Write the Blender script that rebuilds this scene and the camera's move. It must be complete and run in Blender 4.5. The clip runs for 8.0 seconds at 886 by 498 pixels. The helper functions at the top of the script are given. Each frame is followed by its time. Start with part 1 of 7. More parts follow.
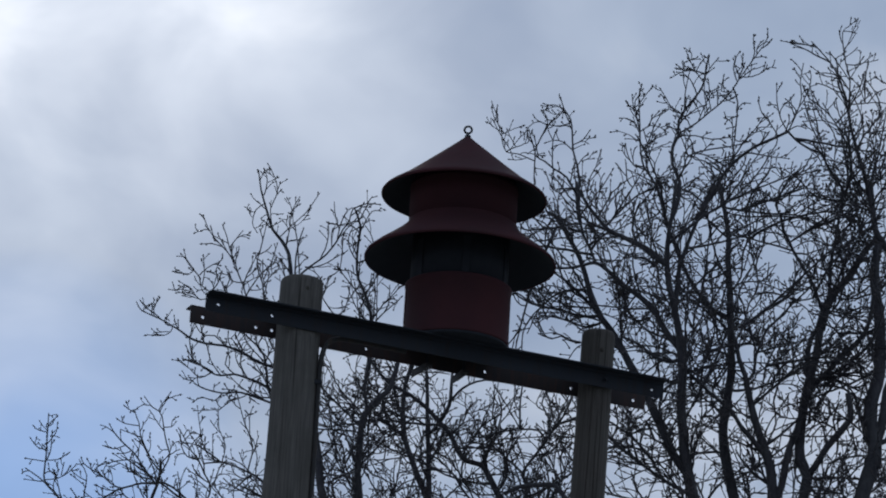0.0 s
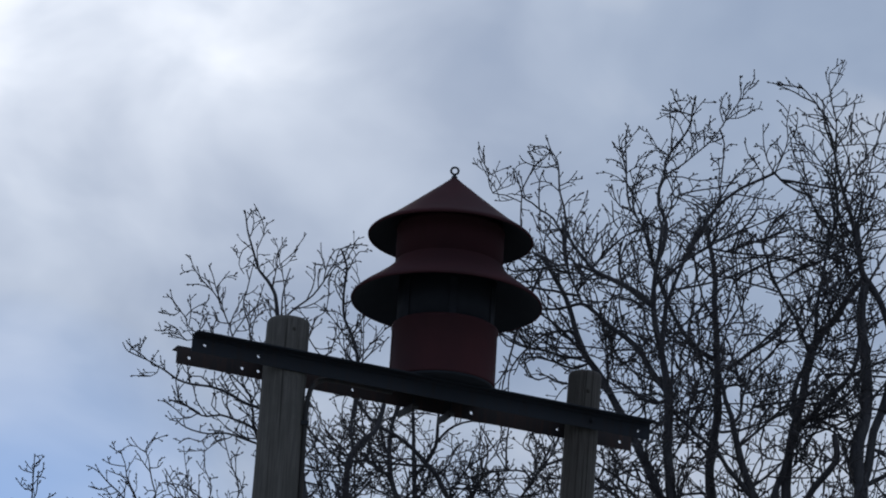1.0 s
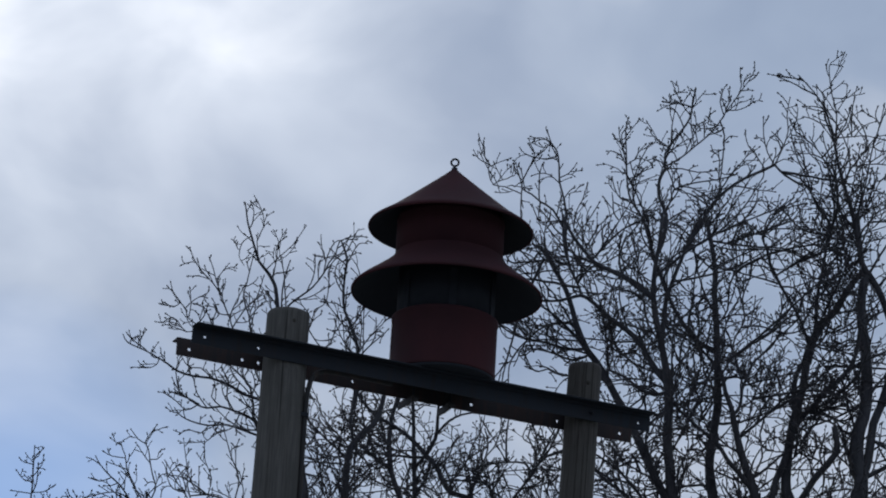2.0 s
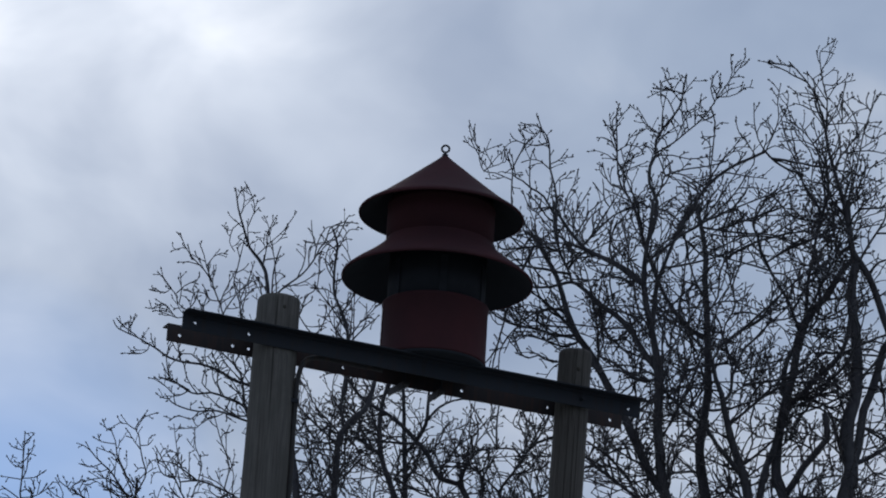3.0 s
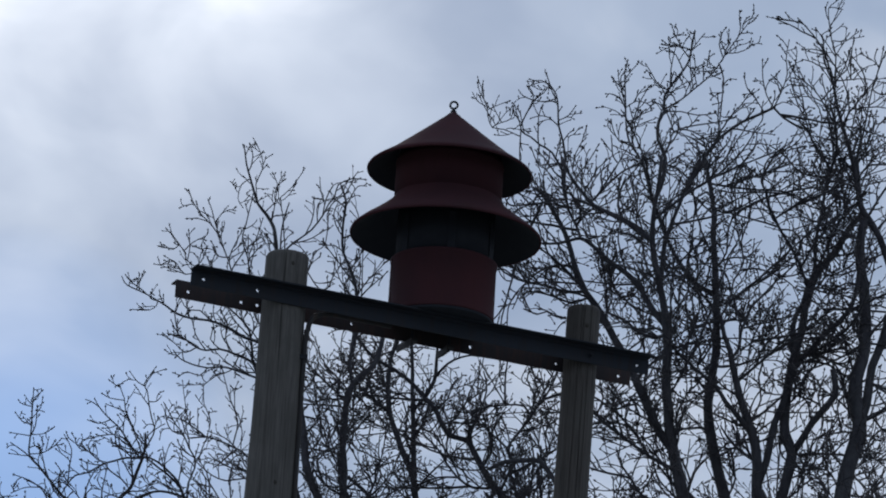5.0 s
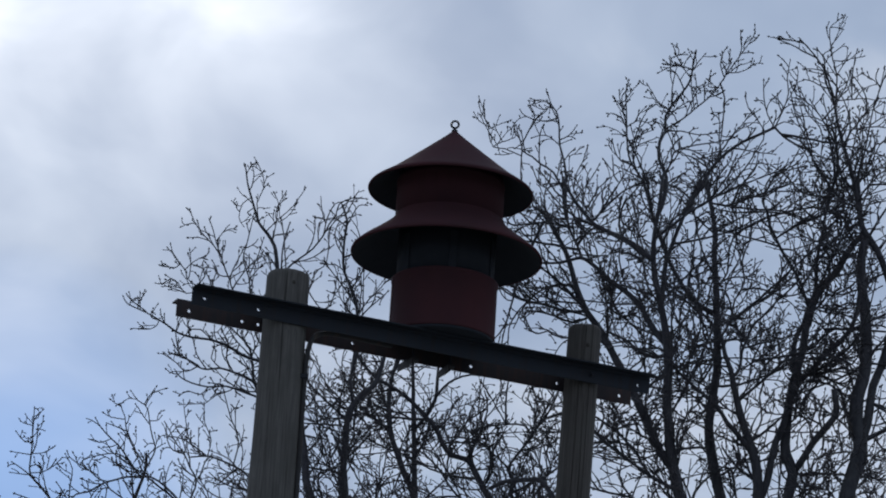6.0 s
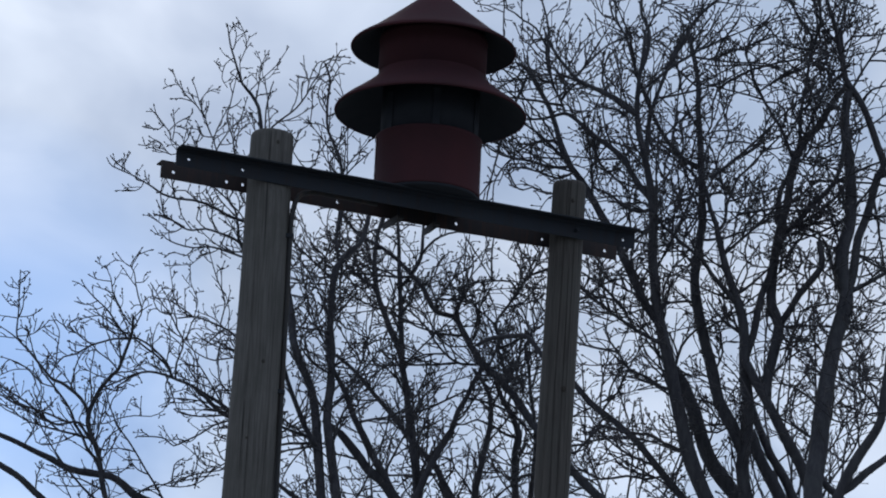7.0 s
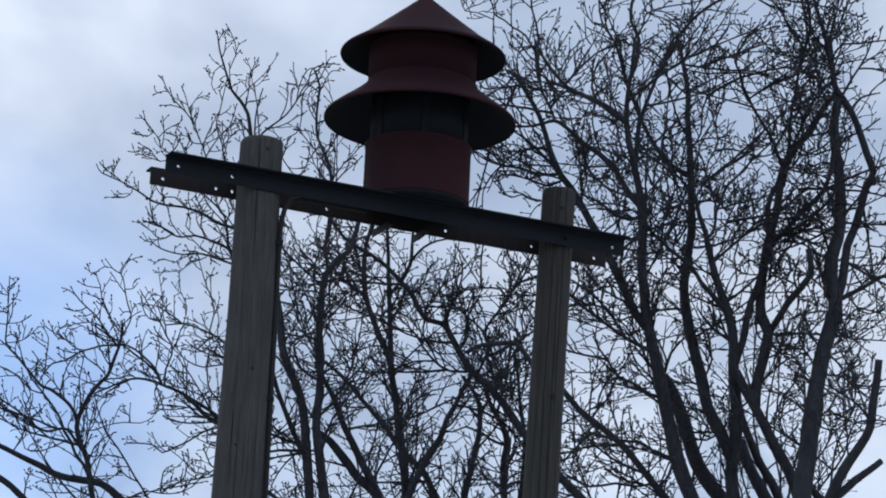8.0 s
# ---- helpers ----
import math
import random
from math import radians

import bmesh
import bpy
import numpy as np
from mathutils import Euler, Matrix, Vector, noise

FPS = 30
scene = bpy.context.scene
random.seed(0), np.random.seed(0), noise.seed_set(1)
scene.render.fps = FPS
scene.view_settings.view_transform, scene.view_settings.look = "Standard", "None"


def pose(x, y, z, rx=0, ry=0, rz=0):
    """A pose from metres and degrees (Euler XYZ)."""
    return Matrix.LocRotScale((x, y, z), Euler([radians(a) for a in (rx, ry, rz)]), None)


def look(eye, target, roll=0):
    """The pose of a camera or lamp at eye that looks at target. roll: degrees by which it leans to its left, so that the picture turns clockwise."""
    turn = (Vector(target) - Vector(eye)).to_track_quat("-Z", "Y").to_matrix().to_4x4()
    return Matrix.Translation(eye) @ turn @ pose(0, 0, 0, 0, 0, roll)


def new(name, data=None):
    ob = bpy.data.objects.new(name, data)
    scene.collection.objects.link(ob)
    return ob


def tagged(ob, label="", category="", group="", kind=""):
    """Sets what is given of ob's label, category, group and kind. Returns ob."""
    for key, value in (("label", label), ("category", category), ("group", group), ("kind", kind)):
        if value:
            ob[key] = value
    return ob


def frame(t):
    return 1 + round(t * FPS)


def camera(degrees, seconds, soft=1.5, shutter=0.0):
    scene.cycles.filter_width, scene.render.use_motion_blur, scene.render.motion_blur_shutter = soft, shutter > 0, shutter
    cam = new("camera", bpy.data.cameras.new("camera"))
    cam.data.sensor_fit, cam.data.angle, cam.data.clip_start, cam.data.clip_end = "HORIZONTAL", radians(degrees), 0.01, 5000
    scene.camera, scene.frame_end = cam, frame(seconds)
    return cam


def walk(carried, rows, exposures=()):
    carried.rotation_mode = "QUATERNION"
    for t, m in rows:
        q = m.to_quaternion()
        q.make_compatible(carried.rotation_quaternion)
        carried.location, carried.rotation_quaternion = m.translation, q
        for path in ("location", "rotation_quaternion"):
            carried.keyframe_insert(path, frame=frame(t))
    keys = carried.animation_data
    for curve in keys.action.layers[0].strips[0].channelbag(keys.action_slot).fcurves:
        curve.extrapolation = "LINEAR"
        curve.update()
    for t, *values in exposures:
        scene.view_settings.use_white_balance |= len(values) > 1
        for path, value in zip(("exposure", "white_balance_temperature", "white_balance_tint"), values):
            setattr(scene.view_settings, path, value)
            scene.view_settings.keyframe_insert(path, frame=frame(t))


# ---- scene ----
# The camera stands still and only turns, held in the hand.
cam = camera(11.19, 8.0, soft=1.95)
EYE = (0.0, 0.0, 1.6)
ROWS = [
    (0.0, 0.000, 19.400, 3.600),
    (0.5, -0.023, 19.650, 3.640),
    (1.0, -0.146, 19.929, 3.616),
    (1.5, -0.187, 20.107, 3.640),
    (1.7, -0.134, 19.992, 3.640),
    (2.8, -0.261, 19.694, 3.656),
    (3.0, -0.291, 19.658, 3.656),
    (3.5, -0.337, 19.520, 3.678),
    (4.0, -0.253, 19.240, 3.618),
    (4.2, -0.230, 19.125, 3.618),
    (5.3, -0.184, 19.098, 3.701),
    (5.5, -0.131, 19.155, 3.701),
    (6.0, -0.186, 19.343, 3.734),
    (6.5, -0.399, 18.702, 3.269),
    (7.0, -0.500, 17.552, 2.834),
    (7.5, -0.546, 17.176, 2.777),
    (8.0, -0.637, 17.649, 2.877),
]
EXPOSURES = [(0.0, 0.0), (1.5, 0.0), (4.0, 0.04), (5.5, 0.12), (6.0, 0.13), (6.5, 0.22), (7.0, 0.34), (8.0, 0.36)]
walk(cam, [(t, pose(*EYE, 0, 0, yaw) @ pose(0, 0, 0, 90 + pitch) @ pose(0, 0, 0, 0, 0, roll)) for t, yaw, pitch, roll in ROWS], EXPOSURES)

# ---- world and sun: a bright, broken overcast with the sun behind the cloud ahead ----
SUN_EL, SUN_AZ = radians(24.2), radians(-5)
SUN_DIR = Vector((math.sin(SUN_AZ) * math.cos(SUN_EL), math.cos(SUN_AZ) * math.cos(SUN_EL), math.sin(SUN_EL)))

RIFT_DIR = Vector((math.sin(radians(-5.4)) * math.cos(radians(15.9)), math.cos(radians(-5.4)) * math.cos(radians(15.9)), math.sin(radians(15.9))))


class Nodes:
    """A short way to write a node tree."""

    def __init__(self, tree):
        self.tree = tree
        tree.nodes.clear()

    def add(self, kind, ins=None, operation=None):
        node = self.tree.nodes.new(kind)
        if operation:
            node.operation = operation
        for key, value in (ins or {}).items():
            if isinstance(value, bpy.types.NodeSocket):
                self.tree.links.new(value, node.inputs[key])
            else:
                node.inputs[key].default_value = value
        return node

    def math(self, op, a, b=0.0, clamp=False):
        node = self.add("ShaderNodeMath", {0: a, 1: b}, operation=op)
        node.use_clamp = clamp
        return node.outputs[0]

    def noise(self, vector, scale, detail=4.0, rough=0.55, distortion=0.0):
        return self.add("ShaderNodeTexNoise", {"Vector": vector, "Scale": scale, "Detail": detail, "Roughness": rough, "Distortion": distortion}).outputs["Fac"]

    def ramp(self, fac, *stops):
        node = self.add("ShaderNodeValToRGB", {"Fac": fac})
        band = node.color_ramp.elements
        while len(band) < len(stops):
            band.new(0.5)
        for e, (at, colour) in zip(band, stops):
            e.position = at
            e.color = (*colour, 1.0) if isinstance(colour, tuple) else (colour, colour, colour, 1.0)
        return node.outputs["Color"]

    def mix(self, fac, a, b, blend="MIX"):
        node = self.add("ShaderNodeMix", {0: fac, 6: a, 7: b})
        node.data_type, node.blend_type = "RGBA", blend
        return node.outputs[2]

    def scaled(self, vector, x, y, z):
        return self.add("ShaderNodeMapping", {"Vector": vector, "Scale": (x, y, z)}).outputs[0]


def sky():
    world = bpy.data.worlds.new("sky")
    scene.world = world
    world.use_nodes = True
    n = Nodes(world.node_tree)
    way = n.add("ShaderNodeTexCoord").outputs["Generated"]
    clear = n.add("ShaderNodeTexSky")
    clear.sky_type, clear.sun_disc, clear.altitude, clear.dust_density = "NISHITA", False, 200.0, 0.0
    clear.sun_elevation, clear.sun_rotation = SUN_EL, SUN_AZ
    blue = n.mix(1.0, clear.outputs[0], (0.068, 0.085, 0.115, 1), "MULTIPLY")
    # cloud sheet: broad banks, then wisps
    broad = n.noise(n.scaled(way, 1, 1, 1.6), 9.0, 3.0, 0.5, 0.3)
    wisp = n.noise(n.scaled(way, 1, 1, 1.5), 24.0, 4.0, 0.45, 0.3)
    body = n.math("ADD", n.math("MULTIPLY", broad, 0.55), n.math("MULTIPLY", wisp, 0.45))
    shade = n.ramp(body, (0.36, (0.27, 0.345, 0.49)), (0.5, (0.33, 0.41, 0.555)), (0.64, (0.475, 0.54, 0.66)))
    # light of the veiled sun, scattered forward through the cloud
    near = n.add("ShaderNodeVectorMath", {0: way, 1: tuple(SUN_DIR)}, operation="DOT_PRODUCT").outputs["Value"]
    near = n.math("MAXIMUM", near, 0.0)
    glow = n.math("MULTIPLY", n.math("POWER", near, 300.0), n.math("ADD", n.math("MULTIPLY", wisp, 1.3), 0.05))
    lit = n.mix(1.0, shade, n.mix(glow, (0, 0, 0, 1), (0.80, 0.77, 0.72, 1)), "ADD")
    # paler cloud lower in the sky
    rise = n.add("ShaderNodeSeparateXYZ", {0: way}).outputs[2]
    low = n.math("MULTIPLY", n.ramp(rise, (0.235, 1.0), (0.298, 0.0)), n.ramp(wisp, (0.42, 0.1), (0.6, 1.0)))
    lit = n.mix(1.0, lit, n.mix(low, (0, 0, 0, 1), (0.15, 0.17, 0.195, 1)), "ADD")
    # a break in the cloud with blue behind it
    rift = n.add("ShaderNodeVectorMath", {0: way, 1: tuple(RIFT_DIR)}, operation="DOT_PRODUCT").outputs["Value"]
    rift = n.math("MULTIPLY", n.math("MULTIPLY", n.math("SUBTRACT", rift, 0.9985), 620.0, True), n.ramp(broad, (0.3, 0.68), (0.75, 0.3)))
    gap = n.math("MAXIMUM", n.ramp(n.noise(way, 5.0, 4.0, 0.55, 0.2), (0.20, 0.6), (0.30, 0.0)), rift)
    colour = n.mix(gap, lit, blue)
    out = n.add("ShaderNodeBackground", {"Color": colour, "Strength": 1.0})
    n.add("ShaderNodeOutputWorld", {"Surface": out.outputs[0]})


sky()
sun = new("sun", bpy.data.lights.new("sun", "SUN"))
sun.data.energy, sun.data.angle, sun.data.color = 0.7, radians(22), (1.0, 0.96, 0.9)
sun.matrix_world = look(Vector((0, 20, 10)) + 60 * SUN_DIR, (0, 20, 10))


# ---- materials ----
def material(name):
    m = bpy.data.materials.new(name)
    m.use_nodes = True
    n = Nodes(m.node_tree)
    n.where = n.add("ShaderNodeTexCoord").outputs["Object"]
    n.chance = n.add("ShaderNodeObjectInfo").outputs["Random"]
    return m, n


def finish(n, colour, rough, metal=0.0, height=None, depth=0.002, strength=0.6, gloss=0.3):
    ins = {"Base Color": colour, "Roughness": rough, "Metallic": metal, "Specular IOR Level": gloss}
    if height is not None:
        ins["Normal"] = n.add("ShaderNodeBump", {"Height": height, "Distance": depth, "Strength": strength}).outputs[0]
    shader = n.add("ShaderNodeBsdfPrincipled", ins)
    n.add("ShaderNodeOutputMaterial", {"Surface": shader.outputs[0]})


def red_paint():
    m, n = material("faded_red_paint")
    big = n.noise(n.where, 2.2, 4.0, 0.6)
    streak = n.noise(n.scaled(n.where, 9, 9, 1.1), 2.0, 5.0, 0.6)
    fine = n.noise(n.where, 60.0, 4.0, 0.6)
    colour = n.mix(n.ramp(big, (0.35, 0.0), (0.7, 1.0)), (0.036, 0.0155, 0.0185, 1), (0.055, 0.0198, 0.0225, 1))
    colour = n.mix(n.ramp(streak, (0.52, 0.0), (0.75, 0.55)), colour, (0.036, 0.016, 0.015, 1))
    colour = n.mix(n.ramp(fine, (0.62, 0.0), (0.75, 0.6)), colour, (0.028, 0.014, 0.012, 1))
    finish(n, colour, n.ramp(big, (0.3, 0.68), (0.7, 0.85)), 0.0, fine, 0.0015, 0.5, 0.08)
    return m


# A mottled, dull, near-black bluish colour between two levels.
def dark_tone(name, low, high):
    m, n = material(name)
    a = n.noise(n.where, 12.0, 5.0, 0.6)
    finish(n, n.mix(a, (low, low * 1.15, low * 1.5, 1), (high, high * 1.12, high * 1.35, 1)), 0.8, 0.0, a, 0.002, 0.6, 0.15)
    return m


def steel(name, low, high, rust):
    m, n = material(name)
    a = n.noise(n.where, 3.0, 6.0, 0.62)
    b = n.noise(n.where, 45.0, 5.0, 0.6)
    run = n.noise(n.scaled(n.where, 14, 14, 2), 2.0, 5.0, 0.6)
    colour = n.mix(n.ramp(a, (0.35, 0.0), (0.68, 1.0)), low, high)
    colour = n.mix(n.ramp(run, (0.48, 0.0), (0.7, 0.85)), colour, rust)
    colour = n.mix(n.ramp(b, (0.6, 0.0), (0.72, 0.5)), colour, (0.02, 0.016, 0.014, 1))
    finish(n, colour, n.ramp(a, (0.3, 0.6), (0.7, 0.8)), 0.15, b, 0.001, 0.6)
    return m


def weathered_wood(name, pale, dark):
    m, n = material(name)
    grain = n.noise(n.scaled(n.where, 1, 1, 0.03), 120.0, 6.0, 0.65, 0.2)
    check = n.noise(n.scaled(n.where, 1, 1, 0.022), 38.0, 3.0, 0.5, 0.5)
    band = n.noise(n.scaled(n.where, 1, 1, 0.12), 9.0, 4.0, 0.6)
    stain = n.noise(n.scaled(n.where, 1, 1, 0.7), 8.0, 6.0, 0.65)
    colour = n.mix(n.ramp(grain, (0.32, 0.0), (0.66, 1.0)), dark, pale)
    colour = n.mix(n.ramp(band, (0.42, 0.0), (0.72, 0.3)), colour, (0.088, 0.08, 0.068, 1))
    colour = n.mix(n.ramp(stain, (0.44, 0.0), (0.68, 0.65)), colour, (0.07, 0.068, 0.06, 1))
    line = n.ramp(check, (0.27, 1.0), (0.31, 0.0))
    colour = n.mix(n.math("MULTIPLY", line, 0.75), colour, (0.022, 0.02, 0.018, 1))
    finish(n, colour, 0.9, 0.0, n.math("SUBTRACT", n.math("MULTIPLY", grain, 0.4), line), 0.0015, 0.5, 0.2)
    return m


def bark(name, low, high):
    m, n = material(name)
    a = n.noise(n.scaled(n.where, 1, 1, 0.25), 26.0, 5.0, 0.65)
    b = n.noise(n.where, 2.5, 4.0, 0.6)
    colour = n.mix(n.ramp(a, (0.35, 0.0), (0.65, 1.0)), low, high)
    colour = n.mix(n.ramp(b, (0.5, 0.0), (0.75, 0.45)), colour, (0.055, 0.057, 0.056, 1))
    finish(n, colour, 0.92, 0.0, a, 0.008, 0.8)
    return m


# Unseen ground, set pale grey so that it brightens the undersides above.
def bounce_ground():
    m, n = material("pale_bounce_ground")
    a = n.noise(n.where, 0.25, 6.0, 0.6)
    b = n.noise(n.where, 9.0, 5.0, 0.6)
    colour = n.mix(n.ramp(a, (0.4, 0.0), (0.62, 1.0)), (0.235, 0.235, 0.215, 1), (0.35, 0.345, 0.325, 1))
    colour = n.mix(n.ramp(b, (0.45, 0.0), (0.7, 0.6)), colour, (0.17, 0.165, 0.14, 1))
    finish(n, colour, 0.95, 0.0, b, 0.03, 0.8)
    return m


RED = red_paint()
# The shade beneath the siren's hood and roof, put into the colour.
UNDER_SHADE = dark_tone("underside_shade", 0.017, 0.030)
GREY_STEEL = steel("dull_grey_steel", (0.009, 0.012, 0.017, 1), (0.017, 0.022, 0.030, 1), (0.017, 0.015, 0.016, 1))
RUSTY_STEEL = steel("rusty_steel", (0.020, 0.018, 0.020, 1), (0.036, 0.026, 0.025, 1), (0.052, 0.027, 0.022, 1))
BLACK_PIPE = steel("black_conduit", (0.02, 0.02, 0.021, 1), (0.035, 0.034, 0.033, 1), (0.05, 0.035, 0.027, 1))
DARK_WOOD = weathered_wood("brown_grey_pole_wood", (0.090, 0.082, 0.073, 1), (0.038, 0.034, 0.031, 1))
WOOD = weathered_wood("grey_pole_wood", (0.125, 0.118, 0.108, 1), (0.054, 0.051, 0.047, 1))
BARK = bark("dark_bark", (0.028, 0.028, 0.033, 1), (0.056, 0.055, 0.060, 1))
TWIG = bark("twig_bark", (0.038, 0.036, 0.040, 1), (0.072, 0.066, 0.068, 1))
# Plain near-black for the mounting plate, struts and inner drums.
DULL_BLACK = dark_tone("dull_black", 0.012, 0.024)
GROUND = bounce_ground()


# ---- makers ----
def part(name, bm, mat, parent=None, label="", smooth=True):
    """One mesh object under a thing or part; takes a bmesh, or a pair of vertices and faces."""
    mesh = bpy.data.meshes.new(name)
    if isinstance(bm, tuple):
        mesh.from_pydata(bm[0], [], bm[1])
    else:
        bmesh.ops.recalc_face_normals(bm, faces=bm.faces)
        bm.to_mesh(mesh)
        bm.free()
    if smooth:
        mesh.polygons.foreach_set("use_smooth", [True] * len(mesh.polygons))
    mesh.materials.append(mat)
    ob = new(name, mesh)
    ob.parent = parent
    return tagged(ob, label)


def thing(name, m, label, category, group=""):
    ob = new(name)
    ob.empty_display_size = 0.2
    ob.matrix_world = m
    return tagged(ob, label, category, group)


def lathe(profile, sides=96):
    """A closed turned shape from (radius, height) pairs; a first and last radius of 0 close it."""
    bm = bmesh.new()
    rings = []
    for r, z in profile:
        if r < 1e-6:
            rings.append([bm.verts.new((0, 0, z))])
        else:
            rings.append([bm.verts.new((r * math.cos(k * math.tau / sides), r * math.sin(k * math.tau / sides), z)) for k in range(sides)])
    for a, b in zip(rings, rings[1:]):
        for k in range(sides):
            j = (k + 1) % sides
            quad = [a[k % len(a)], a[j % len(a)], b[j % len(b)], b[k % len(b)]]
            bm.faces.new(list(dict.fromkeys(quad)))
    return bm


def box(bm, x0, x1, y0, y1, z0, z1, bevel=0.0):
    made = bmesh.ops.create_cube(bm, size=1.0, matrix=Matrix.Translation(((x0 + x1) / 2, (y0 + y1) / 2, (z0 + z1) / 2)) @ Matrix.Diagonal((x1 - x0, y1 - y0, z1 - z0, 1)))
    if bevel:
        edges = list({e for v in made["verts"] for e in v.link_edges})
        bmesh.ops.bevel(bm, geom=edges, offset=bevel, segments=2, affect="EDGES", profile=0.6)
    return bm


def tube_data(points, radii, sides, verts, faces, cap=True):
    """Adds a tube along points to the lists of vertices and faces."""
    start = len(verts)
    n = len(points)
    side = None
    for i in range(n):
        a, b = points[max(i - 1, 0)], points[min(i + 1, n - 1)]
        t = (b - a).normalized()
        if side is None:
            side = t.orthogonal().normalized()
        side = (side - t * side.dot(t)).normalized()
        up = t.cross(side)
        for k in range(sides):
            w = k * math.tau / sides
            verts.append(points[i] + (side * math.cos(w) + up * math.sin(w)) * radii[i])
    for i in range(n - 1):
        for k in range(sides):
            j = (k + 1) % sides
            p = start + i * sides
            faces.append((p + k, p + j, p + sides + j, p + sides + k))
    if cap:
        faces.append(tuple(start + (n - 1) * sides + k for k in range(sides)))
        faces.append(tuple(start + k for k in reversed(range(sides))))


def spline(points, step):
    """Points along a smooth curve through the given ones."""
    p = [Vector(q) for q in points]
    p = [p[0] * 2 - p[1]] + p + [p[-1] * 2 - p[-2]]
    out = []
    for i in range(1, len(p) - 2):
        n = max(2, int((p[i + 1] - p[i]).length / step))
        for k in range(n):
            t = k / n
            a, b, c, d = p[i - 1:i + 3]
            out.append(0.5 * (2 * b + (c - a) * t + (2 * a - 5 * b + 4 * c - d) * t * t + (3 * b - a - 3 * c + d) * t ** 3))
    return out + [p[-2]]


# ---- ground: one unseen sheet to the horizon, pale to bounce light ----
def ground():
    bm = bmesh.new()
    bmesh.ops.create_grid(bm, x_segments=80, y_segments=80, size=1.0)
    for v in bm.verts:
        r = 3000 * max(abs(v.co.x), abs(v.co.y)) ** 3
        w = math.atan2(v.co.y, v.co.x)
        v.co.x, v.co.y = r * math.cos(w), 20 + r * math.sin(w)
        v.co.z = 0.12 * noise.noise(v.co * 0.05) if r < 300 else 0.0
        v.co.z -= 0.1
    tagged(part("ground", bm, GROUND), "unseen rough pale ground under the poles and trees, toned to bounce light", "ground", kind="structure")


ground()

# ---- the siren on its two poles ----
AXIS = (0.093, 22.191)          # the siren's upright axis
SEAT = 8.874                   # top of the steel angles that carry it
BEAM_TURN = 22.7               # degrees by which the angles run off the view's cross line
FRAME_POSE = pose(AXIS[0], AXIS[1], SEAT, 0, 0, BEAM_TURN)


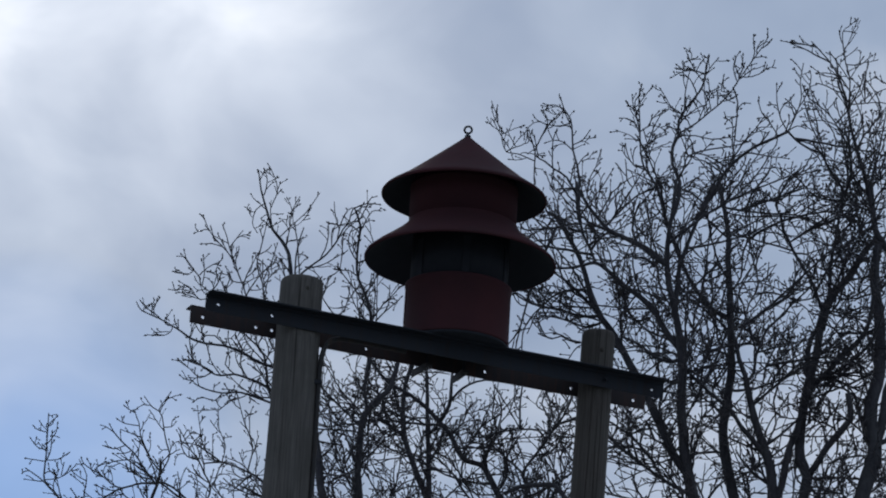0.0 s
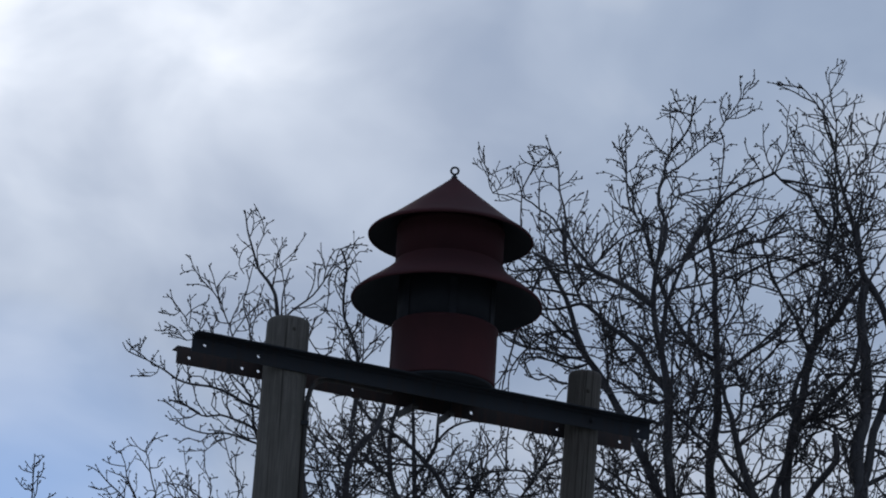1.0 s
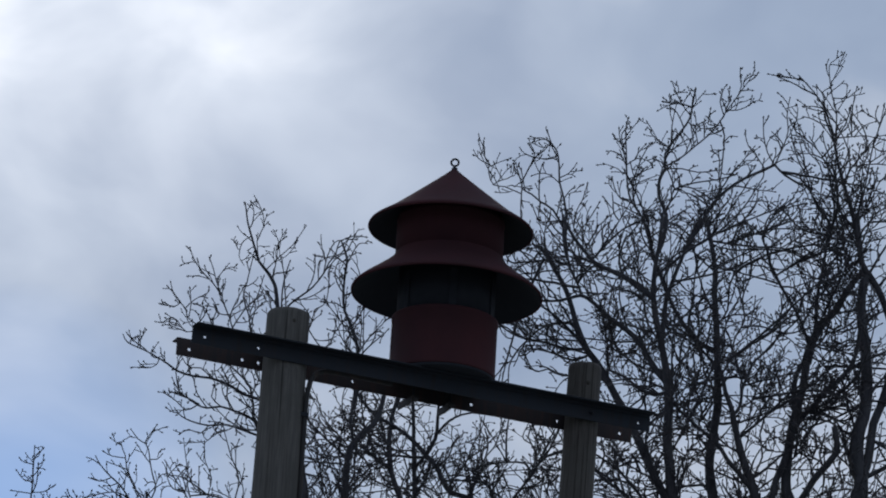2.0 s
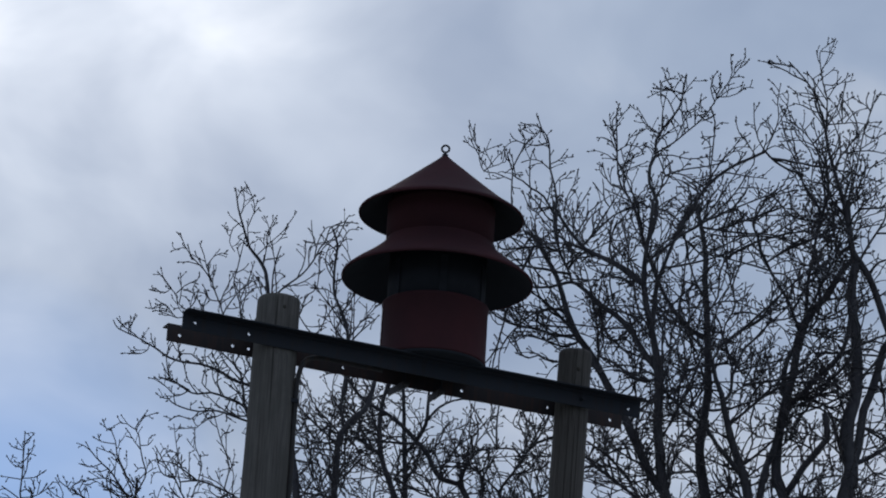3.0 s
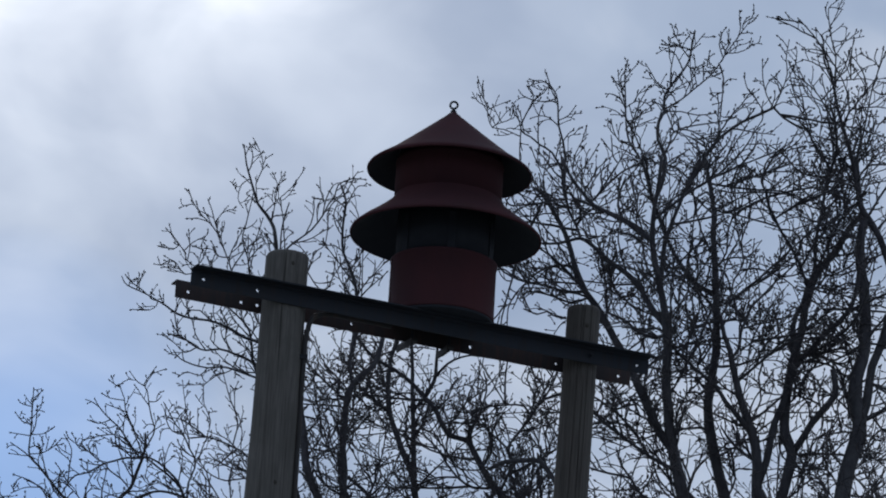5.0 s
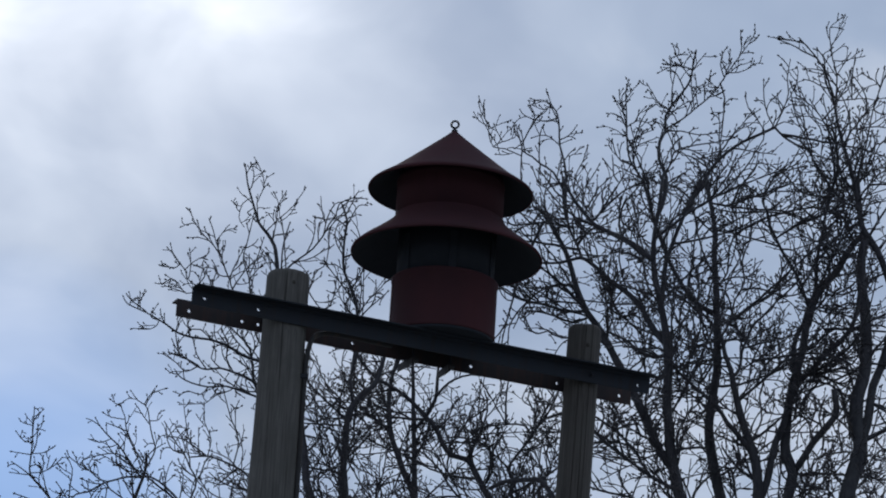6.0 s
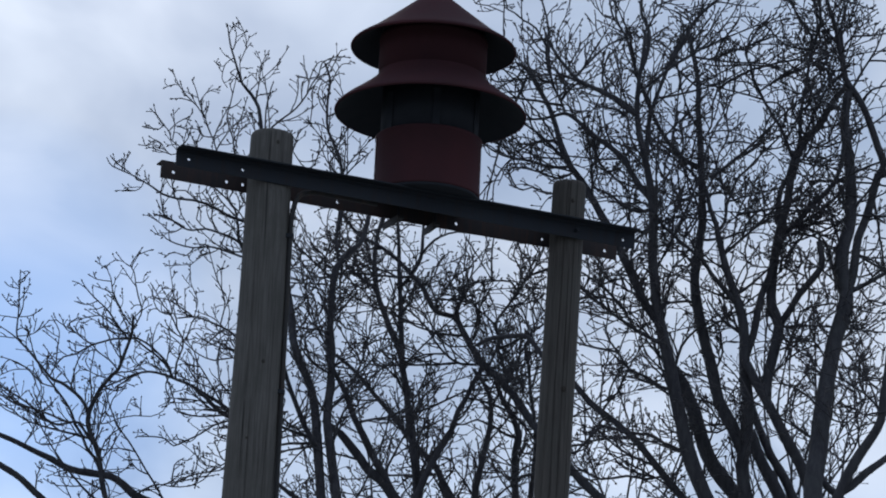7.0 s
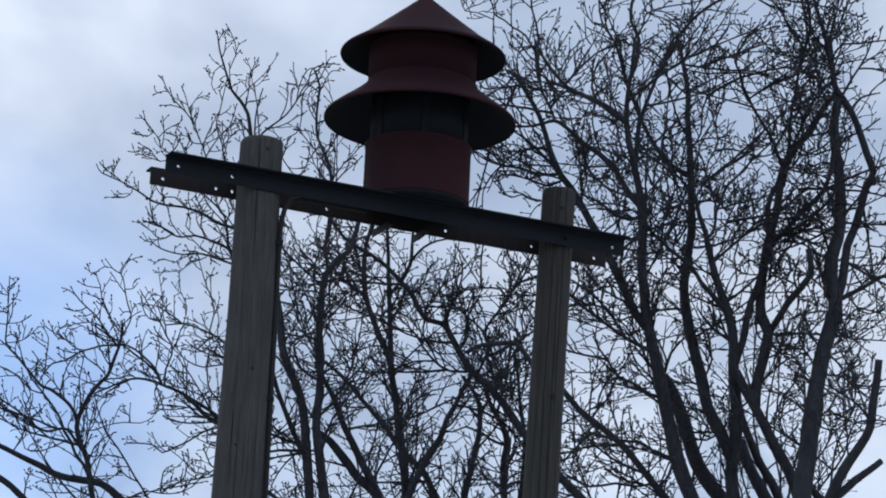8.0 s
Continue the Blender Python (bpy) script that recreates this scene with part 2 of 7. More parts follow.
def siren():
    s = thing("siren", FRAME_POSE, "faded dark red two-tier outdoor warning siren with conical roofs", "siren")
    h = 0.459                  # height of the lower rim over the seat
    # bolted foot under the body
    part("base_plate", lathe([(0, 0.0), (0.270, 0.0), (0.2745, 0.003), (0.2745, 0.013), (0.272, 0.016), (0, 0.016)]), DULL_BLACK, s, "black steel mounting plate")
    # lower drum with a rolled foot and an open top edge
    drum = part("lower_drum", lathe([(0, 0.016), (0.276, 0.016), (0.2775, 0.02), (0.2775, 0.030), (0.2755, 0.035),
                              (0.274, 0.312), (0.279, 0.316), (0.279, 0.326), (0.273, 0.330), (0.262, 0.330), (0.262, 0.31), (0, 0.31)]), RED, s)
    part("drum_seam", seam(0.2745, 0.045, 0.31, 168), RED, drum, "riveted upright seam")
    inner_port(s, 0.305, 0.64, 0.262, "lower_stator")
    for k in range(6):
        strut(s, 0.318, 0.475, 0.259, k * 60 + 14)
    # lower hood: a flared skirt round the middle drum
    hood = part("lower_hood", lathe([(0.279, h + 0.222), (0.287, h + 0.204), (0.302, h + 0.182), (0.345, h + 0.143), (0.405, h + 0.096), (0.455, h + 0.060), (0.486, h + 0.034), (0.497, h + 0.023), (0.5005, h + 0.015),
                              (0.4985, h + 0.008), (0.491, h + 0.007), (0.488, h + 0.013), (0.478, h + 0.025), (0.45, h + 0.050), (0.40, h + 0.087), (0.34, h + 0.133), (0.29, h + 0.176), (0.24, h + 0.19)]), RED, s)
    # added sheet whose dark colour stands for shade under the hood
    part("hood_lining", lathe([(0.4885, h + 0.009), (0.476, h + 0.020), (0.448, h + 0.045), (0.398, h + 0.082), (0.338, h + 0.127), (0.286, h + 0.168), (0, h + 0.17)]), UNDER_SHADE, hood, "underside coloured dark for shade")
    part("middle_drum", lathe([(0.20, h + 0.2), (0.281, h + 0.2), (0.281, h + 0.40), (0.2835, h + 0.403), (0.2835, h + 0.409), (0.281, h + 0.412), (0.280, h + 0.425), (0.27, h + 0.428), (0, h + 0.428)]), RED, s)
    inner_port(s, h + 0.42, h + 0.505, 0.215, "upper_stator")
    for k in range(6):
        strut(s, h + 0.42, h + 0.425, 0.264, k * 60 + 44)
    u = h + 0.369
    roof = part("roof", lathe([(0, u + 0.350), (0.016, u + 0.340), (0.05, u + 0.309), (0.15, u + 0.226), (0.25, u + 0.144), (0.34, u + 0.072), (0.388, u + 0.040), (0.418, u + 0.020), (0.430, u + 0.010), (0.4335, u + 0.003),
                        (0.431, u - 0.004), (0.424, u - 0.005), (0.421, u + 0.001), (0.41, u + 0.012), (0.38, u + 0.031), (0.335, u + 0.061), (0.25, u + 0.131), (0.1, u + 0.25), (0, u + 0.30)]), RED, s)
    # the same painted shade on a sheet under the roof
    part("roof_lining", lathe([(0.4215, u - 0.003), (0.408, u + 0.007), (0.378, u + 0.026), (0.333, u + 0.055), (0.25, u + 0.124), (0, u + 0.16)]), UNDER_SHADE, roof, "underside coloured dark for shade")
    # lifting eye on the tip
    shank = part("eye_shank", lathe([(0, u + 0.33), (0.016, u + 0.335), (0.016, u + 0.350), (0.008, u + 0.354), (0.008, u + 0.364), (0, u + 0.364)], 20), GREY_STEEL, s)
    verts, faces = [], []
    n, m = 36, 10
    for i in range(n):
        a = i * math.tau / n
        for j in range(m):
            b = j * math.tau / m
            r = 0.0195 + 0.0058 * math.cos(b)
            verts.append((r * math.cos(a), 0.0058 * math.sin(b), u + 0.383 + r * math.sin(a)))
    for i in range(n):
        for j in range(m):
            i2, j2 = (i + 1) % n, (j + 1) % m
            faces.append((i * m + j, i2 * m + j, i2 * m + j2, i * m + j2))
    eye = part("lifting_eye", (verts, faces), GREY_STEEL, shank, "dark steel lifting eye")
    eye.rotation_euler.z = radians(-28)
    return s


def seam(r, z0, z1, degrees):
    """An upright lapped joint with rivets on a drum."""
    w = radians(degrees)
    bm = bmesh.new()
    box(bm, r - 0.004, r + 0.0025, -0.016, 0.016, z0, z1, 0.001)
    n = int((z1 - z0) / 0.045)
    for k in range(n):
        bmesh.ops.create_icosphere(bm, subdivisions=1, radius=0.0045, matrix=Matrix.Translation((r + 0.0025, 0.0, z0 + 0.02 + k * 0.045)))
    bmesh.ops.rotate(bm, verts=bm.verts, cent=(0, 0, 0), matrix=Matrix.Rotation(w, 3, "Z"))
    return bm


def strut(s, z0, z1, r, degrees):
    """A flat bar that holds a hood over the drum below."""
    bm = bmesh.new()
    box(bm, r - 0.006, r + 0.002, -0.02, 0.02, z0, z1 + 0.06, 0.001)
    bmesh.ops.rotate(bm, verts=bm.verts, cent=(0, 0, 0), matrix=Matrix.Rotation(radians(degrees), 3, "Z"))
    part("strut", bm, DULL_BLACK, s, "black steel strut", smooth=False)


def inner_port(s, z0, z1, r, name):
    """The chopper drum inside a tier."""
    part(name, lathe([(0, z0), (r - 0.008, z0), (r - 0.008, z1), (0, z1)], 48), DULL_BLACK, s, "black inner drum")


def drilled_plate(x0, x1, z0, z1, y0, y1, holes, r=0.0088):
    """A flat bar with round holes right through it."""
    verts, faces = [], []
    n = 16

    def quad(a, b, c, d):
        k = len(verts)
        verts.extend((a, b, c, d))
        faces.append((k, k + 1, k + 2, k + 3))

    def slab(a, b):
        for y in (y0, y1):
            quad((a, y, z0), (b, y, z0), (b, y, z1), (a, y, z1))

    h = 0.02
    cuts = [x0]
    for c, zc in holes:
        slab(cuts[-1], c - h)
        cuts.append(c + h)
        for y in (y0, y1):
            quad((c - h, y, z0), (c + h, y, z0), (c + h, y, zc - h), (c - h, y, zc - h))
            quad((c - h, y, zc + h), (c + h, y, zc + h), (c + h, y, z1), (c - h, y, z1))
        for k in range(n):
            ring = []
            for w in (k * math.tau / n, (k + 1) * math.tau / n):
                ca, sa = math.cos(w), math.sin(w)
                e = h / max(abs(ca), abs(sa))
                ring.append(((c + r * ca, zc + r * sa), (c + e * ca, zc + e * sa)))
            (i0, o0), (i1, o1) = ring
            for y in (y0, y1):
                quad((i0[0], y, i0[1]), (o0[0], y, o0[1]), (o1[0], y, o1[1]), (i1[0], y, i1[1]))
            quad((i0[0], y0, i0[1]), (i0[0], y1, i0[1]), (i1[0], y1, i1[1]), (i1[0], y0, i1[1]))
    slab(cuts[-1], x1)
    for z in (z0, z1):
        quad((x0, y0, z), (x1, y0, z), (x1, y1, z), (x0, y1, z))
    for x in (x0, x1):
        quad((x, y0, z0), (x, y1, z0), (x, y1, z1), (x, y0, z1))
    bm = bmesh.new()
    me = bpy.data.meshes.new("t")
    me.from_pydata(verts, [], faces)
    bm.from_mesh(me)
    bpy.data.meshes.remove(me)
    bmesh.ops.remove_doubles(bm, verts=bm.verts, dist=0.0002)
    return bm


GAP = 0.105                    # half the distance between the two upright legs
LEG, FLANGE, THICK = 0.092, 0.076, 0.008


def steel_angle(mat, outward, ends, holes, label, leg=LEG):
    """An L-shaped steel angle: an upright leg on the pole and a flat leg at its top that points outward (-1: towards -y)."""
    a = thing("steel_angle", FRAME_POSE, label, "steel beam", "steel angles across the poles")
    y = outward * GAP
    part("upright_leg", drilled_plate(ends[0], ends[1], -leg, -0.0005, min(y, y + outward * THICK), max(y, y + outward * THICK), holes), mat, a, smooth=False)
    bm = bmesh.new()
    box(bm, ends[0] - 0.0, ends[1], min(y + outward * (THICK + 0.0005), y + outward * FLANGE), max(y + outward * (THICK + 0.0005), y + outward * FLANGE), -THICK, -0.0005, 0.0015)
    part("flat_leg", bm, mat, a, smooth=False)
    # fillet in the corner of the rolled section
    bm = bmesh.new()
    c = [(0.0, 0.0), (0.011, 0.0), (0.0055, -0.0032), (0.0028, -0.006), (0.0, -0.011)]
    rows = [[bm.verts.new((x, y + outward * (THICK + p[0]), -THICK + p[1])) for p in c] for x in (ends[0] + 0.001, ends[1] - 0.001)]
    for i in range(len(c)):
        j = (i + 1) % len(c)
        bm.faces.new((rows[0][i], rows[0][j], rows[1][j], rows[1][i]))
    for r in rows:
        bm.faces.new(r)
    part("root_fillet", bm, mat, a)
    return a


def bolt_through(parent, x, z, y0, y1):
    bm = bmesh.new()
    turn = Matrix.Rotation(radians(90), 4, "X")
    bmesh.ops.create_cone(bm, segments=16, radius1=0.008, radius2=0.008, depth=abs(y1 - y0) + 0.05, cap_ends=True, matrix=Matrix.Translation((x, (y0 + y1) / 2, z)) @ turn)
    for y in (y0 - 0.006, y1 + 0.006):
        bmesh.ops.create_cone(bm, segments=6, radius1=0.011, radius2=0.011, depth=0.010, cap_ends=True, matrix=Matrix.Translation((x, y, z)) @ turn)
        bmesh.ops.create_cone(bm, segments=20, radius1=0.015, radius2=0.015, depth=0.003, cap_ends=True, matrix=Matrix.Translation((x, y + (0.006 if y < 0 else -0.006), z)) @ turn)
    part("through_bolt", bm, GREY_STEEL, parent, "dark steel bolt with nut and washer", smooth=False)


siren()
front = steel_angle(GREY_STEEL, -1, (-1.418, 1.150), [(-1.350, -0.052), (-1.057, -0.052), (1.082, -0.052)], "dull dark grey drilled steel angle bolted across two poles")
rear = steel_angle(RUSTY_STEEL, 1, (-1.418, 1.150), [(-1.350, -0.055), (-1.060, -0.055), (-0.972, -0.055), (-0.446, -0.055), (0.223, -0.055), (0.72, -0.055), (1.082, -0.055)], "rusty brown drilled steel angle bolted across two poles", 0.094)


def cross_bars():
    """Two short flat irons under the angles, clamped below the siren."""
    for x, turn in ((-0.125, 4.0), (0.075, -3.0)):
        c = thing("clamp_bar", FRAME_POSE @ pose(x, 0, 0, 0, 0, turn), "short dark steel clamp bar bolted beneath the siren beams", "clamp bar", "clamp bars under the siren")
        bm = bmesh.new()
        box(bm, -0.020, 0.020, 0.02, 0.185, -0.109, -0.095, 0.0015)
        part("bar", bm, BLACK_PIPE, c, smooth=False)
        bm = bmesh.new()
        box(bm, -0.020, -0.013, 0.02, 0.185, -0.135, -0.1095, 0.0015)
        part("web", bm, BLACK_PIPE, c, smooth=False)
        for y in (0.06,):
            bm = bmesh.new()
            bmesh.ops.create_cone(bm, segments=10, radius1=0.007, radius2=0.007, depth=LEG + 0.03, cap_ends=True, matrix=Matrix.Translation((0.004, y, -LEG / 2 - 0.012)))
            part("rod", bm, GREY_STEEL, c)


cross_bars()


def pole(x, y, top, r_top, r_low, lean, cracks, seed, label, wood):
    """A round weathered timber pole with drying cracks, standing in the ground."""
    p = thing("timber_pole", pose(x, y, 0, 0, 0, 0), label, "pole", "timber poles")
    sides, rings = 216, 110
    rnd = random.Random(seed)
    verts, faces = [], []
    zs = [-1.2 + (top + 1.2) * (1 - (1 - k / rings) ** 1.6) for k in range(rings + 1)]
    marks = [(radians(a), z0, z1, deep, rnd.uniform(0, 9)) for a, z0, z1, deep in cracks]
    for z in zs:
        r = r_top + (r_low - r_top) * (top - z) / 2.1
        cx, cy = lean[0] * (z - top), lean[1] * (z - top)
        cx += 0.012 * noise.noise((seed, 0.3, z * 0.5)) * min(1.0, max(0.0, (SEAT - 0.2 - z) / 0.5))
        edge = max(0.0, 1 - (top - z) / 0.018)
        for k in range(sides):
            w = k * math.tau / sides
            rr = r * (1 + 0.014 * noise.noise((3 * math.cos(w) + seed, 3 * math.sin(w), z * 0.8)) + 0.003 * noise.noise((14 * math.cos(w), 14 * math.sin(w) + seed, z * 0.7)))
            for a, z0, z1, deep, ph in marks:
                if z0 < z < z1:
                    off = abs((w - a - 0.09 * noise.noise((ph, 1.5, z * 1.3)) + math.pi) % math.tau - math.pi)
                    if off < 0.032:
                        fade = min(1.0, (z1 - z) / 0.25, (z - z0) / 0.25) if z1 < top else min(1.0, (z - z0) / 0.25)
                        rr -= deep * fade * (1 - off / 0.032)
            rr *= 1 - 0.10 * edge ** 2
            # flats cut where the steel angles bear on the pole
            across = abs(math.sin(w - radians(BEAM_TURN)))
            if SEAT - LEG - 0.03 < z < SEAT + 0.01 and rr * across > GAP - 0.004:
                rr = (GAP - 0.004) / across
            verts.append((cx + rr * math.cos(w), cy + rr * math.sin(w), z))
    for i in range(rings):
        for k in range(sides):
            j = (k + 1) % sides
            faces.append((i * sides + k, i * sides + j, (i + 1) * sides + j, (i + 1) * sides + k))
    faces.append(tuple(rings * sides + k for k in range(sides)))
    faces.append(tuple(reversed(range(sides))))
    return part("shaft", (verts, faces), wood, p)


ALONG = Vector((math.cos(radians(BEAM_TURN)), math.sin(radians(BEAM_TURN)), 0))
LEFT_POLE = pole(-0.708, 21.857, 9.079, 0.1095, 0.131, (0.004, 0.0), [(-112, 7.1, 8.5, 0.010), (-72, 6.7, 7.6, 0.008), (-95, 5.0, 7.7, 0.010), (-60, 8.7, 9.09, 0.010), (-82, 8.88, 9.09, 0.009), (-55, 2, 8.2, 0.010)], 3,
                 "thick grey weathered round timber pole with drying cracks", WOOD)
RIGHT_POLE = pole(0.843, 22.504, 9.113, 0.0870, 0.0915, (0.018, 0.0), [(-75, 0, 8.8, 0.016), (-100, 6, 9.12, 0.014), (-62, 7.7, 9.12, 0.018), (-125, 7, 9.12, 0.010), (-45, 2, 8.0, 0.012), (-88, 8.6, 9.12, 0.016)], 8,
                  "slimmer brownish grey weathered timber pole with deep cracks", DARK_WOOD)


def pole_knot(p, z, degrees, r, size):
    w = radians(degrees)
    bm = bmesh.new()
    bmesh.ops.create_uvsphere(bm, u_segments=16, v_segments=8, radius=1.0, matrix=Matrix.Translation((r * math.cos(w), r * math.sin(w), z)) @ Matrix.Rotation(w, 4, "Z") @ Matrix.Diagonal((0.006, size, size * 1.3, 1)))
    part("knot", bm, KNOT, p, "dark branch knot")


KNOT = weathered_wood("dark_knot_wood", (0.05, 0.043, 0.035, 1), (0.022, 0.019, 0.016, 1))
pole_knot(LEFT_POLE, 7.84, -77, 0.119, 0.010)
pole_knot(LEFT_POLE, 9.005, -72, 0.109, 0.009)
pole_knot(LEFT_POLE, 7.44, -105, 0.123, 0.008)
pole_knot(RIGHT_POLE, 7.97, -84, 0.090, 0.013)
pole_knot(RIGHT_POLE, 8.995, -78, 0.087, 0.010)
for spot, owner in ((0.81, front),):
    bolt_through(owner, spot, -0.05, -GAP - THICK, GAP + THICK)


def conduit():
    """A pipe strapped to the side of the thicker pole that bends in under the beams."""
    c = thing("conduit_pipe", pose(-0.708, 21.857, 0), "thin dark conduit pipe strapped along a timber pole", "conduit")
    pts = [(0.155, -0.035, 0.2), (0.146, -0.035, 3.0), (0.137, -0.035, 6.0), (0.126, -0.035, 7.9), (0.123, -0.035, 8.5), (0.128, -0.04, 8.657), (0.150, -0.02, 8.742), (0.19, 0.01, 8.777), (0.27, 0.05, 8.792), (0.55, 0.19, 8.797)]
    verts, faces = [], []
    line = spline(pts, 0.05)
    tube_data(line, [0.0135] * len(line), 12, verts, faces)
    part("pipe", (verts, faces), BLACK_PIPE, c)
    for z, x in ((8.527, 0.123), (7.707, 0.127), (6.8, 0.133), (6.2, 0.138), (5.0, 0.14), (3.6, 0.144), (2.0, 0.149)):
        bm = bmesh.new()
        box(bm, x - 0.05, x + 0.017, -0.054, -0.016, z - 0.011, z + 0.011, 0.002)
        part("strap", bm, GREY_STEEL, c, "steel pipe strap", smooth=False)


conduit()

# ---- bare trees behind the poles ----
TREE_LABELS = {
    "a": "tall bare many-stemmed deciduous tree with dark bark and dense twigs",
    "b": "tall bare deciduous tree with a thick forked trunk and budding twigs",
    "c": "bare deciduous tree with one long slanting limb and fine twigs",
    "d": "slender bare deciduous tree with crossing upright stems and dense twigs",
    "e": "bare twin-stemmed deciduous tree with a rounded twiggy top",
    "f": "smaller bare deciduous tree with spreading low limbs and thin twigs",
    "g": "young bare deciduous tree with a crooked thin stem and buds",
    "h": "bare deciduous tree with a slender stem and one slanting limb",
    "j": "far bare deciduous tree with thin crossing stems and twigs",
    "k": "far bare deciduous tree with slender fanned stems and twigs",
    "l": "far small bare deciduous tree with thin upright stems",
    "i": "slim bare deciduous tree with two upright dark stems",
}


class Twigs:
    """The fine growth of one tree, gathered into single meshes."""

    def __init__(self, seed):
        self.rnd = random.Random(seed)
        self.branch, self.twig, self.bud = ([], []), ([], []), ([], [])


TREES = {}


def bare_tree(x, y, fork, radius, label, spread=1.0):
    t = thing("tree", pose(x, y, 0), label, "tree", "bare trees")
    foot = Vector((x, y, 0))
    line = spline([(0, 0, -0.6), (0.02, 0.03, 1.2), (0.10 * (fork[0] - x), 0.1, fork[2] * 0.4), Vector(fork) - foot, Vector(fork) - foot + Vector((0.02, 0, 0.35))], 0.35)
    verts, faces = [], []
    n = len(line)
    radii = [radius * (1.25 - 0.35 * k / n + 0.7 * max(0.0, 1 - line[k].z / 0.9) ** 2) * (0.55 if k == n - 1 else 1) for k in range(n)]
    tube_data(line, radii, 20, verts, faces)
    for k, v in enumerate(verts):
        v += Vector((v.x - line[k // 20].x, v.y - line[k // 20].y, 0)) * 0.16 * noise.noise(v * 3.1)
    part("trunk", (verts, faces), BARK, t)
    TREES[t] = Twigs(len(TREES) + 11)
    TREES[t].spread = spread
    return t


def wander(rnd, start, way, length, steps, kink, rise):
    """A shoot: points from start along a line that bows gently, jogs from bud to bud and tends upward."""
    pts, d = [start], way.normalized()
    seg = length / steps
    bend = Vector((rnd.gauss(0, 1), rnd.gauss(0, 1), rnd.gauss(0, 1))) * kink * 0.6
    side = d.orthogonal().normalized()
    side.rotate(Matrix.Rotation(rnd.uniform(0, math.tau), 3, d))
    for k in range(steps):
        jog = side * kink * rnd.uniform(0.3, 1.5) * (1 if k % 2 else -1)
        d = (d + bend + jog + Vector((rnd.gauss(0, kink * 0.4), rnd.gauss(0, kink * 0.4), rnd.gauss(0, kink * 0.4) + rise))).normalized()
        pts.append(pts[-1] + d * seg * rnd.uniform(0.7, 1.3))
    return pts


def aside(rnd, d, degrees):
    """A direction that leaves d at about that angle, seldom pointing down."""
    for _ in range(6):
        side = d.orthogonal().normalized()
        side.rotate(Matrix.Rotation(rnd.uniform(0, math.tau), 3, d))
        w = radians(degrees + rnd.uniform(-14, 14))
        out = d * math.cos(w) + side * math.sin(w)
        if out.z > -0.15:
            return out
    return out


def bud(tw, p, d, size):
    """A small pointed bud: a stretched octahedron."""
    v, f = tw.bud
    a = d.orthogonal().normalized() * size * 0.42
    b = d.cross(a).normalized() * size * 0.42
    k = len(v)
    mid = p + d * size * 0.45
    v.extend((p - d * size * 0.15, mid + a, mid + b, mid - a, mid - b, p + d * size * 1.25))
    for i in range(4):
        j = (i + 1) % 4
        f.append((k, k + 1 + j, k + 1 + i))
        f.append((k + 5, k + 1 + i, k + 1 + j))


def fits(line, bounds):
    p = line[-1]
    return bounds[0] < p.x < bounds[1] and p.z < bounds[2]


def shoots(tw, pts, r0, level, bounds, size=1.0, start=0.1):
    """Side growth along a branch, level by level, down to budded twigs. bounds: how far it may reach in x and up."""
    rnd = tw.rnd
    total = sum((b - a).length for a, b in zip(pts, pts[1:]))
    gap = (0.15, 0.085, 0.06)[level] / tw.spread ** (1.0, 0.4, 0.0)[level]
    s = gap * rnd.uniform(0.3, 1.0) + total * start
    run = 0.0
    for a, b in zip(pts, pts[1:]):
        leg = (b - a).length
        while s < run + leg:
            p = a.lerp(b, (s - run) / leg)
            left = 1 - s / max(total, 0.001)
            d = (b - a).normalized()
            s += gap * rnd.uniform(0.5, 1.5)
            if level == 0:
                length = (0.12 + 0.68 * rnd.random() ** 1.7) * (0.5 + 0.5 * left) * size
                for _ in range(4):
                    line = wander(rnd, p, aside(rnd, d, 44), length, 9, 0.16, 0.055)
                    if fits(line, bounds):
                        break
                    length *= 0.65
                base = min(r0 * 0.7, 0.0043 + 0.0070 * length)
                grow(tw, line, base, 0.0036, 5)
                shoots(tw, line, base, 1, bounds, size)
                tip(tw, line)
            elif level == 1:
                length = rnd.uniform(0.05, 0.24) * (0.5 + 0.5 * left) * size
                line = wander(rnd, p, aside(rnd, d, 44), length, 5, 0.15, 0.06)
                if not fits(line, bounds):
                    line = wander(rnd, p, aside(rnd, d, 44), length * 0.5, 4, 0.15, 0.03)
                grow(tw, line, 0.0042, 0.0031, 4)
                if length > 0.13:
                    shoots(tw, line, 0.004, 2, bounds, size, 0.3)
                tip(tw, line)
            else:
                line = wander(rnd, p, aside(rnd, d, 42), rnd.uniform(0.02, 0.08) * size, 3, 0.15, 0.08)
                if not fits(line, bounds):
                    continue
                grow(tw, line, 0.0035, 0.0030, 3)
                tip(tw, line)
        run += leg


def grow(tw, line, r0, r1, sides):
    n = len(line) - 1
    store = tw.branch if sides == 5 else tw.twig
    tube_data(line, [r0 + (r1 - r0) * k / n for k in range(n + 1)], sides, *store, cap=False)


def tip(tw, line):
    d = (line[-1] - line[-2]).normalized()
    bud(tw, line[-1], d, tw.rnd.uniform(0.015, 0.025))
    if tw.rnd.random() < 0.5:
        bud(tw, line[-2], aside(tw.rnd, d, 40), tw.rnd.uniform(0.010, 0.014))


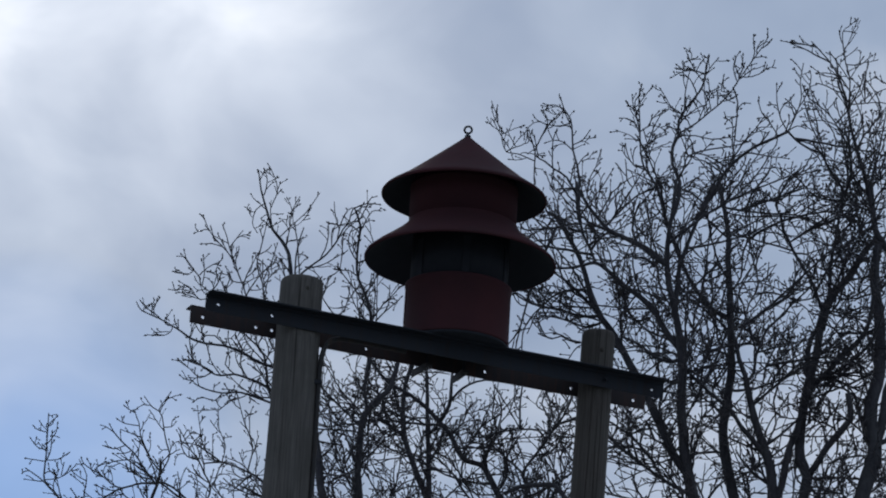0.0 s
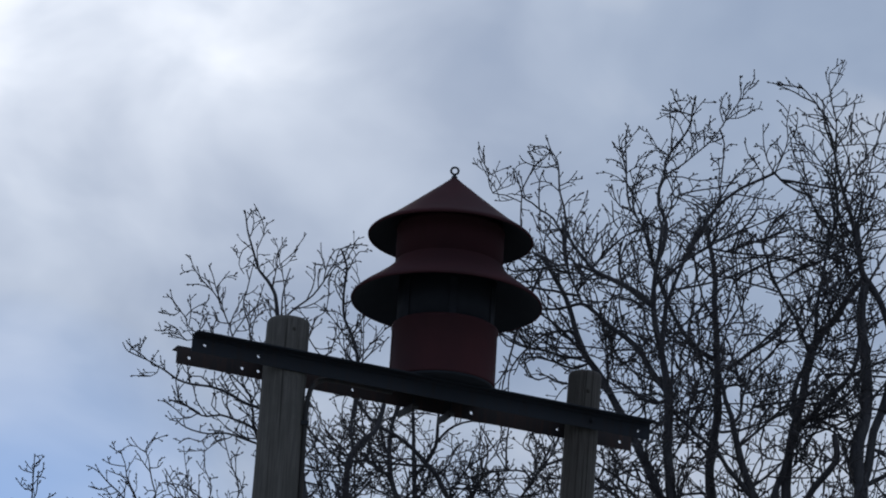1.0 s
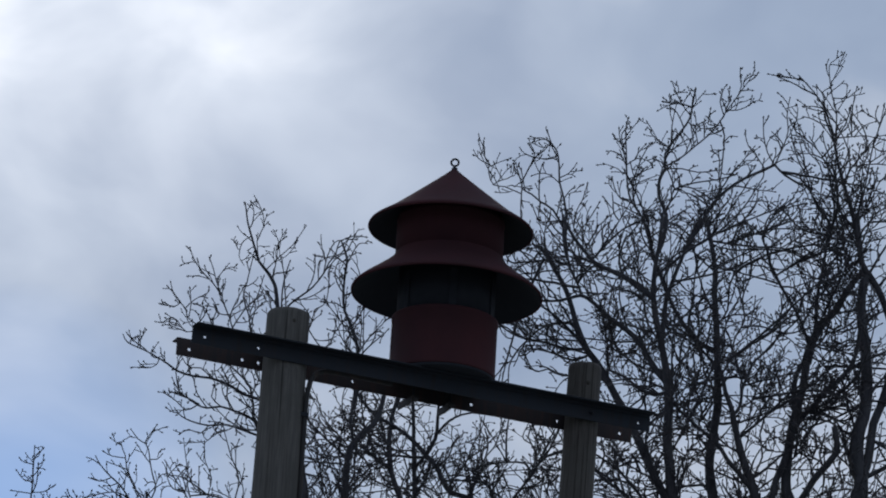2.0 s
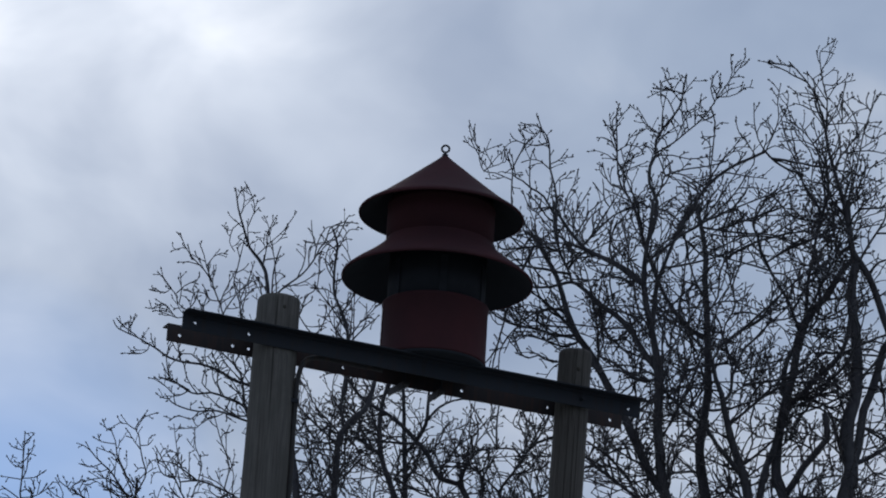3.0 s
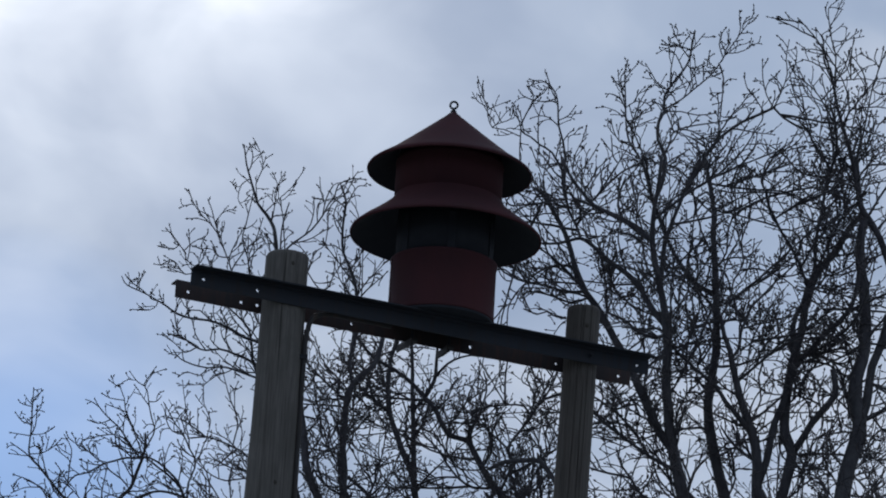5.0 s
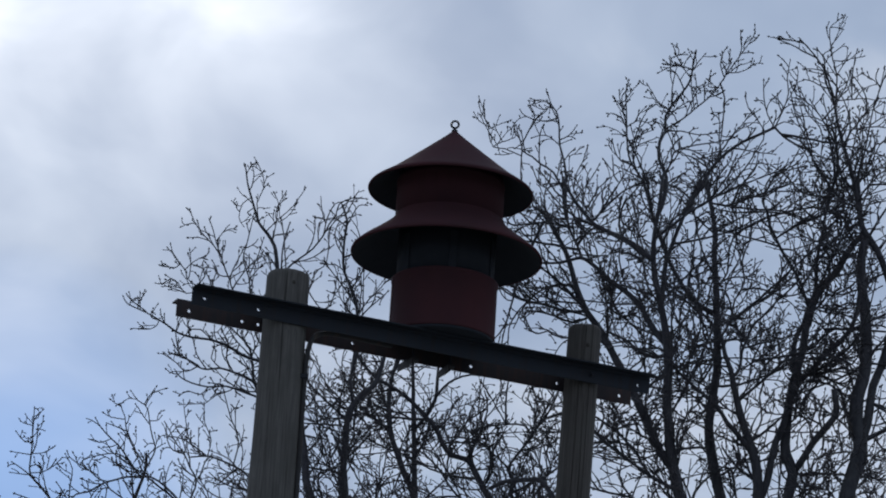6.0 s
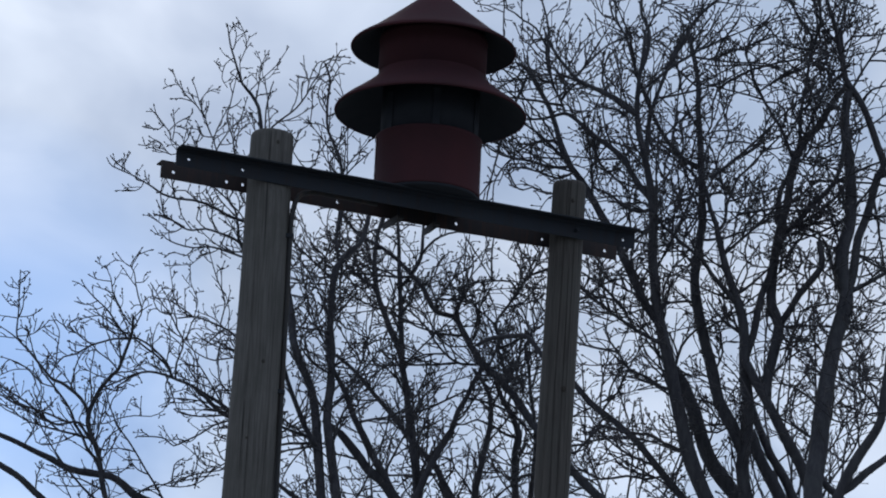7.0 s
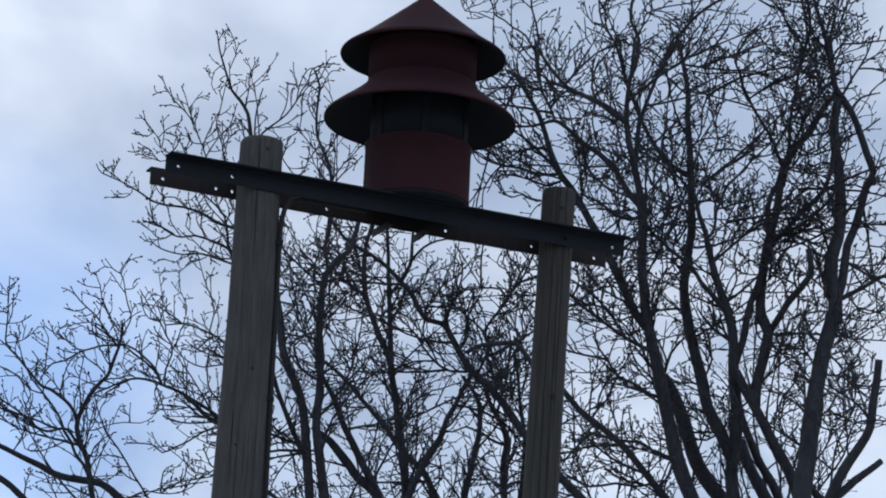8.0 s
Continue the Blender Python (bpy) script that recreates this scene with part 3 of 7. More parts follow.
def boughs(tw, pts, top):
    """Lesser boughs that fill the crown between the limbs."""
    rnd = tw.rnd
    run, s = 0.0, 0.3 * rnd.random()
    for a, b in zip(pts, pts[1:]):
        leg = (b - a).length
        while s < run + leg:
            p, d = a.lerp(b, (s - run) / leg), (b - a).normalized()
            s += rnd.uniform(0.4, 0.9) / tw.spread
            length = rnd.uniform(0.45, 1.25)
            line = wander(rnd, p, aside(rnd, d, 46), length, 11, 0.09, 0.03)
            if line[-1].z > top:
                length *= 0.5
                line = wander(rnd, p, aside(rnd, d, 46), length, 9, 0.11, -0.02)
            if line[-1].z > top:
                continue
            base = 0.0052 + 0.0065 * length
            grow(tw, line, base, 0.0040, 5)
            xs = [q.x for q in line]
            shoots(tw, line, base, 0, (min(xs) - 0.3, max(xs) + 0.3, top), 0.9, 0.1)
        run += leg


def limb(t, r0, r1, *points):
    """A limb through the given places, with its side growth."""
    tw = TREES[t]
    foot = t.matrix_world.translation
    line = spline([Vector(p) - foot for p in points], 0.07 if len(points) < 9 else 0.09)
    n = len(line) - 1
    for k in range(1, n):
        line[k] = line[k] + 0.022 * r0 ** 0.5 * noise.noise_vector(line[k] * 5.0)
    radii = [(r0 + (r1 - r0) * (k / n) ** (1.15 if len(points) > 9 else 0.9)) * (1 + 0.10 * noise.noise(line[k] * 6.0)) for k in range(n + 1)]
    verts, faces = [], []
    tube_data(line, radii, 12 if r0 > 0.03 else 7 if r0 > 0.01 else 5, verts, faces)
    part("limb", (verts, faces), BARK if r0 > 0.008 else TWIG, t)
    if r1 > 0.019:
        return
    # the outermost limbs keep to the crown's outline, the inner ones fill it; thick stems stay bare
    outer = r1 < 0.0057
    upper = [p for p, r in zip(line, radii) if r < 0.055]
    if len(upper) > 2:
        reach = 0.02 if outer else 0.25
        xs = [p.x for p in line]
        fine = 0.52 if r0 < 0.0068 else 0.75 if outer else 1.0
        shoots(tw, upper, r0, 0, (min(xs) - reach - 0.05, max(xs) + reach + 0.05, max(p.z for p in line) + reach), fine, 0.04)
        tip(tw, line)
        if not outer:
            boughs(tw, upper, max(p.z for p in line) + 0.08)


# ---- limbs ----
tree_a = bare_tree(3.09, 32.72, (2.904, 32.800, 9.155), 0.15, TREE_LABELS["a"], 1.55)
limb(tree_a, 0.070, 0.0114, (2.90, 32.80, 9.16), (2.47, 32.61, 9.85), (2.38, 32.58, 9.98), (2.27, 32.52, 10.18), (2.18, 32.47, 10.38), (2.12, 32.42, 10.58), (2.07, 32.38, 10.78), (2.02, 32.33, 10.98), (1.96, 32.28, 11.19), (1.90, 32.23, 11.39), (1.87, 32.18, 11.59), (1.84, 32.14, 11.80), (1.84, 32.09, 12.00), (1.82, 32.04, 12.21), (1.78, 32.00, 12.41), (1.74, 31.96, 12.56), (1.70, 31.93, 12.70), (1.68, 31.89, 12.86), (1.68, 31.85, 13.05), (1.70, 31.80, 13.24), (1.71, 31.76, 13.45))
limb(tree_a, 0.065, 0.0497, (2.90, 32.80, 9.16), (2.77, 33.00, 9.97), (2.67, 33.05, 10.14), (2.50, 33.12, 10.35), (2.37, 33.19, 10.58), (2.30, 33.24, 10.81), (2.22, 33.30, 11.05), (2.11, 33.36, 11.27))
limb(tree_a, 0.065, 0.0137, (2.90, 32.80, 9.16), (2.70, 32.67, 9.88), (2.61, 32.61, 10.22), (2.60, 32.58, 10.43), (2.62, 32.55, 10.64), (2.61, 32.51, 10.85), (2.58, 32.48, 11.06), (2.57, 32.44, 11.27), (2.54, 32.41, 11.47), (2.50, 32.39, 11.56), (2.44, 32.36, 11.72), (2.38, 32.33, 11.89), (2.34, 32.31, 12.03), (2.32, 32.29, 12.12), (2.27, 32.27, 12.24), (2.24, 32.25, 12.37))
limb(tree_a, 0.050, 0.0137, (2.60, 32.58, 10.43), (2.51, 32.64, 10.66), (2.41, 32.70, 10.87), (2.36, 32.77, 11.13), (2.30, 32.83, 11.37), (2.25, 32.90, 11.61), (2.22, 32.96, 11.85), (2.24, 33.02, 12.12), (2.27, 33.08, 12.37), (2.27, 33.15, 12.64), (2.26, 33.21, 12.89), (2.25, 33.27, 13.14), (2.23, 33.33, 13.40), (2.23, 33.38, 13.60), (2.20, 33.42, 13.81), (2.16, 33.47, 14.01), (2.14, 33.50, 14.14))
limb(tree_a, 0.055, 0.0448, (2.90, 32.80, 9.16), (3.05, 33.06, 10.00), (2.97, 33.12, 10.17), (2.87, 33.20, 10.39), (2.78, 33.27, 10.58), (2.71, 33.33, 10.79))
limb(tree_a, 0.065, 0.0324, (2.90, 32.80, 9.16), (3.14, 32.64, 9.90), (3.06, 32.56, 10.27), (2.93, 32.50, 10.50), (2.82, 32.46, 10.68), (2.73, 32.42, 10.83), (2.65, 32.39, 10.95), (2.59, 32.37, 11.07))
limb(tree_a, 0.045, 0.0297, (2.74, 32.43, 10.82), (2.75, 32.46, 10.97), (2.80, 32.50, 11.21), (2.84, 32.55, 11.43), (2.78, 32.58, 11.59), (2.78, 32.62, 11.77), (2.80, 32.66, 12.01), (2.84, 32.70, 12.23), (2.89, 32.75, 12.45), (2.92, 32.79, 12.69))
limb(tree_a, 0.027, 0.0249, (2.84, 32.55, 11.43), (2.92, 32.49, 11.56), (2.97, 32.46, 11.65), (3.04, 32.42, 11.73), (3.11, 32.37, 11.82), (3.13, 32.35, 11.89), (3.10, 32.29, 12.03))
limb(tree_a, 0.040, 0.0183, (2.92, 32.79, 12.69), (2.96, 32.82, 12.87), (3.03, 32.85, 13.02), (3.13, 32.88, 13.15), (3.21, 32.91, 13.30), (3.28, 32.94, 13.43), (3.35, 32.95, 13.51))
limb(tree_a, 0.014, 0.0061, (2.95, 32.81, 12.79), (2.89, 32.75, 12.93), (2.84, 32.71, 13.03), (2.77, 32.67, 13.13), (2.69, 32.62, 13.23), (2.64, 32.59, 13.32), (2.59, 32.55, 13.40), (2.57, 32.52, 13.48), (2.52, 32.49, 13.57), (2.56, 32.45, 13.66), (2.60, 32.41, 13.75))
limb(tree_a, 0.016, 0.0091, (2.99, 32.83, 12.92), (2.99, 32.90, 13.15), (3.00, 32.94, 13.30), (3.03, 32.99, 13.46), (3.05, 33.03, 13.62), (3.08, 33.09, 13.83), (3.10, 33.15, 14.05))
limb(tree_a, 0.025, 0.0114, (2.81, 32.68, 12.09), (2.89, 32.65, 12.21), (2.98, 32.62, 12.30), (3.06, 32.60, 12.41), (3.16, 32.57, 12.50), (3.24, 32.55, 12.61), (3.28, 32.52, 12.75), (3.29, 32.49, 12.93), (3.30, 32.46, 13.10), (3.30, 32.42, 13.28))
limb(tree_a, 0.022, 0.0183, (2.84, 32.71, 12.25), (2.83, 32.77, 12.50), (2.87, 32.81, 12.65), (2.94, 32.85, 12.76))
limb(tree_a, 0.014, 0.0061, (2.33, 32.30, 12.06), (2.39, 32.32, 12.15), (2.40, 32.34, 12.29), (2.44, 32.36, 12.40), (2.48, 32.38, 12.52), (2.56, 32.40, 12.61), (2.66, 32.42, 12.74), (2.75, 32.44, 12.84), (2.82, 32.46, 12.92))
limb(tree_a, 0.009, 0.0061, (2.41, 32.35, 12.32), (2.38, 32.37, 12.42), (2.33, 32.43, 12.61), (2.29, 32.47, 12.77), (2.25, 32.49, 12.83))
limb(tree_a, 0.022, 0.0091, (2.26, 33.20, 12.87), (2.14, 33.18, 12.91), (2.04, 33.15, 12.99), (1.95, 33.13, 13.10), (1.86, 33.09, 13.25), (1.79, 33.06, 13.40), (1.72, 33.03, 13.55), (1.67, 33.00, 13.72), (1.62, 32.97, 13.89))
limb(tree_a, 0.022, 0.0091, (1.76, 31.97, 12.51), (1.77, 32.01, 12.68), (1.78, 32.04, 12.85), (1.84, 32.08, 13.07), (1.91, 32.13, 13.29), (1.98, 32.17, 13.50), (2.04, 32.19, 13.63))
limb(tree_a, 0.022, 0.0091, (1.68, 31.90, 12.82), (1.58, 31.92, 12.89), (1.49, 31.93, 12.96), (1.40, 31.95, 13.01), (1.32, 31.96, 13.05), (1.23, 31.98, 13.10), (1.15, 31.99, 13.19), (1.08, 32.01, 13.28), (1.02, 32.03, 13.38), (0.98, 32.04, 13.47))
limb(tree_a, 0.025, 0.0091, (1.82, 32.04, 12.21), (1.74, 32.08, 12.30), (1.67, 32.11, 12.42), (1.59, 32.15, 12.56), (1.48, 32.19, 12.67), (1.39, 32.23, 12.74), (1.32, 32.25, 12.81), (1.24, 32.28, 12.89), (1.17, 32.30, 12.94), (1.11, 32.32, 12.94), (1.00, 32.35, 12.91), (0.87, 32.39, 12.91))
limb(tree_a, 0.011, 0.0061, (1.16, 32.31, 12.94), (1.12, 32.34, 13.05), (1.08, 32.37, 13.14), (1.03, 32.42, 13.29), (1.00, 32.47, 13.44), (0.99, 32.51, 13.59), (0.98, 32.54, 13.70))
limb(tree_a, 0.011, 0.0061, (1.13, 32.34, 13.03), (1.11, 32.32, 13.08), (1.16, 32.30, 13.14), (1.21, 32.28, 13.19))
limb(tree_a, 0.035, 0.0137, (1.92, 32.25, 11.31), (1.82, 32.29, 11.45), (1.75, 32.33, 11.61), (1.65, 32.39, 11.84), (1.55, 32.44, 12.06), (1.47, 32.48, 12.20), (1.40, 32.52, 12.34), (1.31, 32.56, 12.50), (1.23, 32.59, 12.61), (1.15, 32.64, 12.80), (1.10, 32.68, 12.97), (1.05, 32.71, 13.12), (0.96, 32.75, 13.29), (0.88, 32.79, 13.44), (0.80, 32.82, 13.51))
limb(tree_a, 0.016, 0.0061, (1.22, 32.60, 12.64), (1.13, 32.57, 12.71), (1.04, 32.55, 12.79), (0.95, 32.53, 12.86), (0.88, 32.51, 12.90), (0.77, 32.48, 12.98))
limb(tree_a, 0.014, 0.0061, (1.23, 32.59, 12.62), (1.13, 32.63, 12.62), (1.03, 32.66, 12.64), (0.90, 32.71, 12.69), (0.77, 32.75, 12.72), (0.66, 32.79, 12.77), (0.58, 32.82, 12.83), (0.49, 32.86, 12.91))
limb(tree_a, 0.011, 0.0061, (1.25, 32.58, 12.57), (1.13, 32.56, 12.51), (1.00, 32.54, 12.54), (0.89, 32.52, 12.56), (0.79, 32.50, 12.56))
limb(tree_a, 0.009, 0.0051, (1.37, 32.53, 12.40), (1.10, 32.61, 12.40), (0.99, 32.65, 12.43), (0.94, 32.66, 12.46), (0.87, 32.68, 12.44), (0.81, 32.70, 12.48), (0.75, 32.75, 12.63))
limb(tree_a, 0.006, 0.0051, (0.78, 32.75, 12.72), (0.70, 32.78, 12.63), (0.65, 32.82, 12.52), (0.65, 32.85, 12.39))
limb(tree_a, 0.016, 0.0091, (1.83, 32.06, 12.14), (1.73, 32.09, 12.12), (1.61, 32.13, 12.18), (1.51, 32.17, 12.27), (1.38, 32.22, 12.34))
limb(tree_a, 0.022, 0.0091, (2.51, 32.40, 11.53), (2.41, 32.34, 11.62), (2.30, 32.28, 11.72), (2.23, 32.23, 11.81), (2.05, 32.14, 11.92), (1.91, 32.07, 12.02), (1.82, 32.02, 12.09))
limb(tree_a, 0.016, 0.0091, (1.97, 32.29, 11.15), (1.87, 32.27, 11.19), (1.74, 32.25, 11.25), (1.61, 32.22, 11.33), (1.48, 32.19, 11.41), (1.34, 32.17, 11.51), (1.23, 32.14, 11.60))
limb(tree_a, 0.016, 0.0061, (2.06, 32.36, 10.83), (1.95, 32.33, 10.84), (1.84, 32.29, 10.90), (1.71, 32.25, 10.94), (1.62, 32.20, 11.05), (1.55, 32.17, 11.13), (1.50, 32.13, 11.25))
limb(tree_a, 0.014, 0.0091, (2.18, 32.47, 10.38), (2.08, 32.50, 10.41), (1.97, 32.52, 10.48), (1.87, 32.55, 10.53), (1.72, 32.58, 10.54), (1.55, 32.62, 10.60), (1.46, 32.65, 10.52), (1.34, 32.69, 10.38))
limb(tree_a, 0.035, 0.0160, (2.90, 32.80, 9.16), (2.44, 33.03, 9.96), (2.37, 33.05, 10.02), (2.13, 33.13, 10.27), (1.96, 33.20, 10.50), (1.79, 33.26, 10.71), (1.62, 33.32, 10.86), (1.48, 33.37, 10.98), (1.35, 33.41, 11.14), (1.20, 33.46, 11.29), (1.09, 33.50, 11.39), (0.98, 33.54, 11.53), (0.85, 33.57, 11.54), (0.71, 33.61, 11.53), (0.59, 33.64, 11.47))
limb(tree_a, 0.011, 0.0061, (1.57, 33.34, 10.91), (1.64, 33.37, 11.03), (1.71, 33.40, 11.12), (1.72, 33.45, 11.29))
limb(tree_a, 0.009, 0.0061, (1.61, 33.32, 10.87), (1.52, 33.28, 10.77), (1.46, 33.23, 10.63), (1.42, 33.17, 10.44))
limb(tree_a, 0.009, 0.0061, (1.74, 33.28, 10.75), (1.78, 33.26, 10.79), (1.72, 33.20, 10.93), (1.69, 33.16, 11.03))
limb(tree_a, 0.014, 0.0061, (2.11, 33.36, 11.27), (2.16, 33.32, 11.46), (2.25, 33.29, 11.57), (2.33, 33.27, 11.63))
limb(tree_a, 0.014, 0.0061, (2.56, 32.43, 11.31), (2.44, 32.41, 11.38), (2.35, 32.39, 11.46), (2.29, 32.37, 11.54))
limb(tree_a, 0.009, 0.0061, (2.51, 32.65, 10.67), (2.40, 32.62, 10.59), (2.29, 32.60, 10.61), (2.24, 32.58, 10.67))
limb(tree_a, 0.009, 0.0051, (2.78, 32.60, 11.68), (2.74, 32.58, 11.54), (2.77, 32.56, 11.40), (2.88, 32.53, 11.32), (3.00, 32.51, 11.22), (3.10, 32.49, 11.16))
limb(tree_a, 0.009, 0.0061, (2.09, 33.15, 10.33), (2.14, 33.09, 10.47), (2.16, 33.06, 10.53))
limb(tree_a, 0.011, 0.0091, (2.05, 33.16, 10.38), (1.92, 33.21, 10.36), (1.77, 33.26, 10.39), (1.58, 33.32, 10.37), (1.40, 33.39, 10.47))
limb(tree_a, 0.031, 0.0245, (2.58, 32.46, 11.14), (2.64, 32.49, 11.33), (2.67, 32.52, 11.51), (2.70, 32.54, 11.66), (2.75, 32.56, 11.80), (2.78, 32.58, 11.94))
limb(tree_a, 0.009, 0.0061, (2.91, 32.64, 12.23), (3.07, 32.68, 12.25), (3.16, 32.70, 12.19), (3.25, 32.73, 12.11), (3.33, 32.75, 12.20))
limb(tree_a, 0.009, 0.0061, (2.93, 32.64, 12.25), (3.04, 32.60, 12.25), (3.16, 32.56, 12.26), (3.31, 32.51, 12.22))
limb(tree_a, 0.016, 0.0051, (1.69, 31.83, 13.14), (1.73, 31.87, 13.28), (1.75, 31.94, 13.50), (1.69, 31.99, 13.66), (1.69, 32.04, 13.82), (1.73, 32.07, 13.92), (1.73, 32.11, 14.06), (1.79, 32.15, 14.19), (1.88, 32.21, 14.34), (1.92, 32.24, 14.45), (1.93, 32.28, 14.59), (1.95, 32.30, 14.68))
limb(tree_a, 0.009, 0.0041, (1.74, 31.94, 13.52), (1.78, 31.92, 13.62), (1.80, 31.90, 13.70), (1.95, 31.87, 13.75), (2.11, 31.83, 13.77), (2.23, 31.80, 13.80))
limb(tree_a, 0.006, 0.0041, (1.80, 31.90, 13.70), (1.76, 31.86, 13.79), (1.73, 31.84, 13.84))
limb(tree_a, 0.006, 0.0041, (1.73, 32.07, 13.92), (1.86, 32.09, 13.94), (1.99, 32.12, 13.93), (2.15, 32.14, 13.97))
limb(tree_a, 0.007, 0.0037, (1.73, 32.07, 13.94), (1.86, 32.12, 14.05), (1.95, 32.15, 14.15), (2.05, 32.19, 14.26), (2.13, 32.23, 14.38), (2.19, 32.26, 14.50), (2.28, 32.30, 14.66), (2.36, 32.34, 14.80), (2.40, 32.37, 14.89))
limb(tree_a, 0.007, 0.0041, (2.14, 32.23, 14.41), (2.18, 32.21, 14.28), (2.17, 32.17, 14.08), (2.16, 32.14, 13.92), (2.14, 32.10, 13.75), (2.09, 32.08, 13.65))
limb(tree_a, 0.005, 0.0037, (2.20, 32.26, 14.51), (2.28, 32.24, 14.51), (2.37, 32.22, 14.55), (2.39, 32.21, 14.59))
limb(tree_a, 0.005, 0.0037, (2.17, 32.25, 14.47), (2.14, 32.27, 14.58), (2.16, 32.28, 14.68), (2.18, 32.29, 14.72))
limb(tree_a, 0.005, 0.0037, (2.30, 32.32, 14.70), (2.36, 32.34, 14.72), (2.38, 32.34, 14.72))
limb(tree_a, 0.005, 0.0037, (2.28, 32.30, 14.65), (2.30, 32.28, 14.73), (2.29, 32.27, 14.79))
limb(tree_a, 0.005, 0.0037, (1.91, 32.23, 14.44), (1.85, 32.21, 14.51), (1.80, 32.19, 14.59), (1.77, 32.17, 14.65))
limb(tree_a, 0.005, 0.0037, (1.84, 32.20, 14.52), (1.76, 32.19, 14.51), (1.71, 32.18, 14.51))
limb(tree_a, 0.005, 0.0037, (1.77, 32.14, 14.14), (1.77, 32.11, 14.29), (1.79, 32.09, 14.43), (1.80, 32.08, 14.47))
limb(tree_a, 0.005, 0.0037, (1.76, 32.13, 14.12), (1.68, 32.10, 14.15), (1.62, 32.07, 14.23), (1.58, 32.05, 14.28))
limb(tree_a, 0.005, 0.0037, (1.92, 32.25, 14.49), (1.97, 32.22, 14.57), (2.01, 32.20, 14.62))
limb(tree_a, 0.005, 0.0037, (1.95, 32.15, 14.15), (1.93, 32.18, 14.27), (1.96, 32.20, 14.34), (2.02, 32.22, 14.39))
limb(tree_a, 0.005, 0.0037, (2.18, 32.20, 14.22), (2.22, 32.22, 14.28), (2.27, 32.24, 14.29))
limb(tree_a, 0.005, 0.0037, (2.12, 32.22, 14.37), (2.05, 32.20, 14.36), (2.06, 32.16, 14.46))
limb(tree_a, 0.011, 0.0041, (1.69, 33.01, 13.65), (1.65, 33.06, 13.81), (1.60, 33.10, 13.94), (1.53, 33.13, 14.05), (1.50, 33.17, 14.18), (1.49, 33.21, 14.33), (1.48, 33.27, 14.55), (1.47, 33.31, 14.70), (1.49, 33.35, 14.82))
limb(tree_a, 0.005, 0.0037, (1.49, 33.22, 14.36), (1.44, 33.25, 14.46), (1.36, 33.28, 14.51), (1.34, 33.28, 14.49))
limb(tree_a, 0.005, 0.0037, (1.48, 33.22, 14.37), (1.57, 33.20, 14.43), (1.65, 33.18, 14.41), (1.70, 33.16, 14.43))
limb(tree_a, 0.005, 0.0037, (1.55, 33.20, 14.42), (1.58, 33.19, 14.48), (1.62, 33.17, 14.53))
limb(tree_a, 0.005, 0.0037, (1.47, 33.29, 14.63), (1.42, 33.30, 14.60), (1.39, 33.31, 14.64))
limb(tree_a, 0.006, 0.0041, (1.53, 33.14, 14.06), (1.45, 33.16, 14.07), (1.40, 33.18, 14.16), (1.38, 33.20, 14.25))
limb(tree_a, 0.006, 0.0041, (1.54, 33.13, 14.03), (1.57, 33.17, 14.18), (1.54, 33.21, 14.31), (1.52, 33.23, 14.39))
limb(tree_a, 0.009, 0.0051, (1.21, 31.98, 13.12), (1.32, 32.01, 13.27), (1.43, 32.04, 13.40), (1.56, 32.07, 13.49), (1.66, 32.09, 13.55))
limb(tree_a, 0.009, 0.0041, (1.24, 31.99, 13.16), (1.29, 31.97, 13.24), (1.35, 31.94, 13.35), (1.41, 31.92, 13.45), (1.46, 31.89, 13.54))
limb(tree_a, 0.006, 0.0041, (1.39, 31.92, 13.43), (1.35, 31.90, 13.48), (1.34, 31.88, 13.56), (1.33, 31.86, 13.61))
limb(tree_a, 0.006, 0.0041, (1.30, 32.01, 13.24), (1.27, 31.98, 13.33), (1.29, 31.96, 13.41))
limb(tree_a, 0.016, 0.0103, (1.90, 32.12, 13.27), (1.96, 32.14, 13.40), (2.02, 32.16, 13.52), (2.10, 32.20, 13.69), (2.21, 32.22, 13.83), (2.34, 32.25, 13.95), (2.49, 32.28, 14.04), (2.58, 32.30, 14.10))
limb(tree_a, 0.006, 0.0037, (2.58, 32.30, 14.10), (2.52, 32.26, 14.18), (2.48, 32.21, 14.30), (2.47, 32.17, 14.42))
limb(tree_a, 0.006, 0.0037, (2.58, 32.30, 14.10), (2.64, 32.34, 14.26), (2.68, 32.38, 14.42), (2.67, 32.41, 14.55), (2.69, 32.45, 14.72))
limb(tree_a, 0.009, 0.0061, (2.58, 32.30, 14.10), (2.66, 32.34, 14.04), (2.76, 32.38, 14.00), (2.84, 32.41, 13.98), (2.89, 32.44, 13.92), (2.95, 32.48, 13.85), (3.02, 32.52, 13.77), (3.06, 32.56, 13.69))
limb(tree_a, 0.005, 0.0037, (2.51, 32.29, 14.05), (2.43, 32.25, 14.15), (2.37, 32.23, 14.21), (2.34, 32.21, 14.29))
limb(tree_a, 0.005, 0.0037, (2.59, 32.31, 14.12), (2.65, 32.29, 14.15), (2.70, 32.27, 14.13))
limb(tree_a, 0.005, 0.0037, (2.65, 32.35, 14.28), (2.61, 32.33, 14.33), (2.56, 32.32, 14.37))
limb(tree_a, 0.009, 0.0051, (3.08, 33.10, 13.85), (2.88, 33.17, 13.91), (2.79, 33.21, 14.02), (2.73, 33.24, 14.09), (2.65, 33.27, 14.15))
limb(tree_a, 0.007, 0.0051, (2.53, 32.49, 13.56), (2.55, 32.53, 13.72), (2.62, 32.57, 13.82), (2.78, 32.62, 13.90), (2.86, 32.65, 13.93))
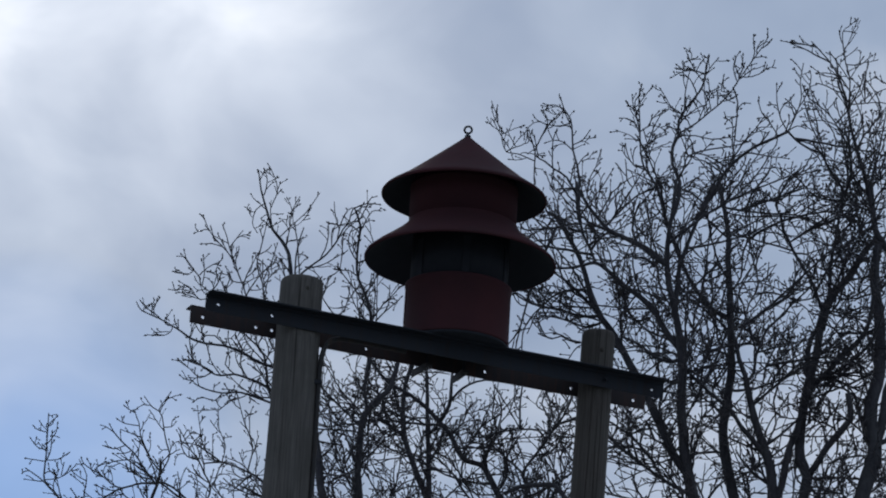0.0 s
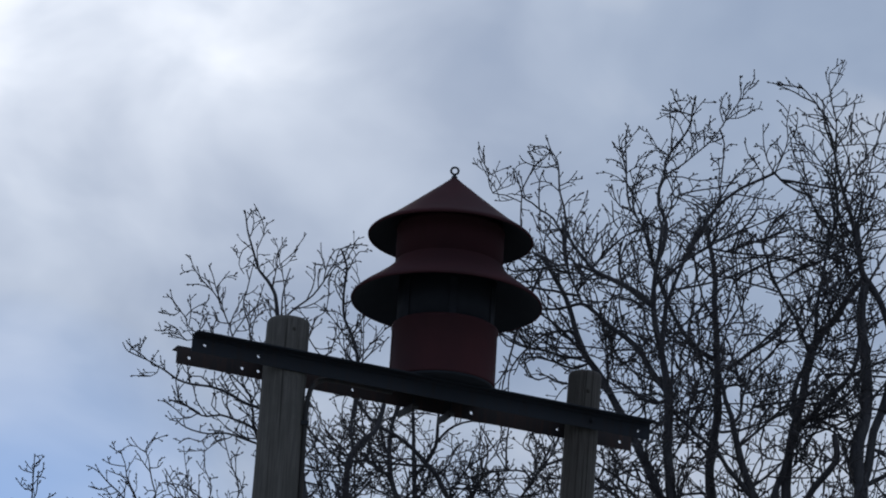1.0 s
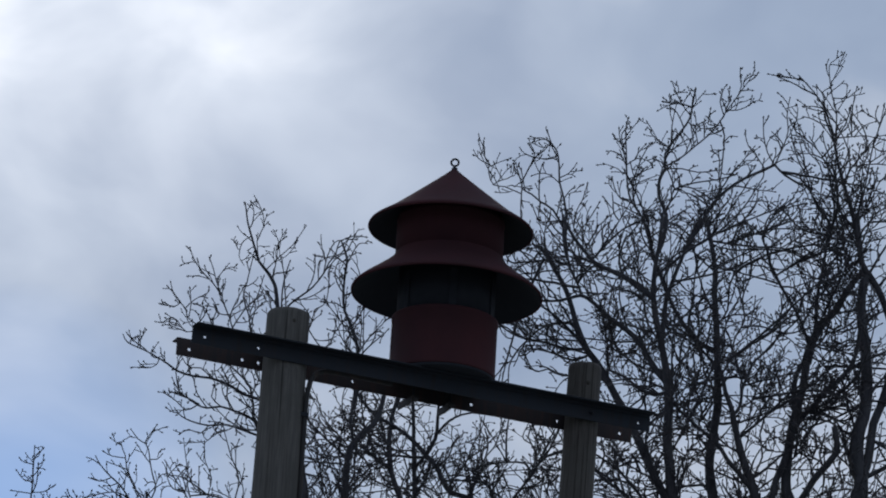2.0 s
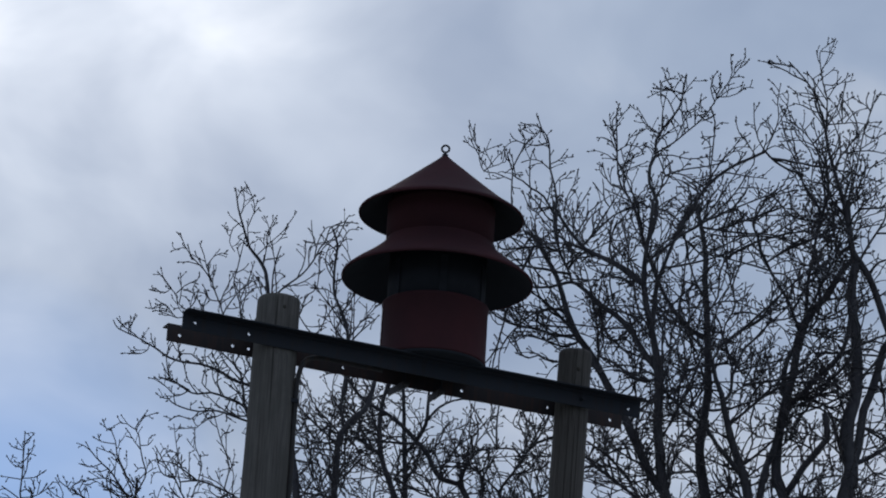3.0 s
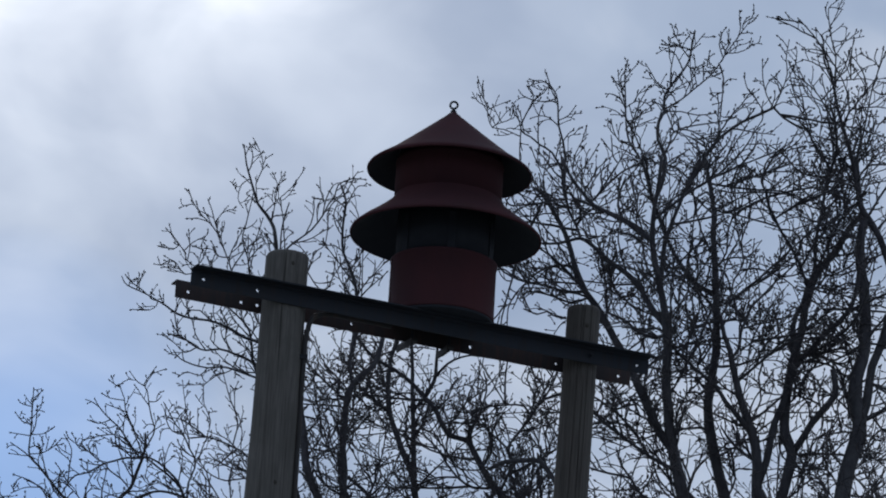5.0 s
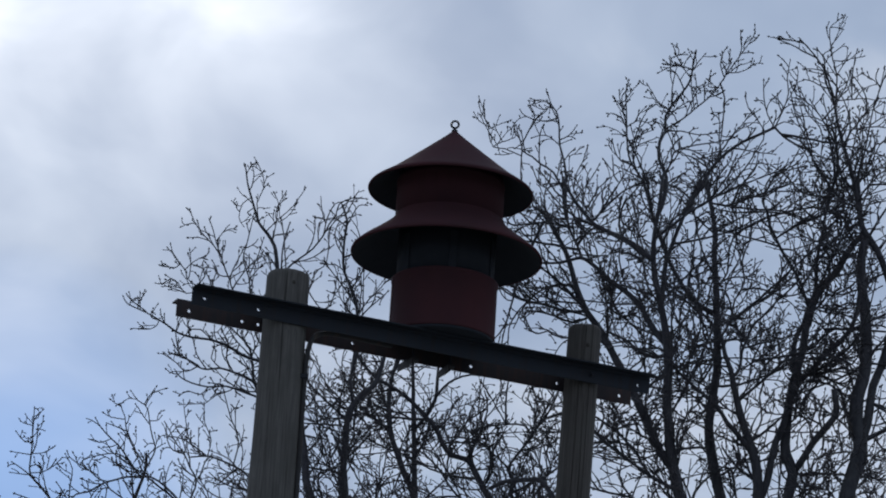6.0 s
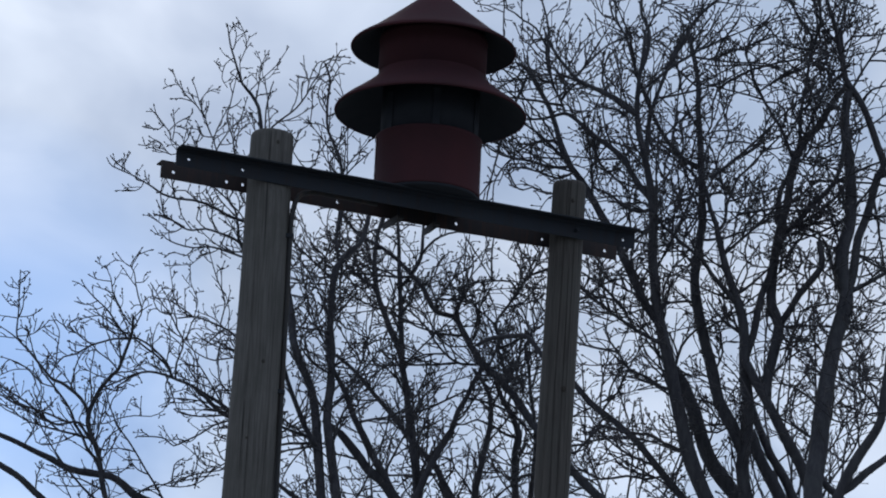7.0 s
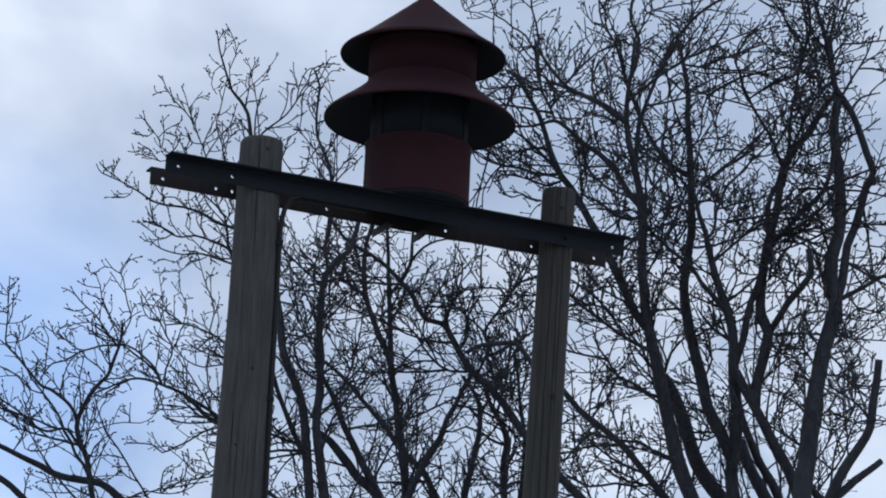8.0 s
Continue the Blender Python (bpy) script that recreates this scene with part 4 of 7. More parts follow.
limb(tree_a, 0.010, 0.0061, (2.19, 33.44, 13.87), (2.31, 33.40, 13.84), (2.54, 33.33, 13.80), (2.75, 33.27, 13.78), (2.91, 33.22, 13.71))
limb(tree_a, 0.006, 0.0041, (2.07, 32.18, 13.62), (1.96, 32.22, 13.73), (1.90, 32.24, 13.81), (1.86, 32.25, 13.83))
limb(tree_a, 0.009, 0.0041, (2.17, 33.47, 13.99), (2.27, 33.53, 14.17), (2.34, 33.57, 14.29), (2.36, 33.60, 14.39))
limb(tree_a, 0.006, 0.0041, (2.36, 33.39, 13.83), (2.40, 33.34, 13.97), (2.46, 33.30, 14.05), (2.52, 33.26, 14.14), (2.53, 33.23, 14.22))
limb(tree_a, 0.009, 0.0041, (2.19, 33.43, 13.85), (2.22, 33.48, 14.01), (2.26, 33.53, 14.15), (2.30, 33.56, 14.23))
limb(tree_a, 0.005, 0.0037, (2.95, 32.48, 13.86), (2.96, 32.44, 14.10), (2.92, 32.43, 14.20), (2.85, 32.41, 14.26), (2.78, 32.39, 14.39), (2.74, 32.37, 14.52))
limb(tree_a, 0.011, 0.0061, (3.06, 32.56, 13.70), (3.07, 32.51, 13.85), (3.04, 32.46, 13.97), (3.05, 32.42, 14.09))
limb(tree_a, 0.011, 0.0041, (1.12, 32.33, 13.05), (1.05, 32.38, 13.21), (1.01, 32.44, 13.45), (1.01, 32.50, 13.66), (0.99, 32.53, 13.80), (0.95, 32.57, 13.94), (0.94, 32.61, 14.10), (0.92, 32.65, 14.23), (0.87, 32.67, 14.31), (0.84, 32.70, 14.41))
limb(tree_a, 0.011, 0.0061, (1.12, 32.33, 13.05), (1.18, 32.29, 13.13), (1.24, 32.26, 13.18))
limb(tree_a, 0.006, 0.0037, (1.23, 31.99, 13.15), (1.16, 32.02, 13.24), (1.07, 32.06, 13.37), (1.04, 32.09, 13.51))
limb(tree_a, 0.005, 0.0037, (1.06, 32.07, 13.41), (1.08, 32.11, 13.56), (1.12, 32.15, 13.66), (1.15, 32.19, 13.80))
limb(tree_a, 0.005, 0.0037, (1.12, 32.15, 13.66), (1.14, 32.14, 13.68))
limb(tree_a, 0.005, 0.0037, (0.87, 32.67, 14.30), (0.81, 32.64, 14.33), (0.75, 32.62, 14.32))
limb(tree_a, 0.005, 0.0037, (0.86, 32.66, 14.30), (0.82, 32.64, 14.23), (0.75, 32.62, 14.16))
limb(tree_a, 0.005, 0.0037, (0.95, 32.58, 13.99), (1.02, 32.60, 14.04), (1.07, 32.61, 14.12))
limb(tree_a, 0.005, 0.0037, (0.99, 32.53, 13.80), (1.03, 32.56, 13.88), (1.06, 32.58, 13.91))
limb(tree_a, 0.005, 0.0037, (0.95, 32.57, 13.94), (0.87, 32.53, 13.99), (0.80, 32.51, 13.99), (0.74, 32.49, 13.96))
limb(tree_a, 0.009, 0.0041, (1.00, 32.50, 13.54), (0.91, 32.47, 13.68), (0.81, 32.45, 13.73), (0.74, 32.43, 13.78), (0.66, 32.41, 13.82), (0.67, 32.40, 13.90), (0.72, 32.37, 14.01), (0.74, 32.36, 14.09), (0.71, 32.35, 14.15))
limb(tree_a, 0.006, 0.0041, (0.66, 32.41, 13.82), (0.66, 32.45, 13.71), (0.67, 32.50, 13.59), (0.72, 32.54, 13.49))
limb(tree_a, 0.005, 0.0037, (0.66, 32.43, 13.78), (0.53, 32.48, 13.85), (0.44, 32.51, 13.87), (0.40, 32.55, 13.98), (0.39, 32.58, 14.08), (0.33, 32.61, 14.19), (0.31, 32.64, 14.27))
limb(tree_a, 0.005, 0.0037, (0.44, 32.51, 13.87), (0.47, 32.52, 13.90), (0.51, 32.52, 13.92), (0.58, 32.53, 13.96), (0.59, 32.55, 14.06))
limb(tree_a, 0.004, 0.0033, (0.51, 32.52, 13.92), (0.46, 32.49, 13.99), (0.44, 32.48, 14.03))
limb(tree_a, 0.004, 0.0033, (0.39, 32.57, 14.06), (0.32, 32.55, 14.09), (0.28, 32.53, 14.14))
limb(tree_a, 0.005, 0.0037, (0.73, 32.36, 14.06), (0.66, 32.39, 14.10), (0.63, 32.40, 14.14))
limb(tree_a, 0.005, 0.0037, (0.75, 32.62, 14.16), (0.84, 32.60, 14.14), (0.90, 32.59, 14.16))
limb(tree_a, 0.006, 0.0041, (0.96, 32.48, 13.60), (0.87, 32.45, 13.54), (0.80, 32.42, 13.57), (0.75, 32.39, 13.67))
limb(tree_a, 0.006, 0.0041, (1.03, 32.41, 13.35), (1.10, 32.38, 13.46), (1.18, 32.35, 13.57), (1.25, 32.32, 13.70))
limb(tree_a, 0.006, 0.0041, (1.18, 32.01, 13.21), (1.24, 32.05, 13.35), (1.29, 32.08, 13.43))
limb(tree_a, 0.009, 0.0061, (1.05, 32.38, 13.21), (0.94, 32.34, 13.22), (0.79, 32.28, 13.19), (0.64, 32.22, 13.14), (0.59, 32.20, 13.15), (0.57, 32.19, 13.18))
limb(tree_a, 0.011, 0.0061, (1.46, 31.94, 12.98), (1.41, 31.97, 13.10), (1.43, 32.00, 13.25), (1.46, 32.02, 13.35))
limb(tree_a, 0.006, 0.0041, (1.42, 31.96, 13.08), (1.50, 31.98, 13.09), (1.54, 32.01, 13.19), (1.55, 32.03, 13.32))
limb(tree_a, 0.053, 0.0285, (2.90, 32.80, 9.16), (3.11, 33.08, 10.00), (3.05, 33.15, 10.20), (2.97, 33.22, 10.42), (2.87, 33.29, 10.61), (2.80, 33.36, 10.80), (2.73, 33.42, 11.00), (2.70, 33.48, 11.17))
limb(tree_a, 0.010, 0.0061, (1.86, 32.17, 11.67), (1.93, 32.19, 11.82), (1.99, 32.22, 11.96), (2.00, 32.24, 12.15), (2.04, 32.27, 12.34), (2.02, 32.30, 12.53), (2.06, 32.34, 12.77), (2.03, 32.37, 12.96))
limb(tree_a, 0.010, 0.0061, (2.23, 32.99, 11.99), (2.12, 32.93, 12.11), (2.14, 32.86, 12.27), (2.08, 32.80, 12.43), (2.11, 32.73, 12.59), (2.08, 32.68, 12.71))
limb(tree_a, 0.010, 0.0061, (2.27, 33.10, 12.44), (2.22, 33.14, 12.59), (2.16, 33.16, 12.69), (2.14, 33.21, 12.89), (2.07, 33.25, 13.01))
limb(tree_a, 0.008, 0.0061, (2.49, 32.39, 11.58), (2.58, 32.44, 11.80), (2.56, 32.48, 11.99), (2.60, 32.52, 12.18), (2.58, 32.57, 12.38), (2.62, 32.60, 12.53))
limb(tree_a, 0.008, 0.0061, (2.38, 32.33, 11.89), (2.46, 32.36, 12.03), (2.48, 32.39, 12.22), (2.54, 32.41, 12.37), (2.55, 32.43, 12.51))
limb(tree_a, 0.010, 0.0061, (2.00, 32.31, 11.04), (1.93, 32.25, 11.22), (1.96, 32.20, 11.38), (1.93, 32.16, 11.50), (1.97, 32.11, 11.66))
limb(tree_a, 0.010, 0.0061, (2.37, 32.76, 11.08), (2.44, 32.81, 11.28), (2.41, 32.85, 11.47), (2.46, 32.88, 11.61), (2.43, 32.92, 11.76))
limb(tree_a, 0.008, 0.0061, (2.76, 32.47, 11.02), (2.88, 32.43, 11.10), (2.91, 32.40, 11.23), (2.99, 32.37, 11.31), (3.00, 32.34, 11.44))
limb(tree_a, 0.008, 0.0061, (2.83, 32.46, 10.66), (2.95, 32.43, 10.80), (2.96, 32.41, 10.92), (3.04, 32.38, 11.01), (3.06, 32.36, 11.14))
limb(tree_a, 0.008, 0.0061, (2.78, 32.63, 11.82), (2.87, 32.60, 11.91), (2.90, 32.57, 12.03), (2.97, 32.54, 12.10), (3.01, 32.52, 12.20))
limb(tree_a, 0.008, 0.0061, (2.24, 32.25, 12.37), (2.30, 32.28, 12.52), (2.33, 32.31, 12.69), (2.40, 32.34, 12.84), (2.38, 32.38, 13.03), (2.44, 32.42, 13.23))
limb(tree_a, 0.008, 0.0061, (2.25, 33.26, 13.09), (2.33, 33.21, 13.22), (2.33, 33.15, 13.39), (2.38, 33.09, 13.56), (2.36, 33.04, 13.72), (2.41, 32.98, 13.89))
limb(tree_a, 0.008, 0.0061, (1.77, 31.98, 12.48), (1.65, 31.92, 12.61), (1.61, 31.87, 12.76), (1.55, 31.83, 12.88), (1.55, 31.78, 13.04), (1.49, 31.72, 13.20))
limb(tree_a, 0.008, 0.0061, (1.82, 32.04, 12.21), (1.90, 32.00, 12.33), (1.90, 31.96, 12.47), (1.96, 31.91, 12.62))
limb(tree_a, 0.008, 0.0061, (1.37, 32.53, 12.39), (1.43, 32.59, 12.57), (1.41, 32.65, 12.77), (1.46, 32.70, 12.95), (1.42, 32.74, 13.10))
limb(tree_a, 0.008, 0.0061, (1.55, 32.44, 12.06), (1.66, 32.48, 12.16), (1.68, 32.53, 12.36), (1.66, 32.57, 12.55), (1.71, 32.61, 12.71))
limb(tree_a, 0.008, 0.0061, (2.94, 32.85, 12.76), (3.03, 32.82, 12.71), (3.11, 32.79, 12.59), (3.24, 32.73, 12.38), (3.32, 32.71, 12.30))
limb(tree_a, 0.008, 0.0061, (2.96, 32.82, 12.85), (3.08, 32.85, 12.82), (3.20, 32.88, 12.83), (3.29, 32.90, 12.80))
limb(tree_a, 0.008, 0.0061, (3.04, 32.85, 13.03), (3.15, 32.81, 12.97), (3.25, 32.76, 13.02), (3.32, 32.72, 13.08))
limb(tree_a, 0.008, 0.0061, (3.13, 32.88, 13.15), (3.10, 32.84, 13.27), (3.14, 32.79, 13.44), (3.11, 32.73, 13.61), (3.14, 32.68, 13.77))
limb(tree_a, 0.008, 0.0061, (3.28, 32.93, 13.42), (3.22, 32.98, 13.61), (3.19, 33.03, 13.81), (3.21, 33.08, 14.02))
limb(tree_a, 0.008, 0.0061, (2.69, 32.62, 13.23), (2.80, 32.66, 13.24), (2.86, 32.69, 13.16), (2.89, 32.74, 13.04))
limb(tree_a, 0.008, 0.0061, (2.56, 32.52, 13.49), (2.46, 32.56, 13.50), (2.34, 32.61, 13.50), (2.25, 32.64, 13.52))
limb(tree_a, 0.008, 0.0061, (2.56, 32.52, 13.49), (2.72, 32.56, 13.50), (2.81, 32.59, 13.48), (2.90, 32.62, 13.44), (3.00, 32.65, 13.42))
limb(tree_a, 0.008, 0.0061, (2.65, 32.59, 13.31), (2.77, 32.63, 13.41), (2.88, 32.66, 13.48), (2.97, 32.68, 13.53), (3.04, 32.70, 13.59))
limb(tree_a, 0.009, 0.0041, (3.03, 32.53, 13.75), (2.93, 32.58, 13.91), (2.85, 32.65, 14.17), (2.79, 32.69, 14.31), (2.75, 32.72, 14.45), (2.73, 32.75, 14.57))
limb(tree_a, 0.008, 0.0059, (1.90, 32.23, 11.39), (1.98, 32.20, 11.52), (1.97, 32.18, 11.64), (2.03, 32.16, 11.77))
limb(tree_a, 0.008, 0.0059, (2.22, 32.96, 11.85), (2.15, 33.00, 12.00), (2.07, 33.03, 12.00))
limb(tree_a, 0.008, 0.0059, (1.74, 32.25, 11.25), (1.65, 32.29, 11.44), (1.67, 32.32, 11.58), (1.60, 32.35, 11.72))
limb(tree_a, 0.008, 0.0059, (1.48, 32.19, 11.41), (1.45, 32.25, 11.59), (1.49, 32.30, 11.74), (1.43, 32.34, 11.84))
limb(tree_a, 0.008, 0.0059, (1.61, 32.22, 11.33), (1.56, 32.29, 11.52), (1.58, 32.33, 11.67))
limb(tree_a, 0.008, 0.0059, (1.34, 32.17, 11.51), (1.38, 32.12, 11.63), (1.35, 32.08, 11.75))
limb(tree_a, 0.008, 0.0059, (2.84, 32.55, 11.44), (2.95, 32.59, 11.42), (3.00, 32.64, 11.57), (3.06, 32.66, 11.62), (3.07, 32.71, 11.77))
limb(tree_a, 0.008, 0.0059, (2.80, 32.50, 11.21), (2.90, 32.47, 11.25), (2.95, 32.42, 11.37), (2.93, 32.38, 11.49))
limb(tree_a, 0.008, 0.0059, (2.97, 32.46, 11.65), (2.95, 32.51, 11.79), (3.00, 32.56, 11.95), (2.98, 32.60, 12.07))
limb(tree_a, 0.008, 0.0059, (3.04, 32.42, 11.73), (3.01, 32.46, 11.87), (3.05, 32.50, 12.00))
tree_b = bare_tree(2.88, 31.73, (3.109, 31.600, 9.102), 0.13, TREE_LABELS["b"], 1.5)
limb(tree_b, 0.081, 0.0336, (3.11, 31.60, 9.10), (3.07, 31.78, 9.68), (3.06, 31.90, 10.06), (3.10, 31.97, 10.29), (3.12, 32.04, 10.53), (3.15, 32.12, 10.77), (3.19, 32.19, 11.01), (3.23, 32.26, 11.25), (3.30, 32.34, 11.49), (3.32, 32.39, 11.67), (3.29, 32.45, 11.86), (3.30, 32.50, 12.03), (3.34, 32.54, 12.19), (3.36, 32.58, 12.33), (3.37, 32.64, 12.53), (3.36, 32.70, 12.78), (3.32, 32.70, 13.03), (3.32, 32.70, 13.24), (3.35, 32.70, 13.39))
limb(tree_b, 0.036, 0.0216, (3.32, 32.38, 11.64), (3.37, 32.43, 11.79), (3.39, 32.48, 11.94), (3.42, 32.55, 12.15), (3.47, 32.60, 12.30), (3.53, 32.67, 12.51), (3.57, 32.70, 12.69), (3.62, 32.70, 12.80), (3.57, 32.70, 12.95), (3.51, 32.70, 13.13), (3.44, 32.70, 13.29), (3.37, 32.70, 13.40), (3.31, 32.70, 13.49), (3.28, 32.70, 13.70), (3.26, 32.70, 13.88))
limb(tree_b, 0.022, 0.0132, (3.32, 32.39, 11.66), (3.41, 32.40, 11.71), (3.50, 32.42, 11.77), (3.64, 32.45, 11.87), (3.78, 32.48, 11.96))
limb(tree_b, 0.011, 0.0088, (3.40, 32.50, 12.01), (3.54, 32.46, 11.92), (3.64, 32.42, 11.85), (3.73, 32.39, 11.80))
limb(tree_b, 0.043, 0.0287, (3.11, 31.60, 9.10), (3.12, 31.48, 9.61), (3.19, 31.43, 9.82), (3.27, 31.38, 10.01), (3.34, 31.35, 10.14), (3.42, 31.31, 10.26), (3.48, 31.28, 10.38), (3.49, 31.25, 10.54), (3.51, 31.21, 10.70), (3.52, 31.17, 10.86))
limb(tree_b, 0.034, 0.0239, (3.20, 31.42, 9.86), (3.29, 31.44, 9.92), (3.40, 31.47, 10.03), (3.50, 31.50, 10.12), (3.59, 31.52, 10.20))
limb(tree_b, 0.034, 0.0216, (3.08, 31.94, 10.19), (3.13, 31.98, 10.09), (3.26, 32.03, 9.99), (3.40, 32.09, 9.90), (3.50, 32.15, 9.76))
limb(tree_b, 0.011, 0.0059, (3.36, 32.58, 12.33), (3.44, 32.56, 12.47), (3.54, 32.53, 12.58), (3.63, 32.51, 12.69))
limb(tree_b, 0.009, 0.0059, (3.46, 32.59, 12.27), (3.50, 32.57, 12.37), (3.61, 32.54, 12.29))
limb(tree_b, 0.011, 0.0059, (3.35, 32.56, 12.26), (3.31, 32.61, 12.47), (3.27, 32.63, 12.59), (3.23, 32.65, 12.69))
limb(tree_b, 0.011, 0.0059, (3.33, 32.70, 12.96), (3.42, 32.70, 13.08), (3.53, 32.70, 13.13), (3.65, 32.70, 13.23))
limb(tree_b, 0.009, 0.0059, (3.35, 32.70, 12.85), (3.22, 32.67, 12.85), (3.11, 32.64, 12.78), (3.01, 32.61, 12.78))
limb(tree_b, 0.009, 0.0059, (3.33, 32.70, 12.99), (3.18, 32.65, 12.91), (3.04, 32.60, 12.88))
limb(tree_b, 0.011, 0.0059, (3.44, 32.70, 13.30), (3.52, 32.68, 13.40), (3.64, 32.65, 13.43))
limb(tree_b, 0.011, 0.0059, (3.37, 32.70, 13.41), (3.45, 32.70, 13.57), (3.54, 32.70, 13.73), (3.60, 32.70, 13.90))
limb(tree_b, 0.009, 0.0059, (3.36, 32.68, 12.68), (3.48, 32.63, 12.67), (3.57, 32.60, 12.62))
limb(tree_b, 0.022, 0.0059, (3.30, 32.70, 13.56), (3.26, 32.67, 13.71), (3.22, 32.64, 13.88), (3.17, 32.61, 14.02), (3.12, 32.58, 14.16), (3.08, 32.56, 14.29), (3.05, 32.53, 14.43), (3.01, 32.52, 14.51), (2.97, 32.50, 14.61))
limb(tree_b, 0.006, 0.0035, (3.04, 32.53, 14.44), (3.19, 32.57, 14.48), (3.32, 32.61, 14.51), (3.50, 32.67, 14.50))
limb(tree_b, 0.006, 0.0033, (3.06, 32.53, 14.44), (3.06, 32.48, 14.63), (3.02, 32.44, 14.74), (2.99, 32.40, 14.87), (2.98, 32.37, 14.98), (3.02, 32.35, 15.02), (3.06, 32.33, 15.05))
limb(tree_b, 0.005, 0.0035, (3.06, 32.48, 14.62), (3.00, 32.52, 14.73), (2.96, 32.54, 14.80))
limb(tree_b, 0.005, 0.0035, (3.02, 32.44, 14.74), (3.13, 32.48, 14.76), (3.19, 32.50, 14.82), (3.22, 32.51, 14.85))
limb(tree_b, 0.005, 0.0035, (3.19, 32.57, 14.48), (3.18, 32.52, 14.63), (3.19, 32.46, 14.77))
limb(tree_b, 0.004, 0.0035, (3.01, 32.42, 14.79), (3.06, 32.41, 14.83), (3.09, 32.40, 14.86))
limb(tree_b, 0.004, 0.0035, (3.06, 32.47, 14.64), (3.10, 32.45, 14.71), (3.12, 32.43, 14.74))
limb(tree_b, 0.004, 0.0035, (3.19, 32.57, 14.48), (3.15, 32.62, 14.62), (3.10, 32.65, 14.70))
limb(tree_b, 0.005, 0.0035, (3.21, 32.58, 14.48), (3.28, 32.61, 14.59), (3.37, 32.63, 14.64))
limb(tree_b, 0.006, 0.0039, (3.10, 32.57, 14.22), (3.02, 32.59, 14.32), (2.98, 32.62, 14.45), (2.97, 32.63, 14.52))
limb(tree_b, 0.009, 0.0039, (3.24, 32.66, 13.78), (3.30, 32.70, 14.03), (3.34, 32.70, 14.27), (3.37, 32.70, 14.46), (3.42, 32.70, 14.64), (3.46, 32.70, 14.77))
limb(tree_b, 0.006, 0.0039, (3.27, 32.70, 13.82), (3.37, 32.70, 14.02), (3.43, 32.70, 14.17), (3.54, 32.70, 14.26))
limb(tree_b, 0.006, 0.0039, (3.24, 32.65, 13.82), (3.33, 32.69, 13.98), (3.39, 32.70, 14.13), (3.41, 32.70, 14.27))
limb(tree_b, 0.006, 0.0039, (3.37, 32.70, 14.46), (3.45, 32.70, 14.42), (3.53, 32.70, 14.47))
limb(tree_b, 0.005, 0.0035, (3.42, 32.70, 14.64), (3.38, 32.68, 14.71), (3.39, 32.66, 14.77))
limb(tree_b, 0.006, 0.0039, (3.19, 32.62, 13.97), (3.23, 32.68, 14.16), (3.25, 32.70, 14.31), (3.27, 32.70, 14.45))
limb(tree_b, 0.006, 0.0039, (3.11, 32.58, 14.18), (3.15, 32.61, 14.29), (3.18, 32.64, 14.42))
limb(tree_b, 0.010, 0.0059, (3.33, 32.54, 12.18), (3.25, 32.59, 12.08), (3.18, 32.62, 12.11), (3.15, 32.65, 12.04))
limb(tree_b, 0.008, 0.0059, (3.17, 32.16, 10.91), (3.09, 32.19, 11.00), (3.04, 32.22, 11.12), (2.96, 32.25, 11.19))
limb(tree_b, 0.008, 0.0059, (3.22, 32.25, 11.21), (3.34, 32.30, 11.31), (3.40, 32.37, 11.51), (3.48, 32.41, 11.61))
limb(tree_b, 0.008, 0.0059, (3.19, 32.19, 11.02), (3.34, 32.16, 11.01), (3.42, 32.15, 10.96), (3.52, 32.12, 10.87), (3.58, 32.11, 10.83))
limb(tree_b, 0.008, 0.0059, (3.13, 32.07, 10.63), (3.25, 32.05, 10.71), (3.32, 32.02, 10.84), (3.42, 32.00, 10.92))
limb(tree_b, 0.008, 0.0059, (3.09, 31.96, 10.25), (3.20, 31.90, 10.34), (3.27, 31.84, 10.48), (3.37, 31.78, 10.56), (3.42, 31.73, 10.67))
limb(tree_b, 0.008, 0.0059, (3.34, 31.35, 10.14), (3.32, 31.31, 10.27), (3.35, 31.28, 10.37), (3.41, 31.25, 10.49))
limb(tree_b, 0.008, 0.0059, (3.10, 31.99, 10.34), (3.02, 32.01, 10.45), (2.93, 32.02, 10.51), (2.89, 32.04, 10.65), (2.91, 32.06, 10.78))
limb(tree_b, 0.008, 0.0059, (3.29, 31.82, 10.50), (3.18, 31.80, 10.51), (3.14, 31.78, 10.63))
limb(tree_b, 0.008, 0.0059, (3.48, 31.28, 10.38), (3.41, 31.24, 10.58), (3.32, 31.19, 10.77), (3.23, 31.16, 10.92))
limb(tree_b, 0.008, 0.0059, (3.42, 32.40, 11.71), (3.50, 32.42, 11.62), (3.59, 32.44, 11.59), (3.67, 32.46, 11.64))
limb(tree_b, 0.010, 0.0059, (3.57, 32.70, 12.68), (3.49, 32.70, 12.56), (3.41, 32.70, 12.47), (3.38, 32.70, 12.37))
limb(tree_b, 0.008, 0.0059, (3.29, 32.69, 13.60), (3.34, 32.70, 13.75), (3.38, 32.70, 13.89))
limb(tree_b, 0.008, 0.0059, (3.29, 32.69, 13.60), (3.20, 32.64, 13.72), (3.17, 32.60, 13.84))
limb(tree_b, 0.008, 0.0057, (3.32, 32.39, 11.67), (3.24, 32.35, 11.72), (3.19, 32.31, 11.79), (3.20, 32.27, 11.91))
